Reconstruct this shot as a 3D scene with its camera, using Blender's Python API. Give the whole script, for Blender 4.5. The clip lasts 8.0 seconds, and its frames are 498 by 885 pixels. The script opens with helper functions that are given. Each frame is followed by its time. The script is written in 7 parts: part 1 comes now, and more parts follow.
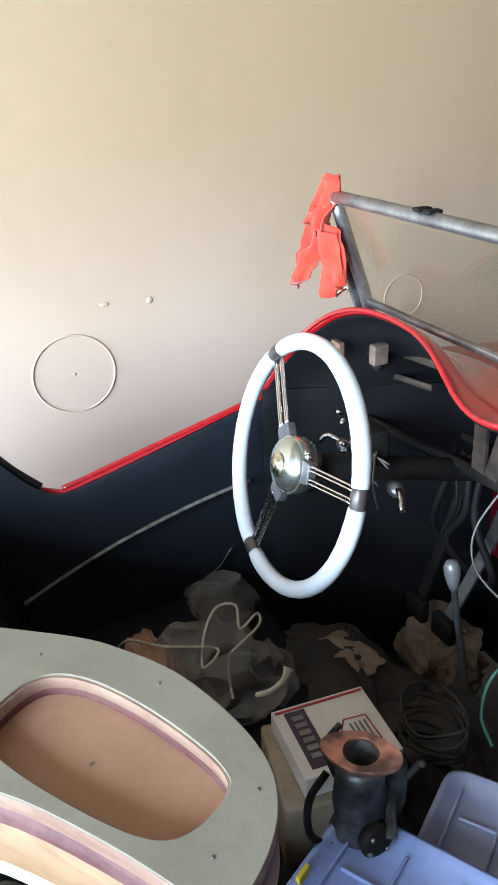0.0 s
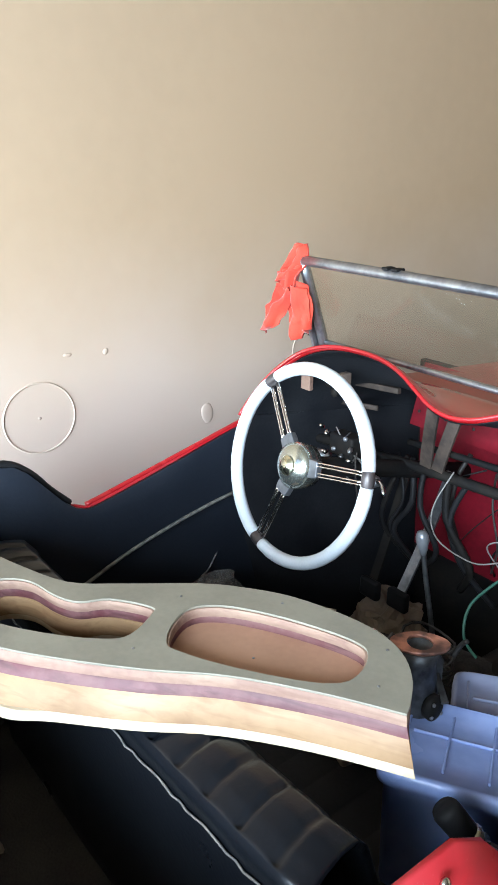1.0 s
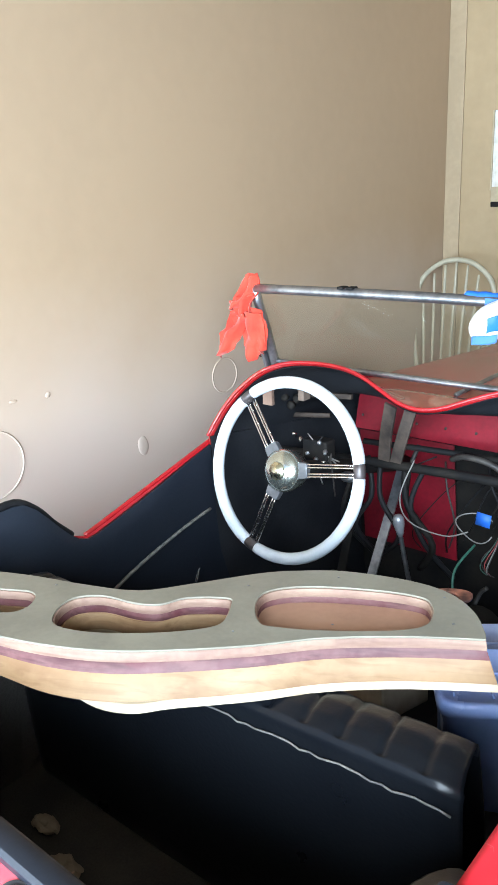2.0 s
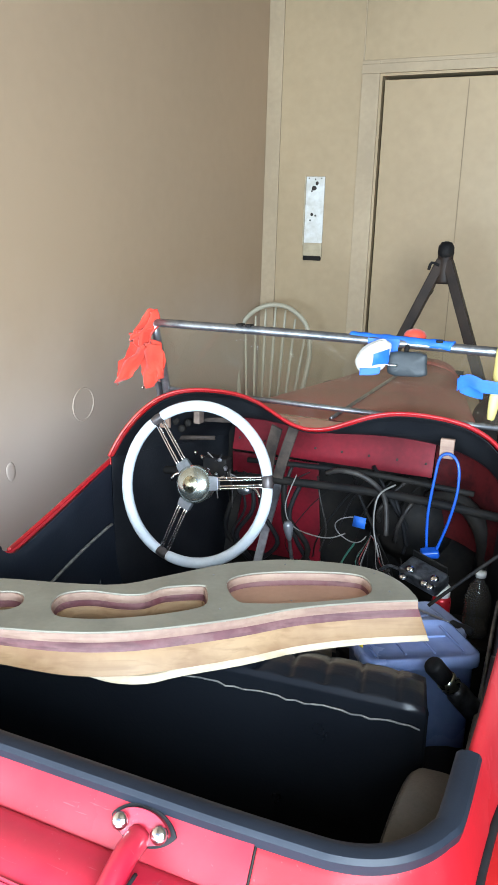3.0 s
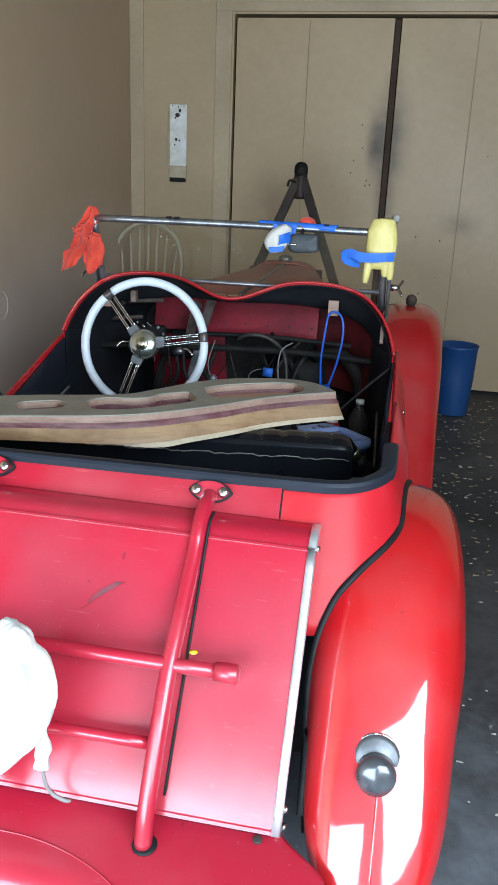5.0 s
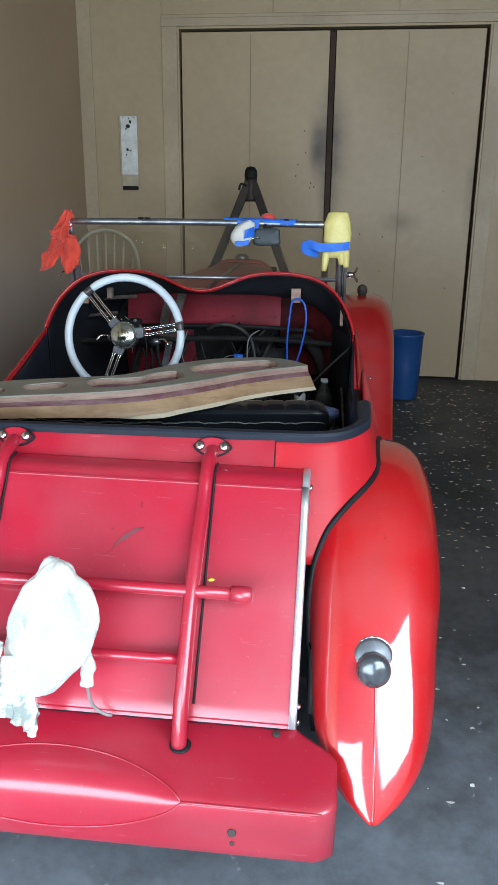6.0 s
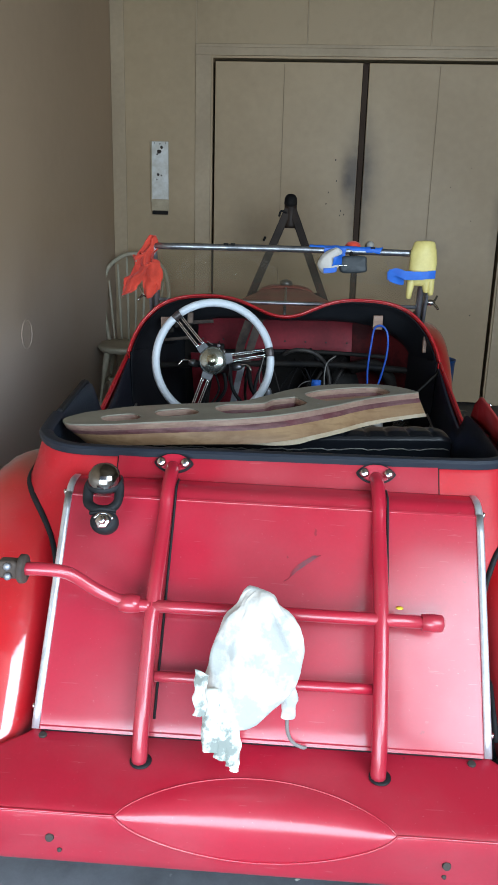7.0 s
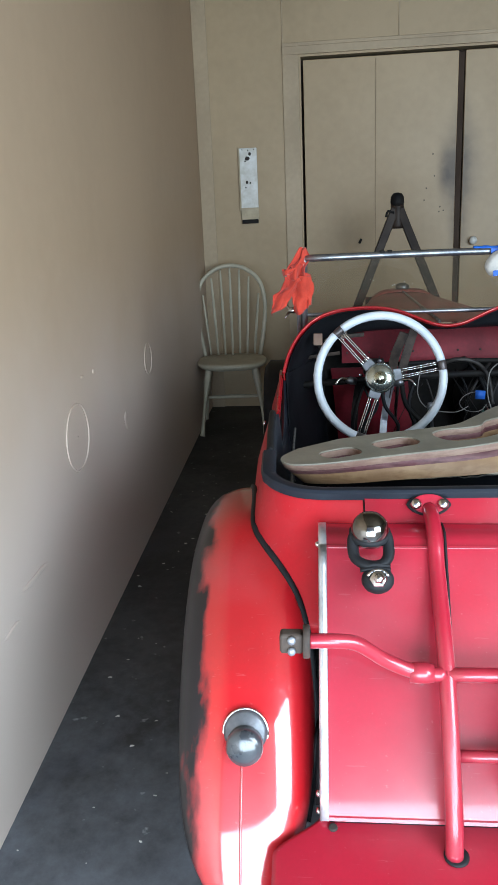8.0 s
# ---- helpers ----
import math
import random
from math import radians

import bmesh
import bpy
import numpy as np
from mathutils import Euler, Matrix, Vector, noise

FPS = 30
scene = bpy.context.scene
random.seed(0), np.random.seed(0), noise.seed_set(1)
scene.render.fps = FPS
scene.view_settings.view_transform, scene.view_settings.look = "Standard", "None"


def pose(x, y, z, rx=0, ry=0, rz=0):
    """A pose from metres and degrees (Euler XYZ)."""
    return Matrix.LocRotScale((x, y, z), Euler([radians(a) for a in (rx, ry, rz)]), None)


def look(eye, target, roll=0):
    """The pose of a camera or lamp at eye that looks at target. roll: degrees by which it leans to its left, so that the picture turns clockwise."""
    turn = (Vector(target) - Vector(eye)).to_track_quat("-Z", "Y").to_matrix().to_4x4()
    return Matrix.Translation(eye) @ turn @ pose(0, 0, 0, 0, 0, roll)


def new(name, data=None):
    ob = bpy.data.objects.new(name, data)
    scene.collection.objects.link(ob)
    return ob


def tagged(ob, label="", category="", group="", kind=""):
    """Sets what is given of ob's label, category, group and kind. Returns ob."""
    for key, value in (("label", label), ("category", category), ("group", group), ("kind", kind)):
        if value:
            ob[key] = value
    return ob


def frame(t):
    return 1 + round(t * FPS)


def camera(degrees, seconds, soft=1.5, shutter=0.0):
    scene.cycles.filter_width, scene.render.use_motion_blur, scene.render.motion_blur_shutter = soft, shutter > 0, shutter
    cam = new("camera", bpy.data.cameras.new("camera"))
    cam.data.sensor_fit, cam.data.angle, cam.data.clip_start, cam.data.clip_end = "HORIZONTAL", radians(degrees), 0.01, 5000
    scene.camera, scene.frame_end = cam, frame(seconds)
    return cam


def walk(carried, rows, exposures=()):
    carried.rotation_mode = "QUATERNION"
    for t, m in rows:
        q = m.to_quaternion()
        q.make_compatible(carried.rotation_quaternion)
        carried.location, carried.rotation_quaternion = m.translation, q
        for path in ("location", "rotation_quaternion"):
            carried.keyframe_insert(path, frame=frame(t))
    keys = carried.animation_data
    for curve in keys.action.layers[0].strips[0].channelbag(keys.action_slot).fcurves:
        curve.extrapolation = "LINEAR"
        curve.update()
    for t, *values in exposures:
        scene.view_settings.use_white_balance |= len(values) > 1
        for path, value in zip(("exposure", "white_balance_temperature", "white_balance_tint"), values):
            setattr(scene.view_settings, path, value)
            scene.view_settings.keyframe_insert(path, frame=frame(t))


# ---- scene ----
cam = camera(35.3, 8.0)
PATH = [
    (0, (1.006, -0.457, 1.272), (-0.669, 0.202, 0.4), -2.4),
    (0.2, (0.998, -0.531, 1.287), (-0.549, 0.178, 0.440), -1.4),
    (0.5, (1.032, -0.644, 1.290), (-0.475, 0.203, 0.503), -0.3),
    (1, (1.130, -0.924, 1.302), (-0.309, 0.114, 0.623), 0.3),
    (1.2, (1.133, -0.994, 1.311), (-0.297, 0.088, 0.682), 0.2),
    (2.3, (0.983, -1.402, 1.295), (-0.075, 0.174, 0.663), -0.4),
    (2.5, (0.95, -1.513, 1.317), (0.05, 0.165, 0.707), 2.0),
    (3, (0.889, -1.628, 1.318), (0.091, 0.127, 0.786), 1.8),
    (3.1, (0.859, -1.637, 1.314), (0.082, 0.127, 0.784), 1.7),
    (3.5, (0.758, -1.609, 1.247), (0.17, 0.19, 0.6), -1.9),
    (4, (0.736, -1.841, 1.255), (0.266, -0.01, 0.602), -1.9),
    (4.5, (0.742, -2.137, 1.263), (0.415, -0.283, 0.589), 2.2),
    (4.7, (0.773, -2.212, 1.244), (0.404, -0.361, 0.58), 2.4),
    (5.8, (0.833, -2.551, 1.193), (0.541, -0.675, 0.564), 0.6),
    (6, (0.754, -2.575, 1.183), (0.519, -0.689, 0.559), 0.5),
    (6.2, (0.671, -2.613, 1.183), (0.492, -0.721, 0.56), 0.9),
    (6.5, (0.515, -2.66, 1.197), (0.4, -0.761, 0.579), 2.3),
    (7, (0.311, -2.613, 1.183), (0.178, -0.7, 0.617), 1.5),
    (7.5, (0.105, -2.529, 1.194), (-0.116, -0.623, 0.631), 0.1),
    (7.8, (-0.063, -2.468, 1.195), (-0.317, -0.567, 0.626), -1.3),
    (8, (-0.146, -2.452, 1.208), (-0.365, -0.544, 0.647), -2.5),
]
walk(cam, [(t, look(eye, target, roll)) for t, eye, target, roll in PATH],
     exposures=[(0.0, 1.13), (1.0, 1.12), (2.5, 1.19), (3.0, 0.87), (3.5, 0.87), (4.0, 0.5), (4.5, 0.08), (6.0, -0.45), (6.5, -0.57), (7.0, -0.62), (7.5, -0.57), (8.0, -0.2)])

# ---- world and large lights ----
sky_world = bpy.data.worlds.new("sky_world")
scene.world = sky_world
sky_world.use_nodes = True
wn = sky_world.node_tree.nodes
sky = wn.new("ShaderNodeTexSky")
sky.sky_type = "NISHITA"
sky.sun_disc = False
sky.sun_elevation = radians(48)
sky.sun_rotation = radians(150)
wn["Background"].inputs[1].default_value = 0.12
sky_world.node_tree.links.new(sky.outputs[0], wn["Background"].inputs[0])

sun_data = bpy.data.lights.new("sun", "SUN")
sun_data.energy = 2.5
sun_data.angle = radians(0.6)
sun_data.color = (1.0, 0.95, 0.86)
sun = new("sun", sun_data)
sun.matrix_world = look((4, -9, 12), (2.0, -8.5, 0))

# the wide open front lets the daylight in: lamps stand in for it, one to the right of the car, one low behind it
door_light = bpy.data.lights.new("opening_light", "AREA")
door_light.shape = "RECTANGLE"
door_light.size, door_light.size_y = 1.9, 1.55
door_light.energy = 180
door_light.color = (0.70, 0.86, 1.0)
opening_lamp = new("opening_light", door_light)
opening_lamp.matrix_world = look((1.96, -2.80, 1.56), (0.66, -0.4, 0.45))

second_light = bpy.data.lights.new("second_opening_light", "AREA")
second_light.shape = "RECTANGLE"
second_light.size, second_light.size_y = 1.75, 0.95
second_light.energy = 94
second_light.color = (0.66, 0.84, 1.0)
second_lamp = new("second_opening_light", second_light)
second_lamp.matrix_world = look((-0.06, -2.90, 0.54), (-0.75, 0.0, 0.54))

# ---- materials ----


def mat(name, c1, c2=None, rough=0.6, metal=0.0, scale=6.0, fine=60.0, bump=0.15, depth=0.002, coat=0.0, rough_var=0.15,
        alpha=1.0, sheen=0.0, mottle=0.5, spec=0.5):
    """A surface with two scales of variation: broad patches from c1 to c2, and fine grain in tone, gloss and relief."""
    m = bpy.data.materials.new(name)
    m.use_nodes = True
    nt = m.node_tree
    p = nt.nodes["Principled BSDF"]
    co = nt.nodes.new("ShaderNodeTexCoord")
    n1 = nt.nodes.new("ShaderNodeTexNoise")
    n1.inputs["Scale"].default_value, n1.inputs["Detail"].default_value = scale, 6
    n2 = nt.nodes.new("ShaderNodeTexNoise")
    n2.inputs["Scale"].default_value, n2.inputs["Detail"].default_value = fine, 4
    nt.links.new(co.outputs["Object"], n1.inputs["Vector"])
    nt.links.new(co.outputs["Object"], n2.inputs["Vector"])
    add = nt.nodes.new("ShaderNodeMath")
    add.operation = "MULTIPLY_ADD"
    add.inputs[1].default_value = 0.35
    nt.links.new(n2.outputs["Fac"], add.inputs[0])
    nt.links.new(n1.outputs["Fac"], add.inputs[2])
    ramp = nt.nodes.new("ShaderNodeMapRange")
    ramp.inputs["From Min"].default_value = 0.675 - 0.22 * (1.2 - mottle)
    ramp.inputs["From Max"].default_value = 0.675 + 0.22 * (1.2 - mottle)
    nt.links.new(add.outputs[0], ramp.inputs["Value"])
    mix = nt.nodes.new("ShaderNodeMix")
    mix.data_type = "RGBA"
    mix.inputs["A"].default_value = c1
    mix.inputs["B"].default_value = c2 or tuple(c * 0.8 for c in c1[:3]) + (1,)
    nt.links.new(ramp.outputs[0], mix.inputs["Factor"])
    nt.links.new(mix.outputs["Result"], p.inputs["Base Color"])
    rr = nt.nodes.new("ShaderNodeMapRange")
    rr.inputs["To Min"].default_value = max(0.02, rough - rough_var)
    rr.inputs["To Max"].default_value = min(1.0, rough + rough_var)
    nt.links.new(n1.outputs["Fac"], rr.inputs["Value"])
    nt.links.new(rr.outputs[0], p.inputs["Roughness"])
    p.inputs["Metallic"].default_value = metal
    p.inputs["Coat Weight"].default_value = coat
    p.inputs["Coat Roughness"].default_value = 0.14
    p.inputs["Alpha"].default_value = alpha
    p.inputs["Sheen Weight"].default_value = sheen
    p.inputs["Specular IOR Level"].default_value = spec
    if bump:
        b = nt.nodes.new("ShaderNodeBump")
        b.inputs["Strength"].default_value, b.inputs["Distance"].default_value = bump, depth
        nt.links.new(n2.outputs["Fac"], b.inputs["Height"])
        nt.links.new(b.outputs[0], p.inputs["Normal"])
    return m


def glass_mat(name, tint, rough=0.05, dirt=(0.25, 0.22, 0.18, 1), dirt_amount=0.25, scale=5.0):
    """Thin clear pane with a film of dust on it."""
    m = bpy.data.materials.new(name)
    m.use_nodes = True
    nt = m.node_tree
    out = nt.nodes["Material Output"]
    p = nt.nodes["Principled BSDF"]
    p.inputs["Base Color"].default_value = dirt
    p.inputs["Roughness"].default_value = 0.7
    clear = nt.nodes.new("ShaderNodeBsdfTransparent")
    clear.inputs[0].default_value = tint
    gloss = nt.nodes.new("ShaderNodeBsdfGlossy")
    gloss.inputs["Roughness"].default_value = rough
    lw = nt.nodes.new("ShaderNodeLayerWeight")
    lw.inputs[0].default_value = 0.5
    power = nt.nodes.new("ShaderNodeMath")
    power.operation = "POWER"
    power.inputs[1].default_value = 5.0
    nt.links.new(lw.outputs["Facing"], power.inputs[0])
    fres = nt.nodes.new("ShaderNodeMath")
    fres.operation = "MULTIPLY_ADD"
    fres.inputs[1].default_value, fres.inputs[2].default_value = 0.9, 0.04
    nt.links.new(power.outputs[0], fres.inputs[0])
    m1 = nt.nodes.new("ShaderNodeMixShader")
    nt.links.new(fres.outputs[0], m1.inputs[0])
    nt.links.new(clear.outputs[0], m1.inputs[1])
    nt.links.new(gloss.outputs[0], m1.inputs[2])
    co = nt.nodes.new("ShaderNodeTexCoord")
    n = nt.nodes.new("ShaderNodeTexNoise")
    n.inputs["Scale"].default_value, n.inputs["Detail"].default_value = scale, 8
    nt.links.new(co.outputs["Object"], n.inputs["Vector"])
    mr = nt.nodes.new("ShaderNodeMapRange")
    mr.inputs["To Min"].default_value, mr.inputs["To Max"].default_value = dirt_amount * 0.5, dirt_amount * 1.5
    nt.links.new(n.outputs["Fac"], mr.inputs["Value"])
    m2 = nt.nodes.new("ShaderNodeMixShader")
    nt.links.new(mr.outputs[0], m2.inputs[0])
    nt.links.new(m1.outputs[0], m2.inputs[1])
    nt.links.new(p.outputs[0], m2.inputs[2])
    nt.links.new(m2.outputs[0], out.inputs["Surface"])
    return m


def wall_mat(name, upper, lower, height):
    """Old tan wall paint with scuffs and grime; below a wavering line skylight is painted in as grey-white."""
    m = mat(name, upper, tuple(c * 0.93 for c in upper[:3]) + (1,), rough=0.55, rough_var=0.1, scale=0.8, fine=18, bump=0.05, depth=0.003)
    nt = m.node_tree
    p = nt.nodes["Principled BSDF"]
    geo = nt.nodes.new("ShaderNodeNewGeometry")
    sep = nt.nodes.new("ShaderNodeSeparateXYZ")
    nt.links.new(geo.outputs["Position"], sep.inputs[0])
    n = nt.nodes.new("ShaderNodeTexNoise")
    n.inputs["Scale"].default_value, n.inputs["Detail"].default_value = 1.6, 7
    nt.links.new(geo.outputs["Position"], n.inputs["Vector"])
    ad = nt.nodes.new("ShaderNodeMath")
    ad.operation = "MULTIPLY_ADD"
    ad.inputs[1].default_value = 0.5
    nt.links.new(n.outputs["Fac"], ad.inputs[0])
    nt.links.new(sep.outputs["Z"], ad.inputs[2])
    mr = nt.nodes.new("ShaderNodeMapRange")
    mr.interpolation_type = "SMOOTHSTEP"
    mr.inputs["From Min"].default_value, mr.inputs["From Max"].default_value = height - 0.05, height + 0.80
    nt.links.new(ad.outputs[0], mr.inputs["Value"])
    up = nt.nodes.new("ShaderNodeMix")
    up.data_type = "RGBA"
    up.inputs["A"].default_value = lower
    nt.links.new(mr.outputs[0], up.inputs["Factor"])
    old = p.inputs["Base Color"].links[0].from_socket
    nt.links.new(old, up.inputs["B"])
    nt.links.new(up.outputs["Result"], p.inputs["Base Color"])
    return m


def floor_mat():
    """Stained concrete: grey, with dark oil patches, pale spots and hairline grain."""
    m = mat("stained_concrete", (0.058, 0.057, 0.058, 1), (0.022, 0.021, 0.021, 1), rough=0.6, rough_var=0.2, scale=1.8, fine=30, bump=0.3, depth=0.004,
            mottle=0.7)
    nt = m.node_tree
    p = nt.nodes["Principled BSDF"]
    co = nt.nodes.new("ShaderNodeTexCoord")
    for size, low, high, colour in ((0.7, 0.52, 0.66, (0.028, 0.027, 0.028, 1)), (24.0, 0.68, 0.75, (0.33, 0.33, 0.33, 1)), (7.0, 0.58, 0.68, (0.03, 0.03, 0.032, 1)), (3.0, 0.56, 0.66, (0.035, 0.035, 0.04, 1))):
        n = nt.nodes.new("ShaderNodeTexNoise")
        n.inputs["Scale"].default_value, n.inputs["Detail"].default_value = size, 5
        nt.links.new(co.outputs["Object"], n.inputs["Vector"])
        mr = nt.nodes.new("ShaderNodeMapRange")
        mr.inputs["From Min"].default_value, mr.inputs["From Max"].default_value = low, high
        mr.inputs["To Max"].default_value = 0.75
        nt.links.new(n.outputs["Fac"], mr.inputs["Value"])
        mx = nt.nodes.new("ShaderNodeMix")
        mx.data_type = "RGBA"
        mx.inputs["B"].default_value = colour
        nt.links.new(mr.outputs[0], mx.inputs["Factor"])
        nt.links.new(p.inputs["Base Color"].links[0].from_socket, mx.inputs["A"])
        nt.links.new(mx.outputs["Result"], p.inputs["Base Color"])
    # paler blue-grey towards the opening: daylight on the floor put into the colour
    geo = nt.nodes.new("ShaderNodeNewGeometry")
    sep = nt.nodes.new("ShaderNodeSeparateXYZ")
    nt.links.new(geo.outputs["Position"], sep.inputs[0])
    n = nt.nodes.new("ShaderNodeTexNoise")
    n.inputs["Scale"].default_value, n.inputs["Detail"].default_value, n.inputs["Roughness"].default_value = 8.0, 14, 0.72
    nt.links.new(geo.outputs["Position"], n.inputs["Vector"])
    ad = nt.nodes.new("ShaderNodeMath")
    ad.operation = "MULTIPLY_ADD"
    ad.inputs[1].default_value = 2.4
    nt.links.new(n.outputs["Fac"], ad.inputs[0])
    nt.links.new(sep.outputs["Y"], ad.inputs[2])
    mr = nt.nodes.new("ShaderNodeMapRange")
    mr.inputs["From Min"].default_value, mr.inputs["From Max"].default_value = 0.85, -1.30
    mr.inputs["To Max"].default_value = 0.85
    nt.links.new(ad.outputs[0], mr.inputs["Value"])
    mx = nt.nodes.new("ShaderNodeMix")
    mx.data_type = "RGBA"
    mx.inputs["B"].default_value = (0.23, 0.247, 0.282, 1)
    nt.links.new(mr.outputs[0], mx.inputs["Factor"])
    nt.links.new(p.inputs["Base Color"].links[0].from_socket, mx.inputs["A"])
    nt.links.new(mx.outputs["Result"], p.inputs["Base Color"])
    return m


def grime(m, spots):
    """Sooty finger marks of their own shape, at given places (x, z, half width, half height, strength)."""
    nt = m.node_tree
    p = nt.nodes["Principled BSDF"]
    geo = nt.nodes.new("ShaderNodeNewGeometry")
    n = nt.nodes.new("ShaderNodeTexNoise")
    n.inputs["Scale"].default_value, n.inputs["Detail"].default_value = 9, 6
    nt.links.new(geo.outputs["Position"], n.inputs["Vector"])
    for x, z, hx, hz, k in spots:
        mp = nt.nodes.new("ShaderNodeMapping")
        mp.vector_type = "TEXTURE"
        mp.inputs["Location"].default_value = (x, 2.5, z)
        mp.inputs["Scale"].default_value = (hx, 9.0, hz)
        nt.links.new(geo.outputs["Position"], mp.inputs["Vector"])
        ln = nt.nodes.new("ShaderNodeVectorMath")
        ln.operation = "LENGTH"
        nt.links.new(mp.outputs[0], ln.inputs[0])
        mr = nt.nodes.new("ShaderNodeMapRange")
        mr.interpolation_type = "SMOOTHSTEP"
        mr.inputs["From Min"].default_value, mr.inputs["From Max"].default_value = 1.0, 0.0
        nt.links.new(ln.outputs["Value"], mr.inputs["Value"])
        mu = nt.nodes.new("ShaderNodeMath")
        mu.operation = "MULTIPLY"
        nt.links.new(mr.outputs[0], mu.inputs[0])
        nt.links.new(n.outputs["Fac"], mu.inputs[1])
        m2 = nt.nodes.new("ShaderNodeMath")
        m2.operation = "MULTIPLY"
        m2.use_clamp = True
        m2.inputs[1].default_value = k
        nt.links.new(mu.outputs[0], m2.inputs[0])
        mx = nt.nodes.new("ShaderNodeMix")
        mx.data_type = "RGBA"
        mx.inputs["B"].default_value = (0.07, 0.042, 0.022, 1)
        nt.links.new(m2.outputs[0], mx.inputs["Factor"])
        nt.links.new(p.inputs["Base Color"].links[0].from_socket, mx.inputs["A"])
        nt.links.new(mx.outputs["Result"], p.inputs["Base Color"])
    return m


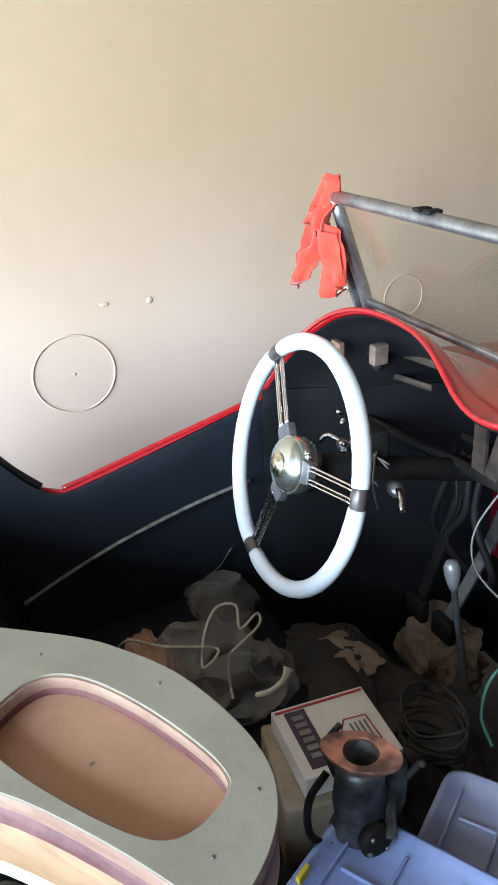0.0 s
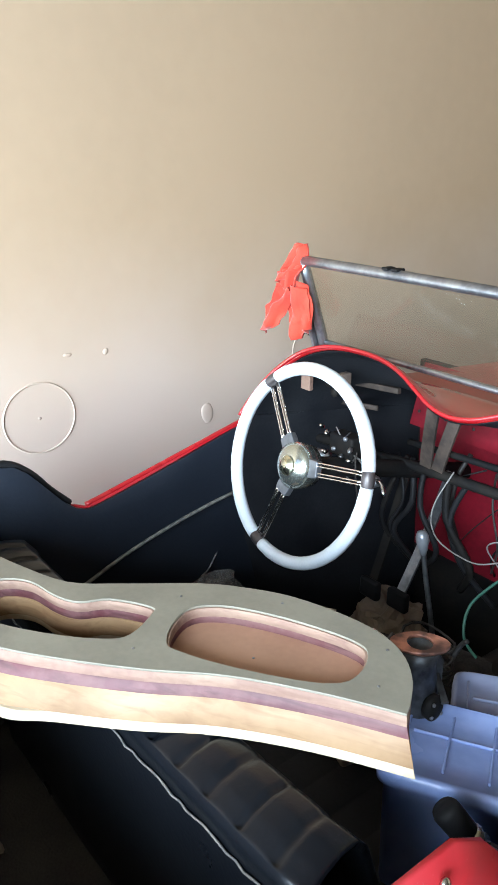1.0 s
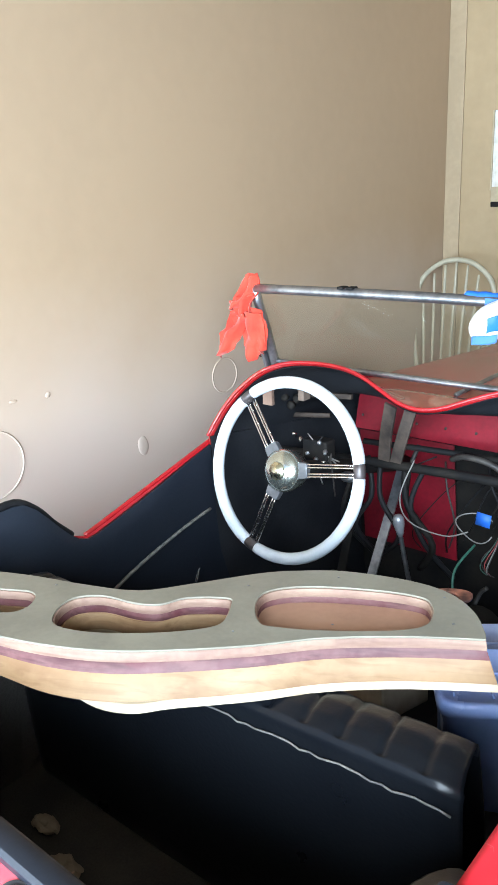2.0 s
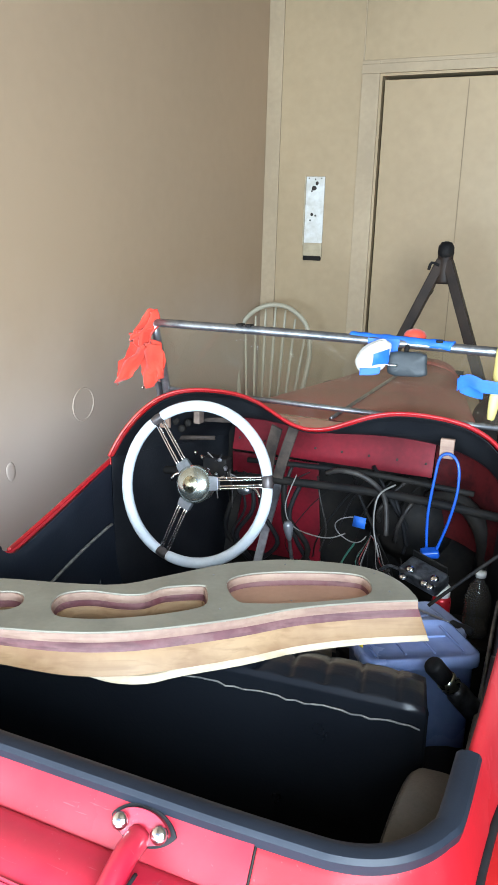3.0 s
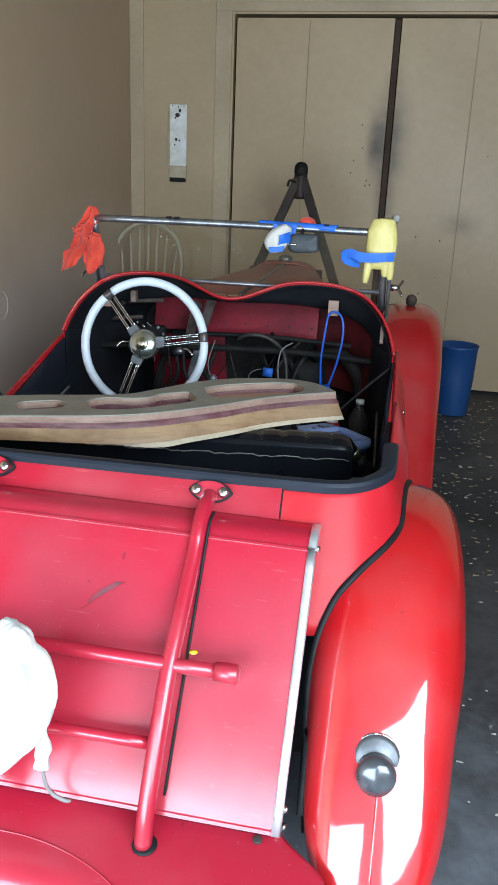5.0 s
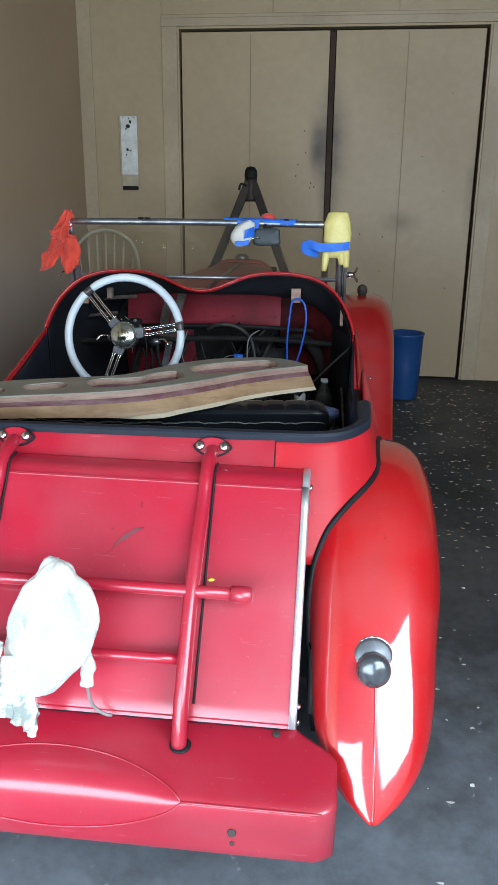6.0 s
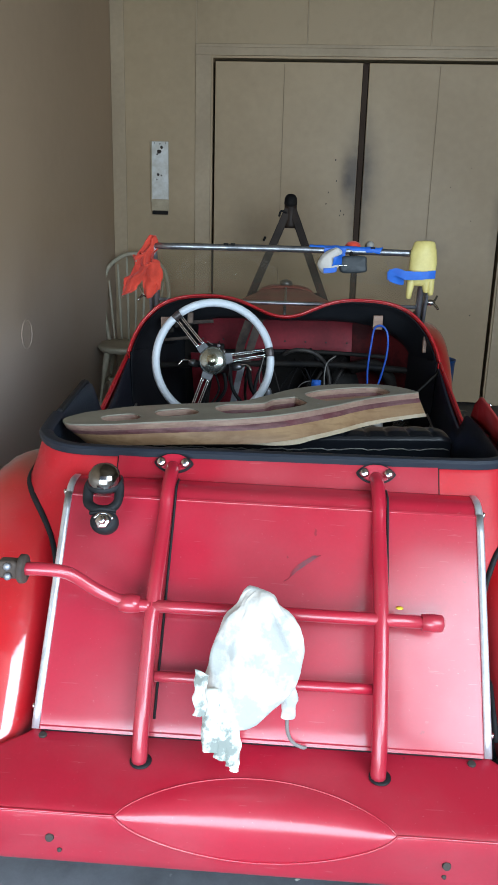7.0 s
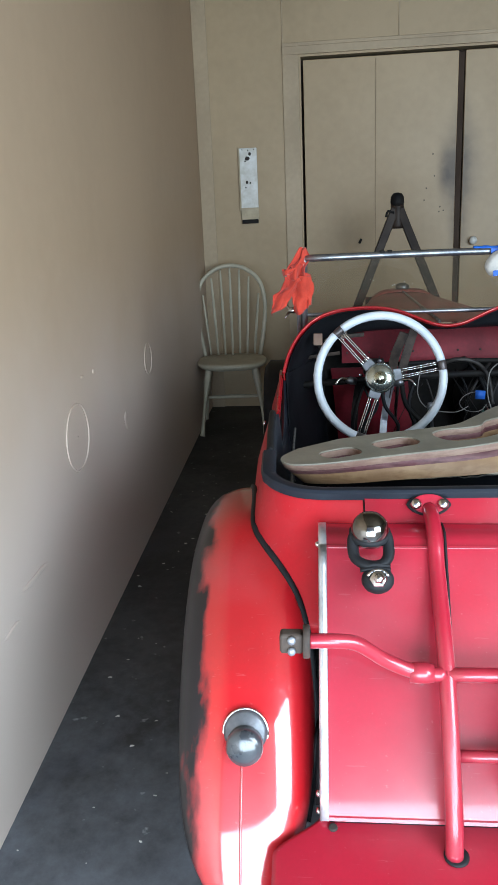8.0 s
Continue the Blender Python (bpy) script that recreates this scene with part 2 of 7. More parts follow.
M = {
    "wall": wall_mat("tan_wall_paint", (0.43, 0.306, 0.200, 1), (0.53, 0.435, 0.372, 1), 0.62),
    "panel": mat("tan_panel_paint", (0.41, 0.30, 0.178, 1), (0.35, 0.254, 0.147, 1), rough=0.5, scale=1.5, fine=25, bump=0.12),
    "batten": mat("tan_batten_paint", (0.43, 0.325, 0.208, 1), (0.36, 0.27, 0.172, 1), rough=0.5, scale=2.5, fine=40),
    "door": mat("tan_door_paint", (0.42, 0.306, 0.180, 1), (0.36, 0.258, 0.15, 1), rough=0.48, scale=1.2, fine=22, bump=0.12),
    "dark_gap": mat("door_gap_brown", (0.045, 0.024, 0.013, 1), rough=0.8),
    "seam": mat("brown_sheet_joint", (0.22, 0.155, 0.09, 1), (0.30, 0.22, 0.135, 1), rough=0.7, scale=4),
    "ceiling": mat("bounce_cutting_tan", (0.20, 0.155, 0.105, 1), (0.15, 0.115, 0.075, 1), rough=0.8, scale=1.5),
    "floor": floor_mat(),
    "ground": mat("driveway_concrete", (0.42, 0.41, 0.39, 1), (0.34, 0.33, 0.31, 1), rough=0.85, scale=0.8, fine=20),
    "red": mat("red_paint", (0.47, 0.007, 0.010, 1), (0.40, 0.007, 0.010, 1), rough=0.36, rough_var=0.12, scale=5, fine=140, bump=0.015, depth=0.0006,
               coat=1.0, spec=0.30),
    "crimson": mat("crimson_paint", (0.375, 0.0095, 0.028, 1), (0.32, 0.0095, 0.025, 1), rough=0.38, rough_var=0.12, scale=4, fine=140, bump=0.015, depth=0.0006,
                   coat=1.0, spec=0.30),
    # low-gloss red, darkened: part of the shade under the cowl is in the colour
    "red_dull": mat("shaded_dull_red_paint", (0.21, 0.009, 0.019, 1), (0.12, 0.006, 0.012, 1), spec=0.2, rough=0.5, scale=7, fine=90, bump=0.05),
    "red_dusty": mat("dusty_red_paint", (0.34, 0.045, 0.038, 1), (0.26, 0.075, 0.055, 1), rough=0.5, scale=4, fine=60, bump=0.05, coat=0.2),
    "red_bright": mat("bright_red_piping", (0.42, 0.012, 0.018, 1), (0.34, 0.010, 0.015, 1), rough=0.3, scale=9, bump=0.03, coat=0.4),
    "chrome": mat("worn_chrome", (0.78, 0.78, 0.78, 1), (0.55, 0.54, 0.53, 1), rough=0.16, metal=1, scale=18, fine=120, bump=0.03),
    "dark_chrome": mat("smoked_chrome", (0.34, 0.33, 0.31, 1), (0.20, 0.19, 0.18, 1), rough=0.10, metal=1, scale=14, fine=120, bump=0.05),
    "strip": mat("brushed_metal_strip", (0.72, 0.73, 0.75, 1), (0.50, 0.51, 0.54, 1), rough=0.36, metal=0.7, scale=22, fine=140, bump=0.05),
    "alu": mat("dull_aluminium", (0.38, 0.39, 0.41, 1), (0.18, 0.185, 0.20, 1), rough=0.38, metal=0.9, scale=14, fine=90, bump=0.06),
    "brass": mat("tarnished_hub_chrome", (0.58, 0.62, 0.58, 1), (0.44, 0.47, 0.42, 1), rough=0.22, metal=0.95, scale=20, bump=0.03),
    "gold": mat("brass_medallion", (0.62, 0.61, 0.46, 1), rough=0.28, metal=1, scale=60, bump=0.05),
    "black": mat("black_vinyl", (0.011, 0.012, 0.015, 1), (0.018, 0.019, 0.022, 1), spec=0.1, rough=0.5, scale=9, fine=160, bump=0.25, depth=0.0015),
    "navy": mat("blue_black_vinyl", (0.0058, 0.007, 0.0097, 1), (0.0075, 0.009, 0.012, 1), spec=0.24, rough=0.30, rough_var=0.07, scale=6, fine=150, bump=0.2, depth=0.0015, mottle=0.2),
    "pad": mat("grey_black_rubber_trim", (0.012, 0.015, 0.022, 1), (0.017, 0.021, 0.030, 1), spec=0.22, rough=0.42, rough_var=0.08, scale=10, fine=120, bump=0.15, mottle=0.2),
    "piping": mat("pale_seam_piping", (0.20, 0.19, 0.17, 1), (0.10, 0.10, 0.10, 1), rough=0.6, scale=60),
    "carpet": mat("black_carpet", (0.026, 0.025, 0.026, 1), (0.055, 0.050, 0.045, 1), rough=0.95, scale=8, fine=200, bump=0.6, depth=0.004),
    "greycarpet": mat("brown_grey_felt", (0.102, 0.0936, 0.084, 1), (0.072, 0.066, 0.06, 1), rough=0.95, scale=6, fine=150, bump=0.5, depth=0.003),
    "soot": mat("sooty_black_metal", (0.009, 0.009, 0.010, 1), (0.020, 0.0175, 0.0155, 1), spec=0.1, rough=0.6, scale=11, fine=80, bump=0.2),
    "rust": mat("brown_grimy_metal", (0.075, 0.055, 0.045, 1), (0.03, 0.024, 0.021, 1), spec=0.2, rough=0.65, scale=18, fine=90, bump=0.3),
    "towbar": mat("dark_brown_towbar_paint", (0.032, 0.020, 0.014, 1), (0.018, 0.012, 0.010, 1), spec=0.2, rough=0.5, scale=12, fine=80, bump=0.15),
    "rubber": mat("black_rubber", (0.0105, 0.0105, 0.0115, 1), (0.018, 0.018, 0.020, 1), spec=0.16, rough=0.55, scale=12, bump=0.1),
    "white_rim": mat("white_vinyl_wrap", (0.60, 0.65, 0.70, 1), (0.52, 0.57, 0.63, 1), rough=0.38, scale=14, fine=220, bump=0.15, depth=0.0008),
    "grip": mat("dark_grip_clamp", (0.05, 0.042, 0.042, 1), (0.10, 0.085, 0.085, 1), rough=0.35, metal=0.4, scale=40),
    "root_metal": mat("dull_spoke_metal", (0.17, 0.175, 0.19, 1), (0.11, 0.115, 0.125, 1), rough=0.42, metal=0.6, scale=25, fine=120),
    "scratch": mat("bared_primer", (0.34, 0.15, 0.15, 1), (0.22, 0.07, 0.075, 1), rough=0.7, scale=40, fine=160),
    "red_shade": mat("shaded_red_paint", (0.085, 0.010, 0.011, 1), (0.040, 0.007, 0.008, 1), spec=0.15, rough=0.6, scale=9, fine=80, bump=0.1, mottle=0.8),
    "side_vinyl": mat("blue_side_vinyl", (0.012, 0.0155, 0.023, 1), (0.018, 0.0225, 0.032, 1), spec=0.3, rough=0.36, rough_var=0.08, scale=5, fine=150, bump=0.25, depth=0.0015, mottle=0.4),
    "greymetal": mat("grey_cast_metal", (0.30, 0.31, 0.34, 1), (0.20, 0.21, 0.23, 1), rough=0.4, metal=0.5, scale=25),
    "glass": glass_mat("dusty_windscreen", (0.93, 0.91, 0.86, 1), rough=0.02, dirt=(0.32, 0.27, 0.20, 1), dirt_amount=0.045, scale=1.2),
    "grey_face": mat("grey_green_dash_face", (0.235, 0.218, 0.172, 1), (0.185, 0.17, 0.135, 1), rough=0.45, rough_var=0.1, scale=9, fine=120, bump=0.06),
    "ply": mat("pale_plywood_edge", (0.31, 0.205, 0.15, 1), (0.23, 0.135, 0.105, 1), rough=0.65, scale=10, fine=90, bump=0.15),
    "purple": mat("purple_heartwood_edge", (0.11, 0.028, 0.034, 1), (0.17, 0.080, 0.078, 1), rough=0.6, scale=14, fine=90, bump=0.15),
    "wood": mat("yellow_wood_edge", (0.315, 0.195, 0.10, 1), (0.235, 0.133, 0.066, 1), rough=0.6, scale=7, fine=55, bump=0.15),
    "cream": mat("cream_wood_edge", (0.52, 0.44, 0.33, 1), (0.42, 0.33, 0.22, 1), rough=0.6, scale=8, fine=70, bump=0.1),
    "hardboard": mat("brown_hardboard", (0.39, 0.22, 0.145, 1), (0.32, 0.175, 0.115, 1), rough=0.55, scale=8, fine=100, bump=0.08),
    "orange": mat("orange_cloth", (0.58, 0.042, 0.017, 1), (0.40, 0.026, 0.011, 1), rough=0.8, scale=16, fine=140, bump=0.3, sheen=0.2),
    "yellow": mat("yellow_rubber_glove", (0.62, 0.52, 0.19, 1), (0.52, 0.42, 0.14, 1), rough=0.5, scale=20, fine=90, bump=0.2),
    "bluetape": mat("blue_masking_tape", (0.010, 0.095, 0.46, 1), (0.014, 0.13, 0.54, 1), rough=0.6, scale=30, fine=160, bump=0.2),
    "bluehose": mat("blue_plastic_hose", (0.008, 0.075, 0.42, 1), rough=0.35, scale=30, bump=0.05),
    "white_cloth": mat("white_stained_rag", (0.52, 0.49, 0.45, 1), (0.33, 0.335, 0.32, 1), rough=0.85, scale=15, fine=90, bump=0.5, depth=0.004, sheen=0.2, mottle=0.85),
    "stained_cloth": mat("grimy_white_rag", (0.66, 0.66, 0.61, 1), (0.20, 0.22, 0.20, 1), rough=0.85, scale=26, fine=90, bump=0.5, depth=0.004, mottle=0.9),
    "mirror": mat("grey_mirror_housing", (0.022, 0.027, 0.031, 1), (0.04, 0.046, 0.05, 1), spec=0.3, rough=0.45, scale=20),
    "bin": mat("hazy_blue_plastic", (0.34, 0.45, 0.80, 1), (0.26, 0.36, 0.70, 1), rough=0.25, scale=7, fine=60, bump=0.05, alpha=0.8),
    "binlid": mat("lilac_plastic_lid", (0.27, 0.31, 0.46, 1), (0.20, 0.23, 0.37, 1), rough=0.35, scale=6, fine=50, bump=0.05),
    "barrel": mat("blue_plastic_bin", (0.010, 0.05, 0.17, 1), (0.015, 0.065, 0.20, 1), rough=0.45, scale=8),
    "paper": mat("white_card", (0.72, 0.70, 0.66, 1), (0.64, 0.60, 0.56, 1), rough=0.8, scale=9, bump=0.05),
    "redprint": mat("red_print", (0.45, 0.05, 0.06, 1), rough=0.7),
    "darkprint": mat("dark_purple_print", (0.06, 0.035, 0.06, 1), rough=0.7),
    "brownpaper": mat("crumpled_brown_paper", (0.36, 0.29, 0.22, 1), (0.25, 0.20, 0.15, 1), rough=0.85, scale=14, bump=0.3),
    "rope": mat("off_white_rope", (0.62, 0.58, 0.50, 1), (0.48, 0.44, 0.38, 1), rough=0.9, scale=60, fine=400, bump=0.5),
    "copper": mat("stained_copper_gasket", (0.56, 0.24, 0.16, 1), (0.10, 0.05, 0.04, 1), rough=0.5, metal=0.2, scale=26, mottle=0.55),
    "cast": mat("dirty_cast_metal", (0.085, 0.09, 0.10, 1), (0.02, 0.02, 0.022, 1), rough=0.45, metal=0.5, scale=30, bump=0.3),
    "film": glass_mat("clear_plastic_sheet", (0.7, 0.7, 0.7, 1), rough=0.25, dirt=(0.3, 0.3, 0.3, 1), dirt_amount=0.35, scale=20),
    "wire": mat("dark_wire", (0.0224, 0.0196, 0.0196, 1), (0.049, 0.0434, 0.0392, 1), spec=0.25, rough=0.5, scale=40, bump=0),
    "greywire": mat("grey_wire", (0.20, 0.19, 0.18, 1), rough=0.5, scale=40, bump=0),
    "greenwire": mat("green_wire", (0.02, 0.10, 0.07, 1), rough=0.5, scale=40, bump=0),
    "redwire": mat("red_wire", (0.25, 0.02, 0.02, 1), rough=0.5, scale=40, bump=0),
    "can_red": mat("red_drink_can", (0.60, 0.02, 0.03, 1), rough=0.3, metal=0.3, scale=30, bump=0),
    "clearplastic": glass_mat("clear_bottle_plastic", (0.62, 0.62, 0.60, 1), rough=0.08, dirt=(0.16, 0.14, 0.12, 1), dirt_amount=0.25),
    "dirty_wood": mat("dirty_bare_wood", (0.20, 0.145, 0.115, 1), (0.12, 0.09, 0.075, 1), rough=0.8, scale=40, bump=0.2),
    "lens": mat("dark_tail_lens", (0.030, 0.034, 0.040, 1), (0.055, 0.060, 0.066, 1), rough=0.30, scale=30, bump=0.02, coat=1.0),
    "chair": mat("olive_cream_chair_paint", (0.46, 0.42, 0.32, 1), (0.38, 0.345, 0.26, 1), rough=0.5, scale=9),
    "plate_white": mat("chipped_white_enamel", (0.70, 0.70, 0.68, 1), (0.55, 0.53, 0.48, 1), rough=0.45, scale=20, bump=0.1),
    "stain": mat("black_rust_chips", (0.04, 0.03, 0.025, 1), rough=0.8, scale=40),
    "plate_tan": mat("tan_switch_paint", (0.44, 0.36, 0.24, 1), rough=0.5, scale=20),
    "litter": mat("dry_leaf_scraps", (0.36, 0.29, 0.20, 1), (0.24, 0.18, 0.12, 1), rough=0.9, scale=3, bump=0.2),
    "palelitter": mat("pale_scraps", (0.55, 0.53, 0.48, 1), rough=0.9, scale=5),
    "amber": mat("yellow_plastic_clip", (0.80, 0.62, 0.03, 1), rough=0.4, scale=20),
    "scuff": mat("bare_grey_primer_scuff", (0.12, 0.05, 0.06, 1), (0.28, 0.02, 0.035, 1), rough=0.7, scale=30),
}



def grained(m, dark, amount=0.6, stretch=(2.2, 55.0, 55.0)):
    """Long streaks of grain and a few knots along a board."""
    nt = m.node_tree
    p = nt.nodes["Principled BSDF"]
    co = nt.nodes.new("ShaderNodeTexCoord")
    for size, low, high, k in ((1.0, 0.48, 0.70, amount), (0.28, 0.58, 0.70, amount * 0.8)):
        mp = nt.nodes.new("ShaderNodeMapping")
        mp.inputs["Scale"].default_value = stretch if size == 1.0 else (8.0, 30.0, 30.0)
        n = nt.nodes.new("ShaderNodeTexNoise")
        n.inputs["Scale"].default_value, n.inputs["Detail"].default_value = 1.6 * size, 8
        n.inputs["Distortion"].default_value = 0.6
        nt.links.new(co.outputs["Object"], mp.inputs["Vector"])
        nt.links.new(mp.outputs[0], n.inputs["Vector"])
        mr = nt.nodes.new("ShaderNodeMapRange")
        mr.inputs["From Min"].default_value, mr.inputs["From Max"].default_value = low, high
        mr.inputs["To Max"].default_value = k
        nt.links.new(n.outputs["Fac"], mr.inputs["Value"])
        mx = nt.nodes.new("ShaderNodeMix")
        mx.data_type = "RGBA"
        mx.inputs["B"].default_value = dark
        nt.links.new(mr.outputs[0], mx.inputs["Factor"])
        nt.links.new(p.inputs["Base Color"].links[0].from_socket, mx.inputs["A"])
        nt.links.new(mx.outputs["Result"], p.inputs["Base Color"])
    return m


grained(M["wood"], (0.17, 0.085, 0.035, 1))
grained(M["cream"], (0.30, 0.20, 0.11, 1), 0.45)
grained(M["ply"], (0.13, 0.06, 0.045, 1), 0.5)
grained(M["purple"], (0.05, 0.012, 0.016, 1), 0.7)


def scuffed(m):
    """Black rub marks along the wall side of a fender."""
    nt = m.node_tree
    p = nt.nodes["Principled BSDF"]
    co = nt.nodes.new("ShaderNodeTexCoord")
    sep = nt.nodes.new("ShaderNodeSeparateXYZ")
    nt.links.new(co.outputs["Object"], sep.inputs[0])
    n = nt.nodes.new("ShaderNodeTexNoise")
    n.inputs["Scale"].default_value, n.inputs["Detail"].default_value = 14, 9
    mp = nt.nodes.new("ShaderNodeMapping")
    mp.inputs["Scale"].default_value = (1.0, 0.5, 0.35)
    nt.links.new(co.outputs["Object"], mp.inputs["Vector"])
    nt.links.new(mp.outputs[0], n.inputs["Vector"])
    mr = nt.nodes.new("ShaderNodeMapRange")
    mr.inputs["From Min"].default_value, mr.inputs["From Max"].default_value = -0.610, -0.70
    mr.inputs["To Min"].default_value, mr.inputs["To Max"].default_value = -0.25, 0.30
    nt.links.new(sep.outputs["X"], mr.inputs["Value"])
    ad = nt.nodes.new("ShaderNodeMath")
    nt.links.new(mr.outputs[0], ad.inputs[0])
    nt.links.new(n.outputs["Fac"], ad.inputs[1])
    st = nt.nodes.new("ShaderNodeMapRange")
    st.inputs["From Min"].default_value, st.inputs["From Max"].default_value = 0.54, 0.66
    nt.links.new(ad.outputs[0], st.inputs["Value"])
    mx = nt.nodes.new("ShaderNodeMix")
    mx.data_type = "RGBA"
    mx.inputs["B"].default_value = (0.016, 0.013, 0.014, 1)
    nt.links.new(st.outputs[0], mx.inputs["Factor"])
    nt.links.new(p.inputs["Base Color"].links[0].from_socket, mx.inputs["A"])
    nt.links.new(mx.outputs["Result"], p.inputs["Base Color"])
    dull = nt.nodes.new("ShaderNodeMapRange")
    dull.inputs["To Min"].default_value, dull.inputs["To Max"].default_value = 1.0, 0.05
    nt.links.new(st.outputs[0], dull.inputs["Value"])
    nt.links.new(dull.outputs[0], p.inputs["Coat Weight"])
    return m


def weathered(m, dust=(0.44, 0.21, 0.22, 1), amount=0.18, low=0.07, high=0.20):
    """Old gloss paint: dust film in patches, specks, hair scratches and uneven polish."""
    nt = m.node_tree
    p = nt.nodes["Principled BSDF"]
    co = nt.nodes.new("ShaderNodeTexCoord")

    def noise_to(scale, detail, f0, f1, t0, t1, stretch=None):
        n = nt.nodes.new("ShaderNodeTexNoise")
        n.inputs["Scale"].default_value, n.inputs["Detail"].default_value = scale, detail
        if stretch:
            mp = nt.nodes.new("ShaderNodeMapping")
            mp.inputs["Rotation"].default_value = (0.3, 0.5, stretch[1])
            mp.inputs["Scale"].default_value = stretch[0]
            nt.links.new(co.outputs["Object"], mp.inputs["Vector"])
            nt.links.new(mp.outputs[0], n.inputs["Vector"])
        else:
            nt.links.new(co.outputs["Object"], n.inputs["Vector"])
        mr = nt.nodes.new("ShaderNodeMapRange")
        mr.inputs["From Min"].default_value, mr.inputs["From Max"].default_value = f0, f1
        mr.inputs["To Min"].default_value, mr.inputs["To Max"].default_value = t0, t1
        nt.links.new(n.outputs["Fac"], mr.inputs["Value"])
        return mr.outputs[0]

    layers = ((noise_to(3.2, 7, 0.45, 0.75, 0.0, amount), dust), (noise_to(150, 2, 0.70, 0.78, 0.0, 0.16), (0.55, 0.30, 0.28, 1)),
              (noise_to(9, 3, 0.695, 0.72, 0.0, 0.14, ((1.5, 26.0, 9.0), 0.7)), (0.50, 0.22, 0.22, 1)), (noise_to(38, 4, 0.74, 0.78, 0.0, 0.5), (0.06, 0.012, 0.012, 1)))
    for fac, colour in layers:
        mx = nt.nodes.new("ShaderNodeMix")
        mx.data_type = "RGBA"
        mx.inputs["B"].default_value = colour
        nt.links.new(fac, mx.inputs["Factor"])
        nt.links.new(p.inputs["Base Color"].links[0].from_socket, mx.inputs["A"])
        nt.links.new(mx.outputs["Result"], p.inputs["Base Color"])
    nt.links.new(noise_to(4.5, 8, 0.35, 0.68, low, high), p.inputs["Coat Roughness"])
    bw = nt.nodes.new("ShaderNodeBump")
    bw.inputs["Strength"].default_value, bw.inputs["Distance"].default_value = 0.35, 0.004
    nt.links.new(noise_to(7, 2, 0.0, 1.0, 0.0, 1.0), bw.inputs["Height"])
    nt.links.new(bw.outputs[0], p.inputs["Coat Normal"])
    return m


weathered(M["red"], low=0.03, high=0.10)
weathered(M["crimson"], low=0.12, high=0.24)
# duller copy of the fender red, weakening the lamp's highlight on the tail corners
M["red_tub"] = weathered(mat("low_gloss_red_body_paint", (0.44, 0.010, 0.017, 1), (0.37, 0.011, 0.017, 1), rough=0.45, rough_var=0.12, scale=5, fine=140, bump=0.02, coat=0.12, spec=0.16), amount=0.22, low=0.20, high=0.36)
M["tail_red"] = weathered(mat("dusty_crimson_body_paint", (0.33, 0.009, 0.022, 1), (0.285, 0.009, 0.020, 1), rough=0.45, rough_var=0.12, scale=5, fine=140, bump=0.02, coat=0.18, spec=0.16), amount=0.2, low=0.20, high=0.36)
M["red_scuffed"] = scuffed(weathered(mat("scuffed_red_paint", (0.47, 0.008, 0.014, 1), (0.40, 0.009, 0.014, 1), rough=0.38, rough_var=0.14, scale=5, fine=140, bump=0.02, coat=1.0, spec=0.35), low=0.03, high=0.10))
for polished, ior in (("red", 1.8), ("red_scuffed", 1.8), ("tail_red", 1.4)):
    M[polished].node_tree.nodes["Principled BSDF"].inputs["Coat IOR"].default_value = ior
grime(M["door"], ((0.60, 1.42, 0.17, 0.42, 1.3), (0.60, 1.30, 0.09, 0.75, 1.2), (0.53, 1.40, 0.08, 0.20, 1.7), (1.05, 0.98, 0.16, 0.10, 0.7), (1.46, 1.15, 0.06, 0.5, 0.7)))

# ---- mesh helpers ----


def thing(name, loc, label, category, group="", kind="", turn=0.0):
    """A top-level Empty at the base of a thing."""
    e = new(name)
    e.empty_display_size = 0.1
    e.matrix_world = pose(*loc, 0, 0, turn)
    return tagged(e, label, category, group, kind)


def part(name, bm, material, parent=None, label="", smooth=True, solid=0.0, bevel=0.0, offset=-1.0, subdiv=0):
    """Links a bmesh as one mesh object, under a thing or a part."""
    me = bpy.data.meshes.new(name)
    bmesh.ops.recalc_face_normals(bm, faces=bm.faces)
    bm.to_mesh(me)
    bm.free()
    me.materials.append(M[material] if isinstance(material, str) else material)
    if smooth:
        me.polygons.foreach_set("use_smooth", [True] * len(me.polygons))
    ob = new(name, me)
    if parent is not None:
        ob.parent = parent
    if label:
        ob["label"] = label
    if solid:
        s = ob.modifiers.new("thickness", "SOLIDIFY")
        s.thickness, s.offset = solid, offset
    if bevel:
        b = ob.modifiers.new("worn_edges", "BEVEL")
        b.width, b.segments, b.limit_method, b.angle_limit = bevel, 2, "ANGLE", radians(35)
    if subdiv:
        d = ob.modifiers.new("smooth_form", "SUBSURF")
        d.levels = d.render_levels = subdiv
    if smooth and (bevel or solid):
        w = ob.modifiers.new("even_shading", "WEIGHTED_NORMAL")
        w.keep_sharp = True
    return ob


def lone(name, bm, material, label, category, group="", kind="", **kw):
    """A thing that is a single mesh."""
    return tagged(part(name, bm, material, None, **kw), label, category, group, kind)


def box(sx, sy, sz, at=(0, 0, 0), bm=None, turn=None):
    bm = bm or bmesh.new()
    m = Matrix.Translation(at) @ (turn or Matrix()) @ Matrix.Diagonal((sx, sy, sz, 1))
    bmesh.ops.create_cube(bm, size=1.0, matrix=m)
    return bm


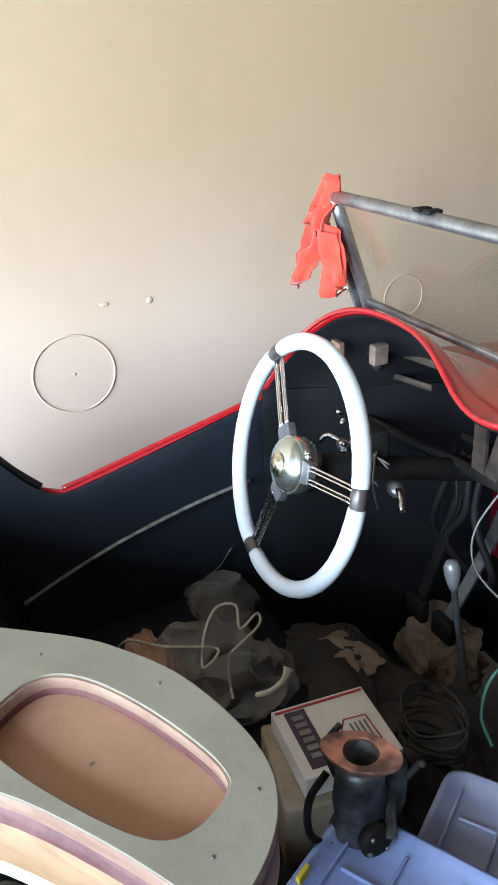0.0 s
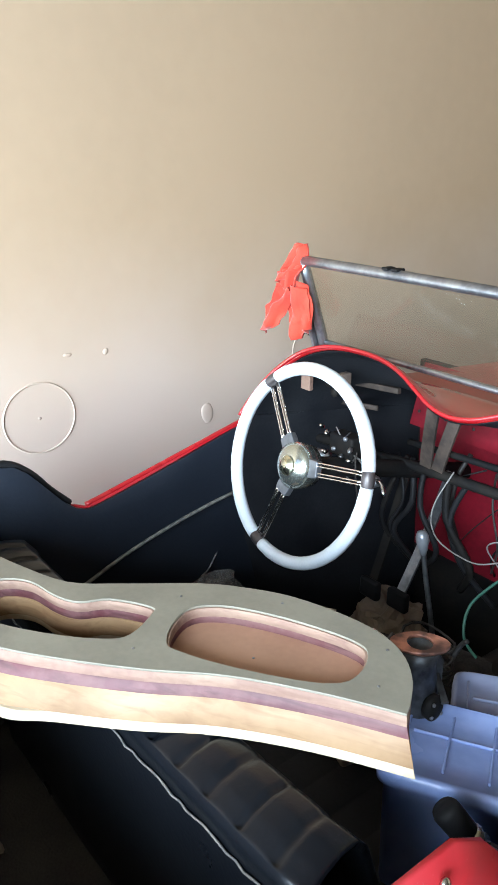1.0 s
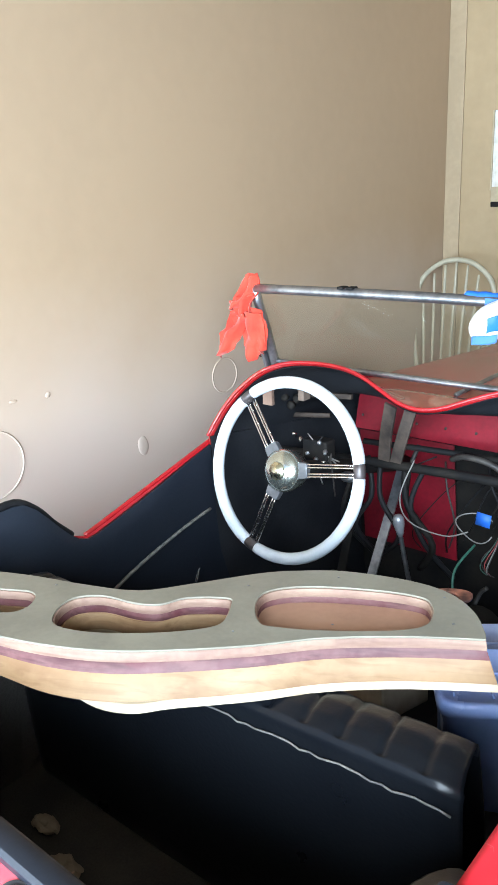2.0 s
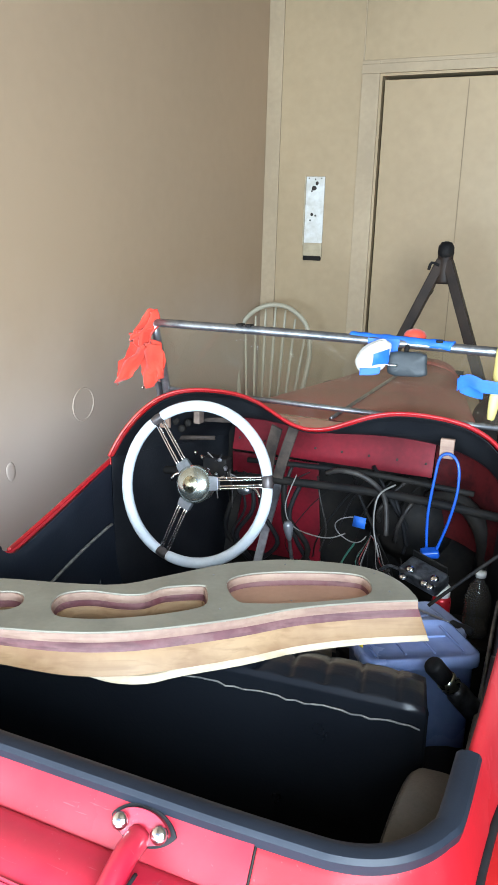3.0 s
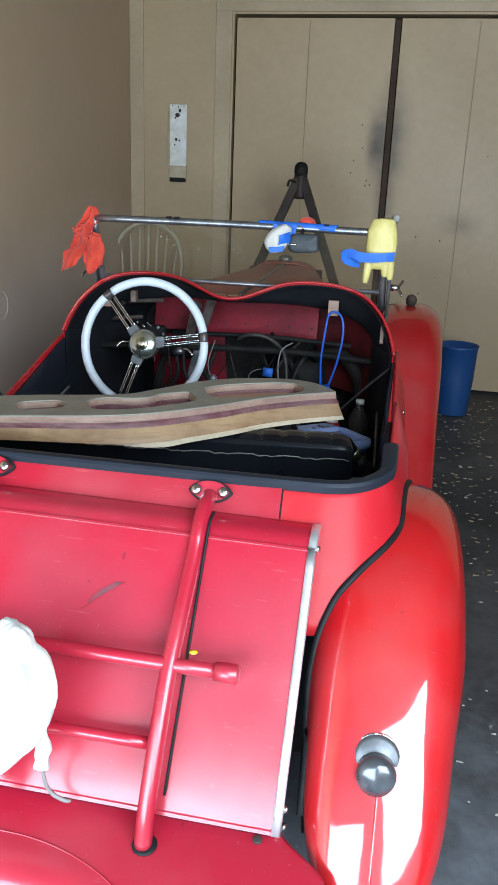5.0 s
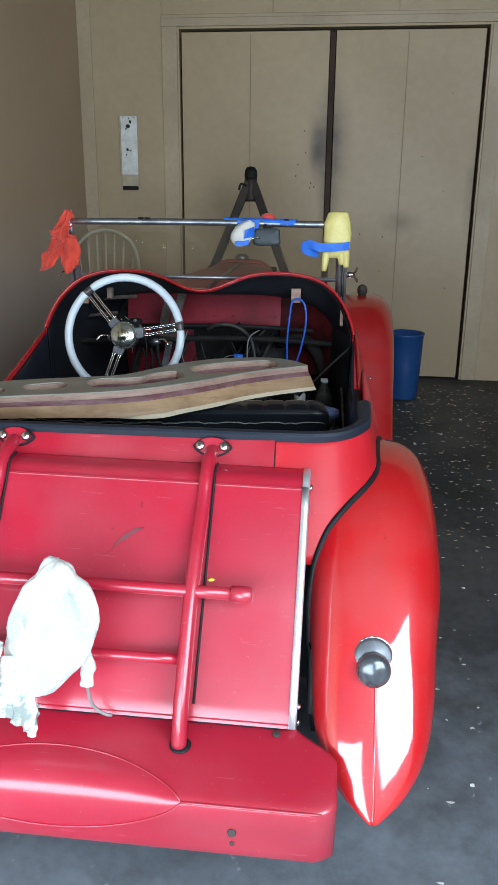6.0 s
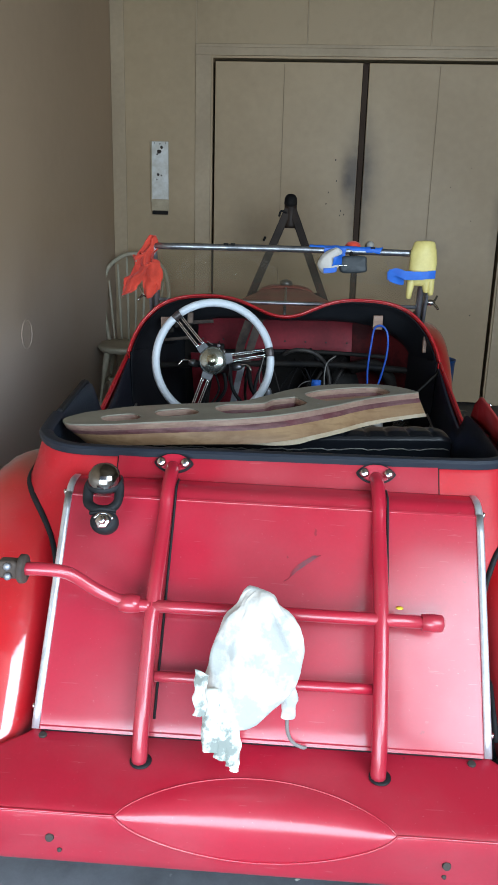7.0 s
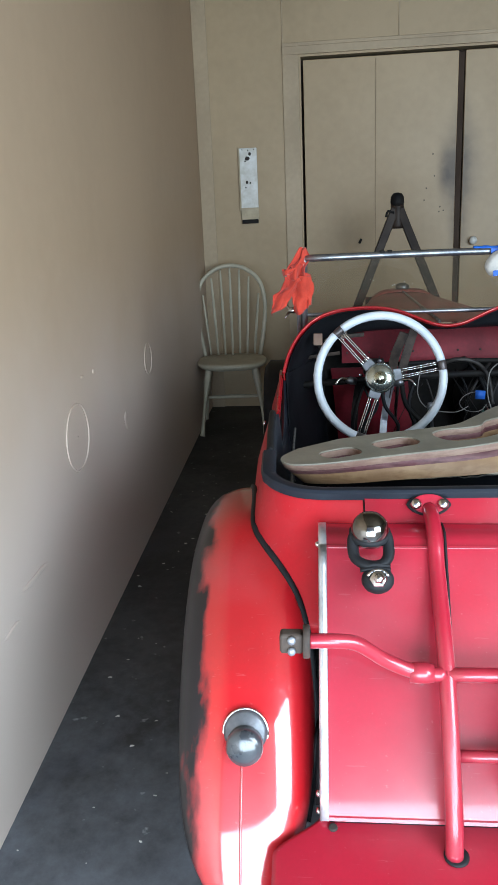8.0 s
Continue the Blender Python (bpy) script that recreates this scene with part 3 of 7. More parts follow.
def smooth_line(pts, per=6, closed=False):
    """Catmull-Rom through the given points."""
    pts = [Vector(p) for p in pts]
    n = len(pts)
    out = []
    for i in range(n if closed else n - 1):
        if closed:
            a, b, c, d = (pts[(i + k) % n] for k in (-1, 0, 1, 2))
        else:
            a, b, c, d = pts[max(i - 1, 0)], pts[i], pts[i + 1], pts[min(i + 2, n - 1)]
        for j in range(per):
            t = j / per
            out.append(0.5 * (2 * b + (c - a) * t + (2 * a - 5 * b + 4 * c - d) * t * t + (3 * b - a - 3 * c + d) * t ** 3))
    if not closed:
        out.append(pts[-1])
    return out


def loft(rings, closed_ring=True, caps=False, closed_path=False, bm=None):
    """Skin over rings that have the same number of points."""
    bm = bm or bmesh.new()
    vs = [[bm.verts.new(p) for p in r] for r in rings]
    n = len(vs[0])
    last = len(vs) if closed_path else len(vs) - 1
    for i in range(last):
        a, b = vs[i], vs[(i + 1) % len(vs)]
        for j in range(n if closed_ring else n - 1):
            bm.faces.new((a[j], a[(j + 1) % n], b[(j + 1) % n], b[j]))
    if caps and closed_ring:
        bm.faces.new(vs[0][::-1])
        bm.faces.new(vs[-1])
    return bm


def tube(pts, radius, sides=8, per=5, closed=False, flat=1.0, bm=None, caps=True, straight=False):
    """A round (or flattened) tube along a smooth line; radius may be a function of 0..1."""
    line = [Vector(p) for p in pts] if straight else smooth_line(pts, per, closed)
    rings, up = [], None
    n = len(line)
    for i, p in enumerate(line):
        if closed:
            t = (line[(i + 1) % n] - line[i - 1]).normalized()
        else:
            t = (line[min(i + 1, n - 1)] - line[max(i - 1, 0)]).normalized()
        if up is None:
            up = Vector((0, 0, 1)) if abs(t.z) < 0.9 else Vector((0, 1, 0))
        side = t.cross(up).normalized()
        up = side.cross(t).normalized()
        r = radius(i / max(n - 1, 1)) if callable(radius) else radius
        rings.append([p + side * (r * math.cos(a)) + up * (r * flat * math.sin(a)) for a in (2 * math.pi * k / sides for k in range(sides))])
    return loft(rings, True, caps and not closed, closed, bm)


def lathe(profile, sides=24, m=None, bm=None):
    """Profile of (radius, height) turned round z, then moved by m."""
    m = m or Matrix()
    rings = [[m @ Vector((max(r, 1e-4) * math.cos(a), max(r, 1e-4) * math.sin(a), h)) for a in (2 * math.pi * k / sides for k in range(sides))]
             for r, h in profile]
    return loft(rings, True, True, False, bm)


def outline_mesh(loops, thickness):
    """A flat plate from closed outlines (the first outer, the rest holes), lying in xy from z=0 up to its thickness."""
    cu = bpy.data.curves.new("outline", "CURVE")
    cu.dimensions, cu.fill_mode, cu.extrude = "2D", "BOTH", thickness / 2
    for loop in loops:
        s = cu.splines.new("POLY")
        s.points.add(len(loop) - 1)
        for q, p in zip(s.points, loop):
            q.co = (p[0], p[1], 0, 1)
        s.use_cyclic_u = True
    ob = new("outline", cu)
    me = bpy.data.meshes.new_from_object(ob)
    bm = bmesh.new()
    bm.from_mesh(me)
    bmesh.ops.remove_doubles(bm, verts=bm.verts, dist=1e-5)
    bmesh.ops.translate(bm, verts=bm.verts, vec=(0, 0, thickness / 2))
    bpy.data.objects.remove(ob)
    bpy.data.curves.remove(cu)
    bpy.data.meshes.remove(me)
    return bm


def aim(direction, at=(0, 0, 0)):
    """A frame at a place whose z runs along a direction."""
    return Matrix.Translation(at) @ Vector(direction).to_track_quat("Z", "Y").to_matrix().to_4x4()


def sheet(nu, nv, f, bm=None):
    """A grid surface from f(u, v), both 0..1."""
    return loft([[f(i / nu, j / nv) for j in range(nv + 1)] for i in range(nu + 1)], False, bm=bm)


def wobble(p, size, scale, seed=0):
    v = Vector(p) * scale + Vector((seed * 7.3, seed * 3.1, seed * 1.7))
    return Vector(p) + size * noise.noise_vector(v)


# ---- the garage ----
FLOOR_A, FLOOR_B = -0.150, 0.060          # the slab rises gently towards the back wall


def floor_z(y):
    return FLOOR_A + FLOOR_B * y


WALL_X, BACK_Y, RIGHT_X, OPEN_Y = -0.945, 2.506, 4.4, -3.0
CEIL_Z = 2.62


def structure(name, bm, material, label, **kw):
    return tagged(part(name, bm, material, None, label, **kw), label, "", "", "structure")


def slab(x, y, low):
    return Vector((x, y, floor_z(y) - low))


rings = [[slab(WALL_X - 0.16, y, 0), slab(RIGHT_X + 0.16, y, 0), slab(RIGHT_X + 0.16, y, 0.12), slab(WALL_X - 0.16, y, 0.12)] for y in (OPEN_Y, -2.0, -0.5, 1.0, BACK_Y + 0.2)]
structure("floor", loft(rings, True, True), "floor", "stained grey concrete garage floor, sloping slightly, daylight near the opening in its colour", smooth=False)

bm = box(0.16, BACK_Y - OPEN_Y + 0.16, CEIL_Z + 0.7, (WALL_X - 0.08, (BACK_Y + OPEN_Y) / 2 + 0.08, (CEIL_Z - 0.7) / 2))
structure("wall_west", bm, "wall", "tan painted garage wall, skylight painted in as a grey-white lower part", smooth=False)
# east wall and ceiling stay out of view, coloured dark to cut bounced light
bm = box(0.16, BACK_Y - OPEN_Y + 0.16, CEIL_Z + 0.7, (RIGHT_X + 0.08, (BACK_Y + OPEN_Y) / 2 + 0.08, (CEIL_Z - 0.7) / 2))
structure("wall_east", bm, "ceiling", "unseen garage wall, dark tan to cut bounced light", smooth=False)
bm = box(RIGHT_X - WALL_X, BACK_Y - OPEN_Y, 0.14, ((RIGHT_X + WALL_X) / 2, (BACK_Y + OPEN_Y) / 2, CEIL_Z + 0.07))
structure("ceiling", bm, "ceiling", "unseen garage ceiling, dark tan to cut bounced light", smooth=False)

# front of the garage, out of view: added to block daylight round one wide door opening
GX0, GX1, GTOP = -0.88, 4.0, 2.36
fo = floor_z(OPEN_Y) - 0.02
bm = box(GX0 - WALL_X, 0.14, CEIL_Z - fo, ((GX0 + WALL_X) / 2, OPEN_Y - 0.02, (CEIL_Z + fo) / 2))
box(GX1 - GX0, 0.14, CEIL_Z - GTOP, ((GX1 + GX0) / 2, OPEN_Y - 0.02, (CEIL_Z + GTOP) / 2), bm)
box(RIGHT_X - GX1, 0.14, CEIL_Z - fo, ((RIGHT_X + GX1) / 2, OPEN_Y - 0.02, (CEIL_Z + fo) / 2), bm)
structure("wall_south", bm, "panel", "unseen front wall with the wide garage door opening, added to block daylight", smooth=False)

# back wall round the cupboard doors: left panel, header, right part
DX0, DXC, DX1, DTOP = -0.32, 0.592, 1.484, 2.062
fz = floor_z(BACK_Y)
bm = box(DX0 - WALL_X, 0.12, CEIL_Z - fz, ((DX0 + WALL_X) / 2, BACK_Y + 0.06, (CEIL_Z + fz) / 2))
box(DX1 - DX0, 0.12, CEIL_Z - DTOP, ((DX1 + DX0) / 2, BACK_Y + 0.06, (CEIL_Z + DTOP) / 2), bm)
box(RIGHT_X - DX1, 0.12, CEIL_Z - fz, ((RIGHT_X + DX1) / 2, BACK_Y + 0.06, (CEIL_Z + fz) / 2), bm)
wall_north = structure("wall_north", bm, "panel", "tan painted panelled back wall of the garage", smooth=False)
# board behind the doors: shade in the gaps put into its dark colour
bm = box(DX1 - DX0 + 0.1, 0.04, DTOP - fz + 0.1, ((DX1 + DX0) / 2, BACK_Y + 0.14, (DTOP + fz) / 2))
structure("cupboard_back", bm, "dark_gap", "dark board behind the cupboard doors, shade of their gaps in its colour", smooth=False)


def batten(name, x0, x1, z0, z1, proud=0.012):
    bm = box(x1 - x0, proud, z1 - z0, ((x0 + x1) / 2, BACK_Y - proud / 2 - 0.0005, (z0 + z1) / 2))
    part(name, bm, "batten", wall_north, smooth=False, bevel=0.002)


batten("batten", WALL_X + 0.001, WALL_X + 0.085, fz, CEIL_Z, 0.010)
batten("batten", DX0 - 0.105, DX0 - 0.012, fz, 2.135, 0.010)
batten("batten", DX0 - 0.105, DX1 + 0.10, 2.062 + 0.012, 2.118, 0.016)
batten("batten", DX0 - 0.105, DX0 - 0.098, 2.14, CEIL_Z, 0.006)
batten("batten", 0.236, 0.243, 2.12, CEIL_Z, 0.005)
batten("batten", 0.960, 0.967, 2.12, CEIL_Z, 0.005)
batten("batten", DX0 - 0.105, 2.4, 2.119, 2.138, 0.009)
batten("batten", DX1 + 0.012, DX1 + 0.10, fz, 2.073, 0.010)


def cupboard_door(name, x0, x1, seam, label):
    bm = box(x1 - x0, 0.035, DTOP - fz - 0.030, ((x0 + x1) / 2, BACK_Y + 0.019, (DTOP + fz - 0.006) / 2))
    d = structure(name, bm, "door", label, smooth=False, bevel=0.003)
    # sheet joint of the ply facing
    part("panel_joint", box(0.004, 0.003, DTOP - fz - 0.06, (seam, BACK_Y + 0.0, (DTOP + fz) / 2)), "seam", d, smooth=False)
    return d


d1 = cupboard_door("door_1", DX0 + 0.014, DXC - 0.016, 0.11, "tan painted plywood cupboard door, grimy at its edge")
d2 = cupboard_door("door_2", DXC + 0.022, DX1 - 0.020, 1.03, "tan painted plywood cupboard door with scuffs")
# dark strip between the doors, the gap's shade put into its colour
part("door_gap_strip", box(0.030, 0.03, DTOP - fz - 0.05, (DXC + 0.002, BACK_Y + 0.032, (DTOP + fz) / 2)), "dark_gap", d1, smooth=False)

# knocks and grime on the doors and the panel
random.seed(4)
for k in range(11):
    x, z = random.uniform(0.80, 1.38), random.uniform(0.55, 1.75)
    w = random.choice((0.003, 0.004, 0.006))
    part("paint_chip", box(w, 0.002, w * random.uniform(0.6, 1.8), (x, BACK_Y - 0.0003 + 0.0016, z)), "stain", d2, smooth=False)
for k in range(7):
    x, z = random.uniform(0.35, 0.55), random.uniform(1.15, 1.5)
    part("paint_chip", box(0.006, 0.002, 0.009, (x, BACK_Y + 0.0013, z)), "stain", d1, smooth=False)

# a ring and filled patches in the west wall


def wall_ring(y, z, r, thick):
    pts = [(WALL_X + 0.001, y + r * math.cos(a), z + r * 0.98 * math.sin(a)) for a in (2 * math.pi * k / 40 for k in range(40))]
    ob = lone("wall_ring", tube(pts, thick, 6, 1, True, straight=True), "wall", "round cover ring set in the painted garage wall", "wall fitting")
    return ob


def wall_patch(y, z, sy, sz, seed):
    prof = [(0.5, 0.0), (0.46, 0.002), (0.36, 0.0035), (0.18, 0.0042), (0.02, 0.0042)]
    bm = lathe(prof, 14, Matrix.Translation((WALL_X - 0.001, y, z)) @ pose(0, 0, 0, 0, 90, 0) @ Matrix.Diagonal((sz, sy, 1, 1)))
    for v in bm.verts:
        w = wobble(v.co, 0.012, 14, seed)
        v.co.y, v.co.z = w.y, w.z
    return lone("wall_patch", bm, "wall", "small chalky filler patch on the garage wall", "wall patch")


wall_ring(-0.169, 0.56, 0.107, 0.0030)
wall_ring(0.825, 0.627, 0.066, 0.0028)
wall_patch(0.403, 0.464, 0.045, 0.07, 1)
wall_patch(-0.067, 0.735, 0.03, 0.012, 2)
wall_patch(0.048, 0.728, 0.02, 0.022, 3)
wall_patch(-0.62, 0.30, 0.22, 0.02, 5)
wall_patch(-0.80, 0.24, 0.10, 0.016, 6)
part_hole = lathe([(0.004, 0), (0.005, 0.001), (0.001, 0.0014)], 10, Matrix.Translation((WALL_X, -0.169, 0.56)) @ pose(0, 0, 0, 0, 90, 0))
lone("wall_plug", part_hole, "wall", "tiny plug in the middle of the wall ring", "wall fitting")

# outside
bm = sheet(4, 4, lambda u, v: Vector((-40 + 80 * u, OPEN_Y - 60 + 60 * v, floor_z(OPEN_Y) - 0.03 - 0.5 * (1 - v))))
tagged(part("ground", bm, "ground", None, "pale concrete driveway outside"), "pale concrete driveway outside", "", "", "structure")

# ---- the car ----
CAR_YAW = 1.5
CAR_M = pose(0.235, 0, 0, 0, 0, CAR_YAW)
CAR_INV = CAR_M.inverted()
car = thing("kit_car", (0.235, 0, 0), "red open-topped vintage style roadster, half stripped, nose towards the cupboard doors", "car", turn=CAR_YAW)


def L(x, y, z):
    """Garage place to car place."""
    return CAR_INV @ Vector((x, y, z))


# cowl: double-humped rear edge running forward into the hood
HUMP_HALF = [(0.0, 0.826), (0.05, 0.8335), (0.10, 0.8525), (0.15, 0.872), (0.20, 0.884), (0.25, 0.8885), (0.30, 0.888), (0.35, 0.884), (0.40, 0.873), (0.45, 0.850),
             (0.495, 0.808), (0.522, 0.766), (0.538, 0.726), (0.546, 0.695)]
HUMP = [(-x, z) for x, z in HUMP_HALF[:0:-1]] + HUMP_HALF


def cowl_y(z):
    """The cowl's rear edge is cut on a slant: its crest lies further forward than its feet."""
    return 0.20 + 0.60 * (z - 0.85)


hump_line = smooth_line([(x, cowl_y(z), z) for x, z in HUMP], 3)


def hood_section(y, half, top, side_z, n):
    pts = []
    for i in range(n):
        a = math.pi * (1 - i / (n - 1))
        c, s = math.cos(a), math.sin(a)
        x = half * math.copysign(abs(c) ** 0.55, c)
        z = side_z + (top - side_z) * abs(s) ** 0.62
        pts.append(Vector((x, y, z)))
    return pts


n = len(hump_line)
front = hood_section(0.36, 0.50, 0.815, 0.60, n)
rings = []
for k in range(9):
    t = k / 8
    e = t * t * (3 - 2 * t)
    rings.append([hump_line[i].lerp(front[i], e) + Vector((0, (front[i].y - hump_line[i].y) * (t - e), 0)) for i in range(n)])
part("cowl", loft(rings, False), "red", car, "glossy red double-humped cowl", solid=0.006)
part("cowl_piping", tube([p + Vector((0, -0.004, 0.002)) for p in hump_line], 0.0045, 8, 1, straight=True), "red_bright", car, "bright red rolled edge of the cowl")
# black lining below the rolled edge
inner = [[Vector((p.x * (0.985 - 0.015 * k / 8), p.y + 0.003, p.z - 0.006 - 0.008 * min(1, k / 3))) for p in ring] for k, ring in enumerate(rings)]
for y, half, top in ((0.46, 0.462, 0.795), (0.595, 0.415, 0.790)):
    inner.append(hood_section(y, half, top, 0.592, n))
part("cowl_lining", loft(inner, False), "black", car, "black underside lining of the cowl", solid=0.004)

# cowl sides down to the sill
for s in (-1, 1):
    def side(u, v, s=s):
        y = 0.107 + 0.253 * u
        top = 0.695 - 0.095 * u
        x = 0.5465 - 0.0465 * u
        z = top + (-0.02 - top) * v
        return Vector((s * (x - 0.07 * v * v), y, z))
    part("cowl_side", sheet(6, 10, side), "red", car, solid=0.006)

    def lining(u, v, s=s):
        y = 0.104 + 0.491 * u
        top = 0.697 - 0.030 * u
        x = 0.539 - 0.127 * u
        return Vector((s * (x - 0.05 * v * v), y, top + (0.0 - top) * v))
    part("footwell_lining", sheet(8, 10, lining), "black", car, "black lining of the footwell side", solid=0.006)

# hood
rings = [hood_section(0.362 + 1.14 * t, 0.498 - 0.29 * t ** 0.9, 0.813 - 0.008 * t, 0.597 - 0.03 * t, 41) for t in (k / 10 for k in range(11))]
part("hood", loft(rings, False), "red_dusty", car, "dusty dull red hood", solid=0.005)
for s in (-1, 1):
    def hs(u, v, s=s):
        return Vector((s * (0.497 - 0.29 * u ** 0.9) * (1 - 0.05 * v), 0.362 + 1.14 * u, (0.597 - 0.03 * u) * (1 - v) + 0.05 * v))
    part("hood_side", sheet(10, 4, hs), "red_dusty", car, solid=0.005)
part("hood_hinge", tube([(0, 0.37, 0.816), (0, 1.5, 0.808)], 0.006, 6, 2), "alu", car)
rings = [[Vector((p.x * f, y, p.z * g + (1 - g) * 0.3)) for p in hood_section(y, 0.212, 0.815, 0.30, 25)] for y, f, g in ((1.50, 1.0, 1.0), (1.52, 1.05, 1.01), (1.58, 1.05, 1.01), (1.60, 0.96, 0.99))]
rad = part("radiator_shell", loft(rings, False), "red_dusty", car, solid=0.01)
part("radiator_cap", lathe([(0.03, 0), (0.034, 0.01), (0.03, 0.025), (0.012, 0.032)], 16, Matrix.Translation((0, 1.55, 0.815))), "alu", rad)
part("grille", box(0.36, 0.02, 0.6, (0, 1.57, 0.48)), "soot", rad)

# tub: one U-shaped shell from the cowl round the tail
RIM = [(0.555, 0.17), (0.557, 0.0), (0.559, -0.18), (0.56, -0.26), (0.56, -0.30), (0.56, -0.34), (0.56, -0.38), (0.56, -0.42), (0.56, -0.47), (0.559, -0.54), (0.557, -0.64), (0.553, -0.76)]
for k in range(1, 9):
    a = math.pi / 2 * k / 8
    RIM.append((0.413 + 0.14 * math.cos(a), -0.84 - 0.125 * math.sin(a)))
for x in (0.30, 0.15, 0.0):
    RIM.append((x, -0.968))
RIM = RIM + [(-x, y) for x, y in RIM[-2::-1]]


def rim_z(x, y):
    low = 0.552 + (0.690 - 0.552) * (y + 0.36) / 0.53
    if y > -0.29:
        return low
    if y > -0.47:
        t = (-0.29 - y) / 0.18
        return low + (0.706 - low) * t * t * (3 - 2 * t)
    t = max(0.0, min(1, (-0.78 - y) / 0.17))
    return 0.706 - 0.018 * min(1, max(0.0, (-0.47 - y) / 0.30)) - 0.021 * t


rim3 = [Vector((x, y, rim_z(x, y))) for x, y in RIM]
normals = []
for i, p in enumerate(RIM):
    a, b = RIM[max(i - 1, 0)], RIM[min(i + 1, len(RIM) - 1)]
    d = Vector((b[0] - a[0], b[1] - a[1])).normalized()
    normals.append(Vector((-d.y, d.x)))
normals = [-nn if (nn.x * p[0] < 0 or (abs(p[0]) < 0.3 and nn.y > 0)) else nn for p, nn in zip(RIM, normals)]


def tub_point(p, nn, h):
    """A point of the tub's skin, h below its rim: it swells below the rim, and the tail slants out."""
    side_out = 0.30 * h if h < 0.15 else 0.045 - (0.45 if p.y < -0.74 else 0.06) * (h - 0.15)
    rear_out = 0.60 * h
    rear = max(0.0, -nn.y) ** 1.5
    off = nn * (side_out * (1 - rear) + rear_out * rear)
    return Vector((p.x + off.x, p.y + off.y, p.z - h))


def in_tub(q):
    """Whether a place lies inside the tub's plan at its height."""
    plan = [tub_point(p, nn, max(0.0, p.z - q.z)) for p, nn in zip(rim3, normals)]
    inside = False
    for a, b in zip(plan, plan[1:] + plan[:1]):
        if (a.y > q.y) != (b.y > q.y) and q.x < (b.x - a.x) * (q.y - a.y) / (b.y - a.y) + a.x:
            inside = not inside
    return inside


rings = []
for k in range(13):
    t = k / 12
    ring = []
    for p, nn in zip(rim3, normals):
        low = -0.02 if p.y > -0.7 else (0.43 if p.y < -0.80 else 0.33)
        h = (p.z - low) * t
        ring.append(tub_point(p, nn, h))
    rings.append(ring)
skin = [[p - Vector((nn.x, nn.y, 0)) * 0.008 for p, nn in zip(r, normals)] for r in rings[::-1]]
tub = part("body_tub", loft(rings + skin, False, closed_path=True), "red_tub", car, "dull red body tub with rounded tail corners")
# panel joints on the tail
def tail_sheet(u, v):
    q = tub_point(Vector((-0.350 + 0.70 * u, -0.9675, 0.667)), Vector((0, -1)), 0.006 + 0.20 * v)
    return q + Vector((0, -0.003, 0.0015))


part("tail_panel", sheet(14, 6, tail_sheet), "tail_red", tub, "crimson middle panel of the tail", solid=0.002)
for x in (-0.3515, 0.3515):
    part("panel_joint", tube([(x, -0.9685 - 0.60 * h, 0.667 - h) for h in (0.006, 0.06, 0.12)], 0.0016, 5, 3), "soot", tub)

# red rolled edge of the low door cuts, black padding round the tail
right_rail = [p for p in rim3 if p.x > 0 and p.y > -0.32]
left_rail = [Vector((-p.x, p.y, p.z)) for p in right_rail]
for pts in (right_rail, left_rail):
    part("side_rail", tube([p + Vector((0, 0, 0.002)) for p in pts], 0.0058, 8, 3), "red_bright", car, "bright red rolled rail along the cut-down side")
tail_line = [p for p in rim3 if p.y < -0.755]
s_line = smooth_line(tail_line, 3)


def band(line, section, name, material, label, parent):
    """A strip with a given (outward, up) section along a plan line."""
    rings = []
    for i, p in enumerate(line):
        d = line[min(i + 1, len(line) - 1)] - line[max(i - 1, 0)]
        o = Vector((d.y, -d.x, 0)).normalized()
        if o.dot(Vector((p.x, p.y + 0.55, 0))) < 0:
            o = -o
        rings.append([p + o * a + Vector((0, 0, b)) for a, b in section])
    return part(name, loft(rings, True, True), material, parent, label, bevel=0.003)


band(s_line, ((0.009, -0.012), (0.011, 0.002), (0.007, 0.008), (-0.004, 0.010), (-0.016, 0.007), (-0.021, 0.002), (-0.021, -0.03), (-0.012, -0.03), (0.0, -0.014)), "cockpit_padding", "pad",
     "grey-black rubber padding round the tail of the cockpit", car)
for s in (-1, 1):
    if s < 0:
        q = [Vector((-p.x + 0.006, p.y, p.z + 0.003)) for p in rim3 if p.x > 0 and -0.78 < p.y < -0.33]
        part("edge_strip", tube(q, 0.0085, 8, 4), "rubber", car, "black rubber edge strip")
    part("snap_stud", lathe([(0.006, 0), (0.006, 0.004), (0.002, 0.006)], 10, aim((s, 0, 0.4), (s * 0.572, -0.50, 0.690))), "chrome", car)

# black vinyl inside the sides
for s in (-1, 1):
    def trim(u, v, s=s):
        y = 0.16 - 0.98 * u
        top = (min(rim_z(0.55, y), 0.635) if s > 0 and y < -0.2 else rim_z(0.55, y)) - 0.0005
        z = top + (0.02 - top) * v
        x = 0.5475 - 0.055 * v + 0.012 * math.sin(3.1 * v) + 0.004 * math.sin(9 * y + 5 * v)
        return Vector((s * x, y, z))
    part("side_trim", sheet(40, 14, trim), "side_vinyl", car, "blue-black vinyl lining of the cockpit side", solid=0.012)
    line = [(s * (0.517 - 0.012 * abs(t - 0.5)), 0.06 - 0.56 * t, 0.52 - 0.09 * t - 0.10 * t * t) for t in (k / 10 for k in range(11))]
    part("trim_welt", tube(line, 0.0042, 6, 2), "piping", car, "pale worn welt on the side lining")

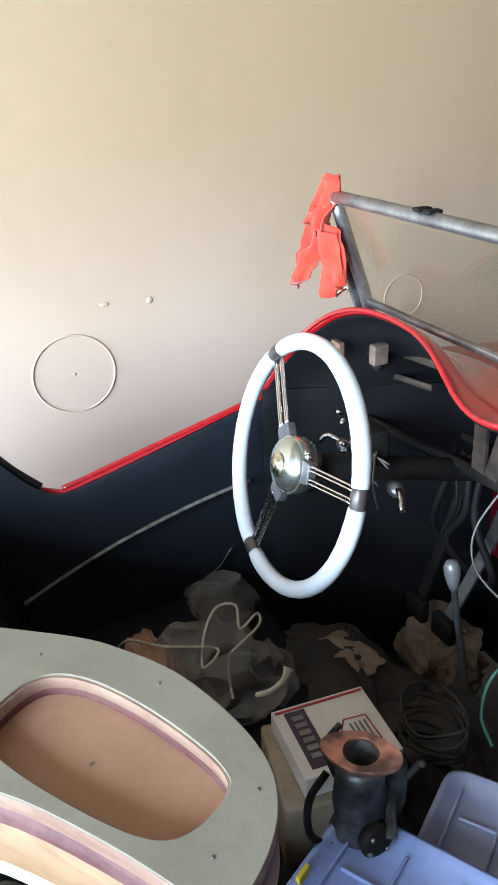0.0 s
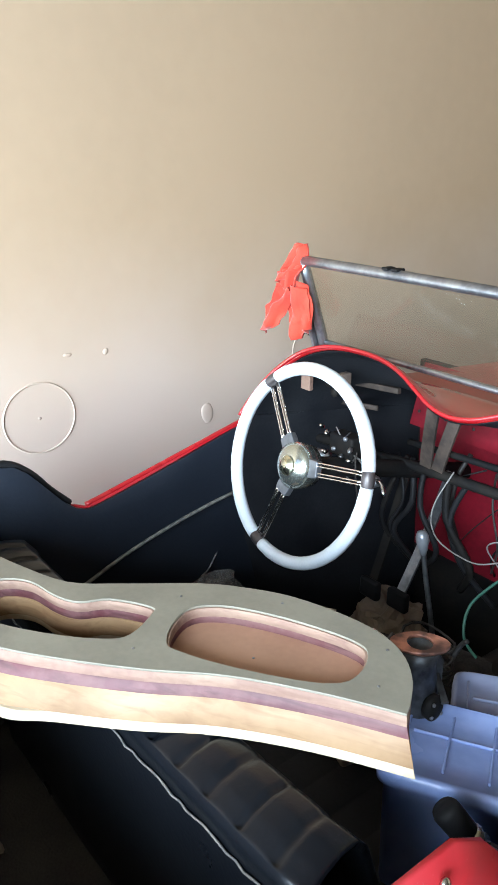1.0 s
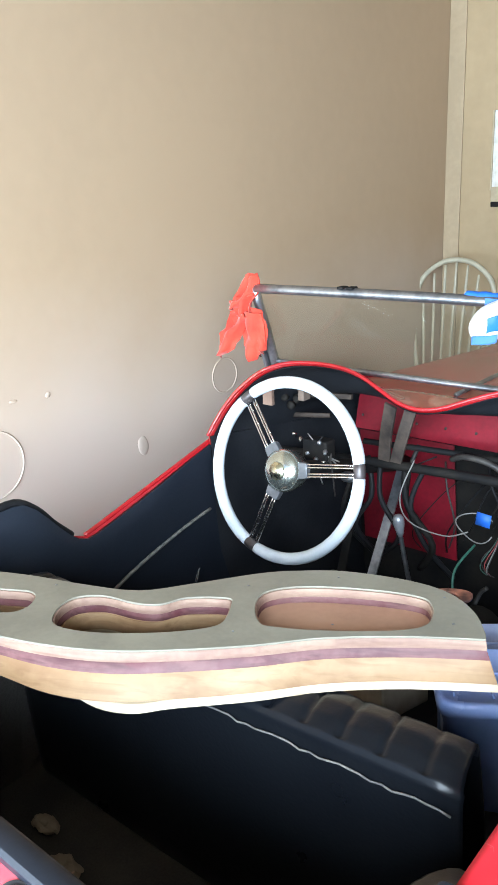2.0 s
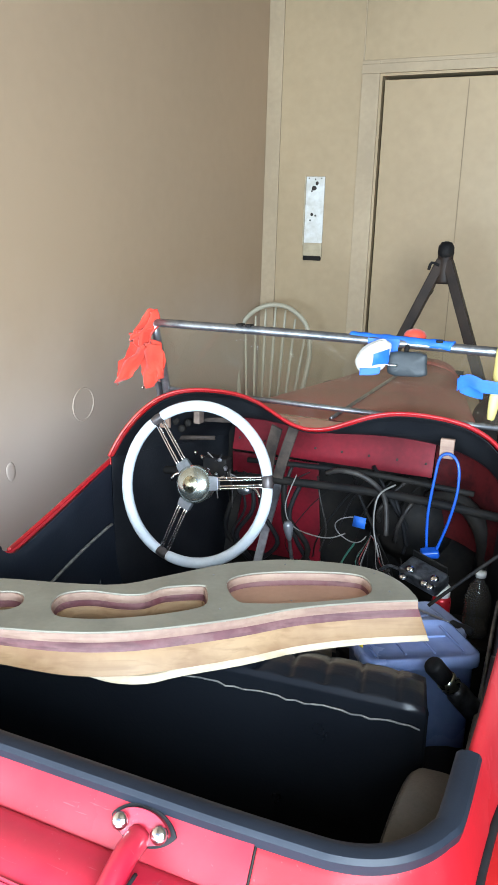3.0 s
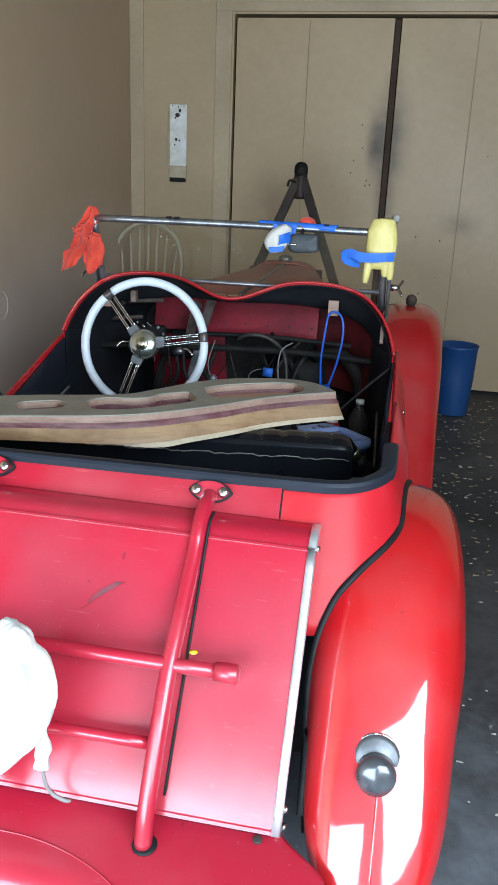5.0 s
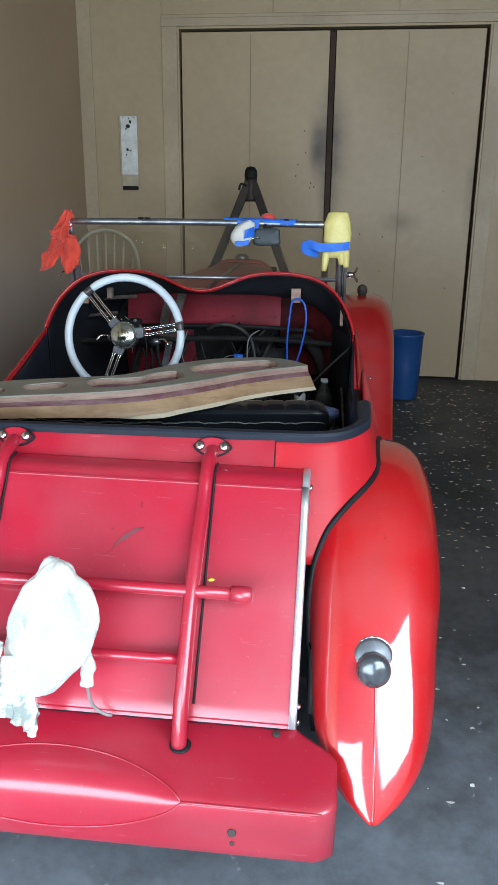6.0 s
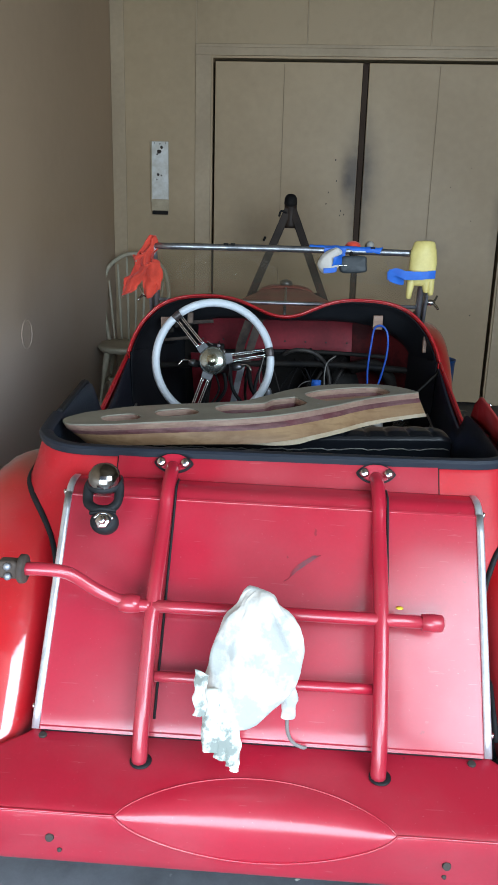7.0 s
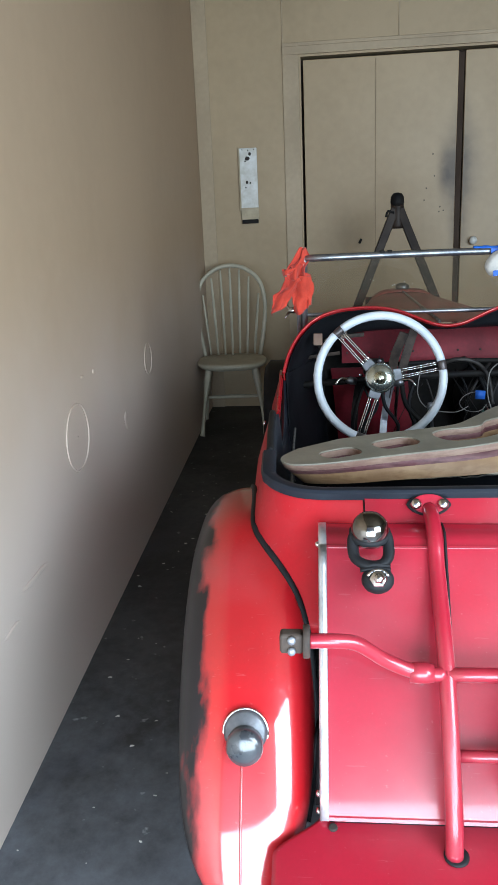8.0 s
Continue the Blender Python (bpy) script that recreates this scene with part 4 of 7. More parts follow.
# floor, bulkheads
part("cockpit_floor", box(1.0, 1.35, 0.02, (0, -0.25, 0.02)), "carpet", car, "black carpeted cockpit floor", smooth=False)
part("tail_bulkhead", box(0.98, 0.02, 0.55, (0, -0.955, 0.33)), "carpet", car, smooth=False)
part("luggage_floor", box(0.98, 0.44, 0.02, (0, -0.75, 0.16)), "carpet", car, "brown-black felt floor behind the seat", smooth=False)
part("firewall", box(0.84, 0.02, 0.80, (0, 0.60, 0.385)), "soot", car, "sooty black firewall", smooth=False)
bm = sheet(12, 4, lambda u, v: Vector((-0.34 + 0.61 * u, 0.52 - 0.04 * v, 0.805 - 0.150 * v)))
shelf = part("scuttle_panel", bm, "red_dull", car, "dull red riveted panel under the cowl, shade partly in its colour", solid=0.006)
for k in range(8):
    for v in (0.2, 0.75):
        x = -0.32 + 0.57 * k / 7
        part("rivet_hole", lathe([(0.0035, 0), (0.004, 0.002), (0.001, 0.003)], 8, aim((0, -1, 0.3), (x, 0.516 - 0.04 * v - 0.003, 0.805 - 0.150 * v))), "stain", shelf)
for x, v0, dv in ((-0.02, 0.1, 0.75), (0.075, 0.25, 0.5), (0.115, 0.05, 0.6), (0.19, 0.3, 0.45), (0.225, 0.15, 0.3)):
    part("paint_scratch", sheet(2, 6, lambda u, v, x=x, v0=v0, dv=dv: wobble((x + 0.0022 * u + 0.004 * v, 0.5165 - 0.04 * (v0 + dv * v), 0.805 - 0.150 * (v0 + dv * v)), 0.002, 60, 2)), "scratch", shelf, "pale scratch in the paint", solid=0.0006)
# darker copy of the red: shade inside the cowl put into the colour
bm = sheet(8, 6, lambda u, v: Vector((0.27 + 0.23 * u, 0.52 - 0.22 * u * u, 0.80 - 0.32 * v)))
part("kick_panel", bm, "red_shade", car, "dark red inner side of the cowl, its shade put into the colour", solid=0.006)
bm = sheet(6, 6, lambda u, v: Vector((-0.38 + 0.29 * u + 0.03 * v, 0.57 - 0.02 * v, 0.62 - 0.32 * v)))
part("toe_panel", bm, "red_dull", car, solid=0.006)
part("cross_tube", tube([(-0.52, 0.30, 0.612), (-0.2, 0.34, 0.622), (0.2, 0.36, 0.628), (0.53, 0.34, 0.615)], 0.012, 12, 4), "soot", car, "sooty steel cross tube under the cowl")
part("dash_rail", tube([(-0.24, 0.36, 0.665), (0.1, 0.38, 0.672), (0.40, 0.37, 0.662)], 0.008, 8, 4), "soot", car)

# uprights and pedals hanging under the cowl
def strap(name, pts, w, material="rust", thick=0.006):
    line = smooth_line(pts, 5)
    rings = []
    for i, p in enumerate(line):
        t = (line[min(i + 1, len(line) - 1)] - line[max(i - 1, 0)]).normalized()
        sd = t.cross(Vector((0, 1, 0.01))).normalized() * w / 2
        f = t.cross(sd).normalized() * thick / 2
        rings.append([p + sd + f, p - sd + f, p - sd - f, p + sd - f])
    return part(name, loft(rings, True, True), material, car, smooth=False)


strap("column_brace", [(-0.13, 0.30, 0.79), (-0.16, 0.33, 0.70), (-0.17, 0.34, 0.62)], 0.032)
strap("column_brace", [(-0.09, 0.34, 0.80), (-0.12, 0.34, 0.70), (-0.14, 0.34, 0.62)], 0.03)
strap("pedal_arm", [(-0.16, 0.42, 0.60), (-0.19, 0.40, 0.45), (-0.20, 0.33, 0.30)], 0.025, "alu")
strap("pedal_arm", [(-0.28, 0.42, 0.60), (-0.30, 0.40, 0.45), (-0.30, 0.34, 0.28)], 0.025, "soot")
part("pedal_pad", box(0.06, 0.02, 0.05, (-0.20, 0.32, 0.28)), "rubber", car, bevel=0.006)
part("pedal_pad", box(0.06, 0.02, 0.05, (-0.30, 0.33, 0.26)), "rubber", car, bevel=0.006)
part("wood_block", box(0.019, 0.03, 0.037, L(-0.113, 0.234, 0.806)), "dirty_wood", car, bevel=0.003)
part("dash_strip", box(0.15, 0.005, 0.012, L(-0.20, 0.352, 0.706), turn=pose(0, 0, 0, 0, -6, 4)), "rust", car)
part("support_bar", box(0.20, 0.012, 0.014, L(-0.14, 0.33, 0.775), turn=pose(0, 0, 0, 0, -4, 3)), "rust", car, bevel=0.002)
for x, z in ((-0.16, 0.80), (-0.12, 0.80), (-0.14, 0.78)):
    part("fuse_knob", lathe([(0.010, 0), (0.012, 0.012), (0.006, 0.016)], 10, aim((0, -1, 0.1), (x - 0.28, 0.30, z - 0.03))), "soot", car)

# steering wheel
HUB = Vector((-0.2371, 0.0185, 0.6915))
W_N = Vector((math.sin(-0.0195) * math.cos(0.26), -math.cos(-0.0195) * math.cos(0.26), math.sin(0.26)))
wheel_m = Matrix.Translation(HUB) @ Matrix((
    (*Vector((0, 0, 1)).cross(W_N).normalized(), 0), (*W_N.cross(Vector((0, 0, 1)).cross(W_N).normalized()), 0), (*W_N, 0), (0, 0, 0, 1))).to_3x3().transposed().to_4x4()
R = 0.1968
ANG = [radians(a) for a in (131, 10.5, 251)]
full = [wheel_m @ Vector((R * math.cos(a), R * math.sin(a), 0)) for a in (2 * math.pi * k / 60 for k in range(60))]
wheel = part("steering_wheel", tube(full, 0.009, 8, 1, True, straight=True), "grip", car, "three-spoked steering wheel wrapped in white vinyl")
for i, a0 in enumerate(sorted(ANG)):
    a1 = sorted(ANG)[(i + 1) % 3] + (2 * math.pi if i == 2 else 0)
    gap = 0.075
    arc = [a0 + gap + (a1 - a0 - 2 * gap) * k / 40 for k in range(41)]
    pts = [wheel_m @ Vector((R * math.cos(a), R * math.sin(a), 0)) for a in arc]
    part("rim_wrap", tube(pts, lambda t: 0.0138 - 0.0012 * (abs(2 * t - 1) ** 14) + 0.0002 * math.sin(90 * t), 14, 1, straight=True), "white_rim", wheel,
         "white vinyl rim wrap")
for a in ANG:
    pts = [wheel_m @ Vector((R * math.cos(b), R * math.sin(b), 0)) for b in (a - 0.085 + 0.17 * k / 8 for k in range(9))]
    part("rim_clamp", tube(pts, lambda t: 0.0112 + 0.0022 * math.sin(math.pi * t), 10, 1, straight=True), "grip", wheel, "dark clamp where a spoke meets the rim")
    u = Vector((math.cos(a), math.sin(a), 0))
    w = Vector((-math.sin(a), math.cos(a), 0))
    for o in (-0.0135, -0.0070, 0.0070, 0.0135):
        part("spoke_wire", tube([wheel_m @ (u * 0.06 + w * o + Vector((0, 0, 0.006))), wheel_m @ (u * 0.12 + w * o * 0.95 + Vector((0, 0, 0.003))), wheel_m @ (u * 0.186 + w * o * 0.9)], 0.0023, 6, 3), "chrome", wheel)
    rings = []
    for rr, ww in ((0.038, 0.0185), (0.054, 0.0185), (0.065, 0.0170), (0.068, 0.0150)):
        rings.append([wheel_m @ (u * rr + w * sx * ww + Vector((0, 0, sz))) for sx, sz in ((-1, -0.006), (1, -0.006), (1, 0.009), (-1, 0.009))])
    part("spoke_root", loft(rings, True, True), "root_metal", wheel, "grey cast spoke root", smooth=False, bevel=0.002)
hub = part("hub", lathe([(0.044, -0.03), (0.048, -0.01), (0.049, 0.004), (0.047, 0.012), (0.036, 0.021), (0.022, 0.025), (0.02, 0.0255)], 32, wheel_m), "brass", wheel,
           "domed hub cover, tarnished chrome")
part("horn_button", lathe([(0.020, 0.023), (0.021, 0.027), (0.019, 0.029), (0.0135, 0.0295), (0.0125, 0.032), (0.004, 0.033)], 24, wheel_m), "gold", hub, "brass horn button")
col_end = HUB - W_N * 0.62
part("steering_column", tube([HUB - W_N * 0.02, HUB - W_N * 0.3, col_end], 0.021, 12, 2), "soot", car, "black steering column")
for k, o in enumerate(((-0.07, 0.0), (0.055, -0.01))):
    c = HUB - W_N * 0.16 + Vector((o[0], 0, o[1]))
    sw = part("column_switch", lathe([(0.012, 0), (0.014, 0.02), (0.009, 0.035)], 10, aim((math.copysign(1, o[0]), -0.3, 0.2), c)), "alu", car)
    part("switch_lever", tube([c, c + Vector((math.copysign(0.05, o[0]), -0.02, 0.015)), c + Vector((math.copysign(0.07, o[0]), -0.03, -0.005))], 0.005, 6, 3), "chrome", sw)

# switch gear behind the wheel
random.seed(5)
gear = part("switch_gear", box(0.07, 0.04, 0.05, L(-0.015, 0.16, 0.70)), "soot", car, "dark switch gear on the column with bright metal bits", bevel=0.006)
for k in range(9):
    c = L(random.uniform(-0.07, 0.04), random.uniform(0.125, 0.15), random.uniform(0.665, 0.735))
    part("terminal", lathe([(0.004, 0), (0.006, 0.004), (0.004, 0.012), (0.002, 0.014)], 8, aim((random.uniform(-1, 1), -1, random.uniform(-0.6, 0.8)), c)), random.choice(("chrome", "alu", "greymetal")), gear)
for k in range(7):
    c = L(random.uniform(-0.07, 0.05), 0.15, random.uniform(0.66, 0.74))
    d = Vector((random.uniform(-0.08, 0.08), random.uniform(0.0, 0.05), random.uniform(-0.10, -0.03)))
    part("lead", tube([c, c + d * 0.4 + Vector((0.012, -0.015, 0)), c + d], 0.0018, 6, 4), random.choice(("wire", "rubber", "greywire")), gear)

# windscreen
WS = {"l": -0.473, "r": 0.488, "top": 1.060, "bot": 0.862}
ws_y = lambda z: 0.225 + (1.060 - z) * 0.37
frame_top = part("windshield", tube([(WS["l"], ws_y(1.058), 1.058), (0, ws_y(1.058), 1.060), (WS["r"], ws_y(1.058), 1.056)], 0.0115, 8, 4), "alu", car,
                 "flat folding windscreen in a dull grey metal frame")
part("bottom_bar", tube([(WS["l"], ws_y(0.862), 0.862), (WS["r"], ws_y(0.862), 0.862)], 0.0075, 8, 3), "alu", frame_top)
for s in ("l", "r"):
    x = WS[s]
    sg = -1 if s == "l" else 1
    part("side_post", tube([(x, ws_y(1.062), 1.062), (x, ws_y(0.92), 0.92), (x + sg * 0.003, ws_y(0.80), 0.80)], 0.0125, 8, 3), "alu", frame_top)
    part("stanchion", box(0.012, 0.034, 0.20, (x + sg * 0.022, 0.298, 0.86), turn=pose(0, 0, 0, 20, 0, 0)), "alu", frame_top, bevel=0.004)
    wn = part("wing_nut", lathe([(0.010, 0), (0.012, 0.012), (0.008, 0.024), (0.004, 0.03)], 12, aim((sg, 0, 0), (x + sg * 0.028, 0.288, 0.882))), "chrome", frame_top)
    for q in (-1, 1):
        part("wing", tube([(x + sg * 0.048, 0.288, 0.882), (x + sg * 0.060, 0.288 + 0.012 * q, 0.882 + 0.012 * q), (x + sg * 0.066, 0.288 + 0.02 * q, 0.882 + 0.022 * q)], 0.0045, 6, 3), "chrome", wn)
bm = box(WS["r"] - WS["l"] - 0.016, 0.005, (WS["top"] - WS["bot"]) * 1.066 - 0.012, ((WS["r"] + WS["l"]) / 2, ws_y(0.961), 0.961), turn=pose(0, 0, 0, 20.3, 0, 0))
pane = part("pane", bm, "glass", frame_top, "dusty windscreen glass", smooth=False)
pane.visible_shadow = False
for x in (-0.215, -0.19, 0.30):
    part("frame_clip", box(0.016, 0.026, 0.006, (x, ws_y(1.058), 1.071)), "soot", frame_top, bevel=0.002)

# rear fenders
R_CREST = [(-0.40, 0.24, 0.085, 0.05), (-0.45, 0.405, 0.115, 0.085), (-0.55, 0.525, 0.132, 0.115), (-0.67, 0.574, 0.136, 0.125), (-0.80, 0.584, 0.137, 0.13),
           (-0.92, 0.570, 0.137, 0.133), (-1.04, 0.526, 0.136, 0.132), (-1.15, 0.453, 0.134, 0.13), (-1.25, 0.356, 0.130, 0.115), (-1.33, 0.258, 0.120, 0.09),
           (-1.385, 0.180, 0.098, 0.06), (-1.420, 0.122, 0.058, 0.03), (-1.440, 0.084, 0.010, 0.006)]
F_CREST = [(0.02, -0.02, 0.12, 0.01), (0.20, 0.02, 0.125, 0.02), (0.40, 0.15, 0.13, 0.05), (0.60, 0.36, 0.135, 0.08), (0.78, 0.56, 0.14, 0.10), (0.95, 0.67, 0.142, 0.11),
           (1.12, 0.705, 0.143, 0.11), (1.30, 0.69, 0.143, 0.11), (1.48, 0.60, 0.14, 0.10), (1.62, 0.44, 0.13, 0.09), (1.70, 0.24, 0.11, 0.06)]


def fender(crest, cx, s, skirt, clip=None):
    c4 = smooth_line([Vector((y, z, w)) for y, z, w, d in crest], 4)
    d4 = smooth_line([Vector((d, 0, 0)) for y, z, w, d in crest], 4)
    rings = []
    for i, c in enumerate(c4):
        a, b = c4[max(i - 1, 0)], c4[min(i + 1, len(c4) - 1)]
        t = Vector((0, b.x - a.x, b.y - a.y)).normalized()
        inward = Vector((0, -t.z, t.y)) if crest[0][0] > crest[-1][0] else Vector((0, t.z, -t.y))
        if inward.z > 0 and abs(t.y) > 0.3:
            inward = -inward
        w, d = c.z, d4[i].x
        ring = []
        p0 = Vector((s * cx, c.x, c.y))
        e = skirt * min(1.0, w / 0.13) ** 2
        ring.append(p0 + Vector((-s * w, 0, 0)) + inward * (d + e * 0.6))
        for k in range(21):
            ang = radians(-88 + 176 * k / 20)
            sn, cs = math.sin(ang), math.cos(ang)
            ring.append(p0 + Vector((s * w * math.copysign(abs(sn) ** 0.72, sn), 0, 0)) + inward * (d * (1 - cs ** 0.85)))
        ring.append(p0 + Vector((s * w * 0.995, 0, 0)) + inward * (d + e))
        if clip:
            seam = None
            for k in range(len(ring) - 1, 0, -1):
                if in_tub(ring[k - 1]) and not in_tub(ring[k]):
                    a, b = ring[k], ring[k - 1]
                    for _ in range(12):
                        mid = (a + b) / 2
                        a, b = (a, mid) if in_tub(mid) else (mid, b)
                    seam = a
                    for q in range(k):
                        ring[q] = seam + (ring[q] - seam) * 0.04
                    if p0.y < -0.55:
                        clip.append(seam)
                    break
        rings.append(ring)
    return loft(rings, False)


def tail_lamp(parent, s):
    c = Vector((0.566 if s > 0 else -0.577, -1.262, 0.318 if s > 0 else 0.330))
    ax = Vector((0, -0.86, 0.42))
    base = part("tail_lamp", lathe([(0.040, -0.03), (0.041, 0.0), (0.038, 0.012), (0.033, 0.017)], 24, aim(ax, c)), "root_metal", parent, "round grey metal tail lamp with dark lens")
    bead = Matrix.Translation(ax.normalized() * 0.006) @ aim(ax, c)
    part("rim", tube([bead @ Vector((0.0395 * math.cos(t), 0.0395 * math.sin(t), 0)) for t in (2 * math.pi * k / 28 for k in range(29))], 0.0024, 6, 1, straight=True), "chrome", base, "bright metal rim")
    c2 = c + Vector((0, -0.020, -0.009))
    part("lens", lathe([(0.032, 0.0), (0.033, 0.018), (0.029, 0.028), (0.020, 0.031), (0.012, 0.034), (0.002, 0.035)], 24, aim((0, -0.97, 0.2), c2)), "lens", base, "dark round lens")
    return base


for s in (-1, 1):
    joint = [None]
    cx = 0.570 if s > 0 else 0.583
    f = part("rear_fender", fender([(y, z, w + (0.010 if s > 0 and -1.2 < y < -0.5 else 0.0), d) for y, z, w, d in R_CREST], cx, s, 0.11, joint), "red" if s > 0 else "red_scuffed", car, "bright red rear fender with pointed tail" if s > 0 else "bright red rear fender, paint scuffed black along its side", solid=0.006)
    tail_lamp(f, s)
    # black welt where the fender meets the body
    part("welt", tube(joint[1:] + [Vector((s * 0.447, -1.20, 0.30)), Vector((s * 0.450, -1.29, 0.2))], 0.0075, 6, 3), "rubber", f, "black rubber welt")
    part("crest_bead", tube([(s * cx, y - 0.0006, z + 0.0006) for y, z, w, d in R_CREST[8:]], 0.0022, 6, 4), "red", f)
    if s > 0:
        ff = part("front_fender", fender(F_CREST, 0.61, s, 0.10), "red", car, "long red front fender", solid=0.006)
        part("side_lamp", lathe([(0.012, 0), (0.022, 0.012), (0.024, 0.03), (0.018, 0.045), (0.006, 0.052)], 14, Matrix.Translation((s * 0.61, 1.12, 0.70))), "rust", ff)
    part("running_board", box(0.25, 0.62, 0.03, (s * 0.61, -0.20, -0.03)), "red", car, bevel=0.008)
    part("headlamp", lathe([(0.02, -0.09), (0.06, -0.06), (0.085, 0.0), (0.088, 0.03), (0.075, 0.045)], 24, aim((0, 1, 0), (s * 0.33, 1.45, 0.62))), "soot", car)
    for y, r in ((-0.84, 0.30), (1.22, 0.30)):
        zc = floor_z(y) + r + 0.012
        tyre = part("wheel", lathe([(0.10, -0.06), (0.18, -0.05), (0.19, 0.05), (0.10, 0.06)], 32, aim((s, 0, 0), (s * 0.60, y, zc))), "soot", car, "road wheel in its fender")
        part("tyre", lathe([(0.18, -0.06), (r - 0.03, -0.075), (r, -0.05), (r, 0.05), (r - 0.03, 0.075), (0.18, 0.06)], 40, aim((s, 0, 0), (s * 0.60, y, zc))), "rubber", tyre)

# dark backing added for the shade in the gaps beside the tank
part("gap_backing", box(0.96, 0.02, 0.36, (0, -1.0, 0.27)), "soot", car, "black backing behind the tank, shade of the gap in its colour", smooth=False)

# fuel tank on the slant of the tail; tank, apron and rack are shifted and rolled to fit the camera's view
TAIL_FIT = Matrix.Translation((-0.0095, 0, 0.403)) @ Matrix.Rotation(radians(0.9), 4, "Y") @ Matrix.Translation((0, 0, -0.40))
TP = [(-1.008, 0.611), (-1.036, 0.612), (-1.062, 0.606), (-1.083, 0.590), (-1.105, 0.566), (-1.335, 0.245), (-1.342, 0.222), (-1.330, 0.206), (-1.30, 0.202), (-1.22, 0.205)]
prof = smooth_line([Vector((0, y, z)) for y, z in TP], 3)
rings = [[Vector((x, p.y, p.z)) for p in prof] for x in (-0.425, -0.2, 0.0, 0.2, 0.425)]
bm = loft(rings, False)
bm.verts.ensure_lookup_table()
tank = part("fuel_tank", bm, "crimson", car, "flat red slab fuel tank, its paint faintly dented", solid=0.004)
tank.matrix_local = TAIL_FIT
for s in (-1, 1):
    def cheek(u, v, s=s):
        k = v * (len(prof) - 1)
        p = prof[min(int(k), len(prof) - 1)]
        q = Vector((0, -1.16, 0.36))
        return Vector((s * 0.426, *(p.lerp(q, u)).yz))
    # black ends: shade beside the tank put into their colour
    part("tank_end", sheet(3, len(prof) - 1, cheek), "soot", tank, solid=0.004)
    nrm = Vector((0, -0.80, 0.60))
    rr = []
    for p in prof[:-5]:
        rr.append([Vector((s * xx, p.y, p.z)) + nrm * o for xx, o in ((0.4215, 0.0), (0.4215, 0.005), (0.434, 0.005), (0.437, 0.0), (0.436, -0.02), (0.43, -0.02))])
    strip = part("edge_strip", loft(rr, True, True), "strip", tank, "worn brushed metal edge strip")
    for k in (10, 15, 20):
        p = prof[min(k, len(prof) - 6)]
        part("screw", lathe([(0.006, 0), (0.006, 0.004), (0.003, 0.006)], 10, aim((s, -0.2, 0.1), (s * 0.437, p.y + 0.01, p.z))), "chrome", strip)
# dark line where tank meets apron: the gap's shade put into the colour
part("tank_gap_line", tube([(-0.42, -1.343, 0.2105), (0.0, -1.343, 0.2105), (0.42, -1.343, 0.2105)], 0.0062, 8, 2), "rubber", tank, "black line along the foot of the tank, shade of the gap there")
bm = sheet(8, 3, lambda u, v: wobble((0.03 + 0.075 * u, -1.176 + 0.035 * u + 0.008 * v, 0.466 + 0.045 * u + 0.012 * v * math.sin(3.1 * u)), 0.004, 60, 2) + Vector((0, -0.004, 0.003)))
part("scratch_mark", bm, "scuff", tank, "dark scratch in the paint")

# tail pan with a lens-shaped scoop across its edge
PAN = [(-1.27, 0.212), (-1.34, 0.203), (-1.42, 0.187), (-1.485, 0.172), (-1.502, 0.166), (-1.508, 0.158), (-1.508, 0.135), (-1.500, 0.088), (-1.490, 0.042), (-1.47, 0.036)]
pan_line = smooth_line([Vector((0, y, z)) for y, z in PAN], 6)
arc = [0.0]
for a, b in zip(pan_line, pan_line[1:]):
    arc.append(arc[-1] + (b - a).length)
crease = arc[4 * 6 + 3]


def on_pan(sv):
    sv = min(max(sv, 0.0), arc[-1])
    for i in range(len(arc) - 1):
        if sv <= arc[i + 1]:
            return pan_line[i].lerp(pan_line[i + 1], (sv - arc[i]) / (arc[i + 1] - arc[i]))
    return pan_line[-1].copy()


def pan_point(u, v):
    x = -0.515 + 1.03 * u
    sv = arc[-1] * v
    p = on_pan(sv)
    k = 1 - (x / 0.245) ** 2
    if k > 0:
        c = 0.092 * k ** 0.8
        lo, hi = crease - c, min(crease + c * 0.95, arc[-1] - 0.012)
        if lo < sv < hi:
            t = (sv - lo) / (hi - lo)
            flatp = on_pan(lo).lerp(on_pan(hi), t) + Vector((0, -0.031, 0.028)) * math.sin(math.pi * t) * k
            p = flatp
    # rounded corners in plan
    e = max(0.0, abs(x) - 0.475) / 0.040
    w = min(1.0, max(0.0, (v - 0.30) / 0.30))
    y = p.y + 0.022 * e * e * (0.4 + 0.6 * w * w * (3 - 2 * w))
    cut = min(1.0, max(0.0, (0.38 - v) / 0.22))
    xx = math.copysign(min(abs(x), 0.40) + max(0.0, abs(x) - 0.40) * (1 - 0.72 * cut * cut * (3 - 2 * cut)), x)
    return Vector((xx, y, p.z))


pan = part("tail_pan", sheet(120, 96, pan_point), "crimson", car, "red tail apron with a lens-shaped scoop", solid=0.006)
pan.matrix_local = TAIL_FIT
def scoop_edge(side):
    pts = []
    for k in range(41):
        x = 0.2445 * (-1 + 2 * k / 40)
        c = 0.092 * max(0.0, 1 - (x / 0.245) ** 2) ** 0.8
        sv = crease - c if side < 0 else min(crease + c * 0.95, arc[-1] - 0.012)
        p = on_pan(sv)
        pts.append((x, p.y - 0.001, p.z + 0.0005))
    return pts


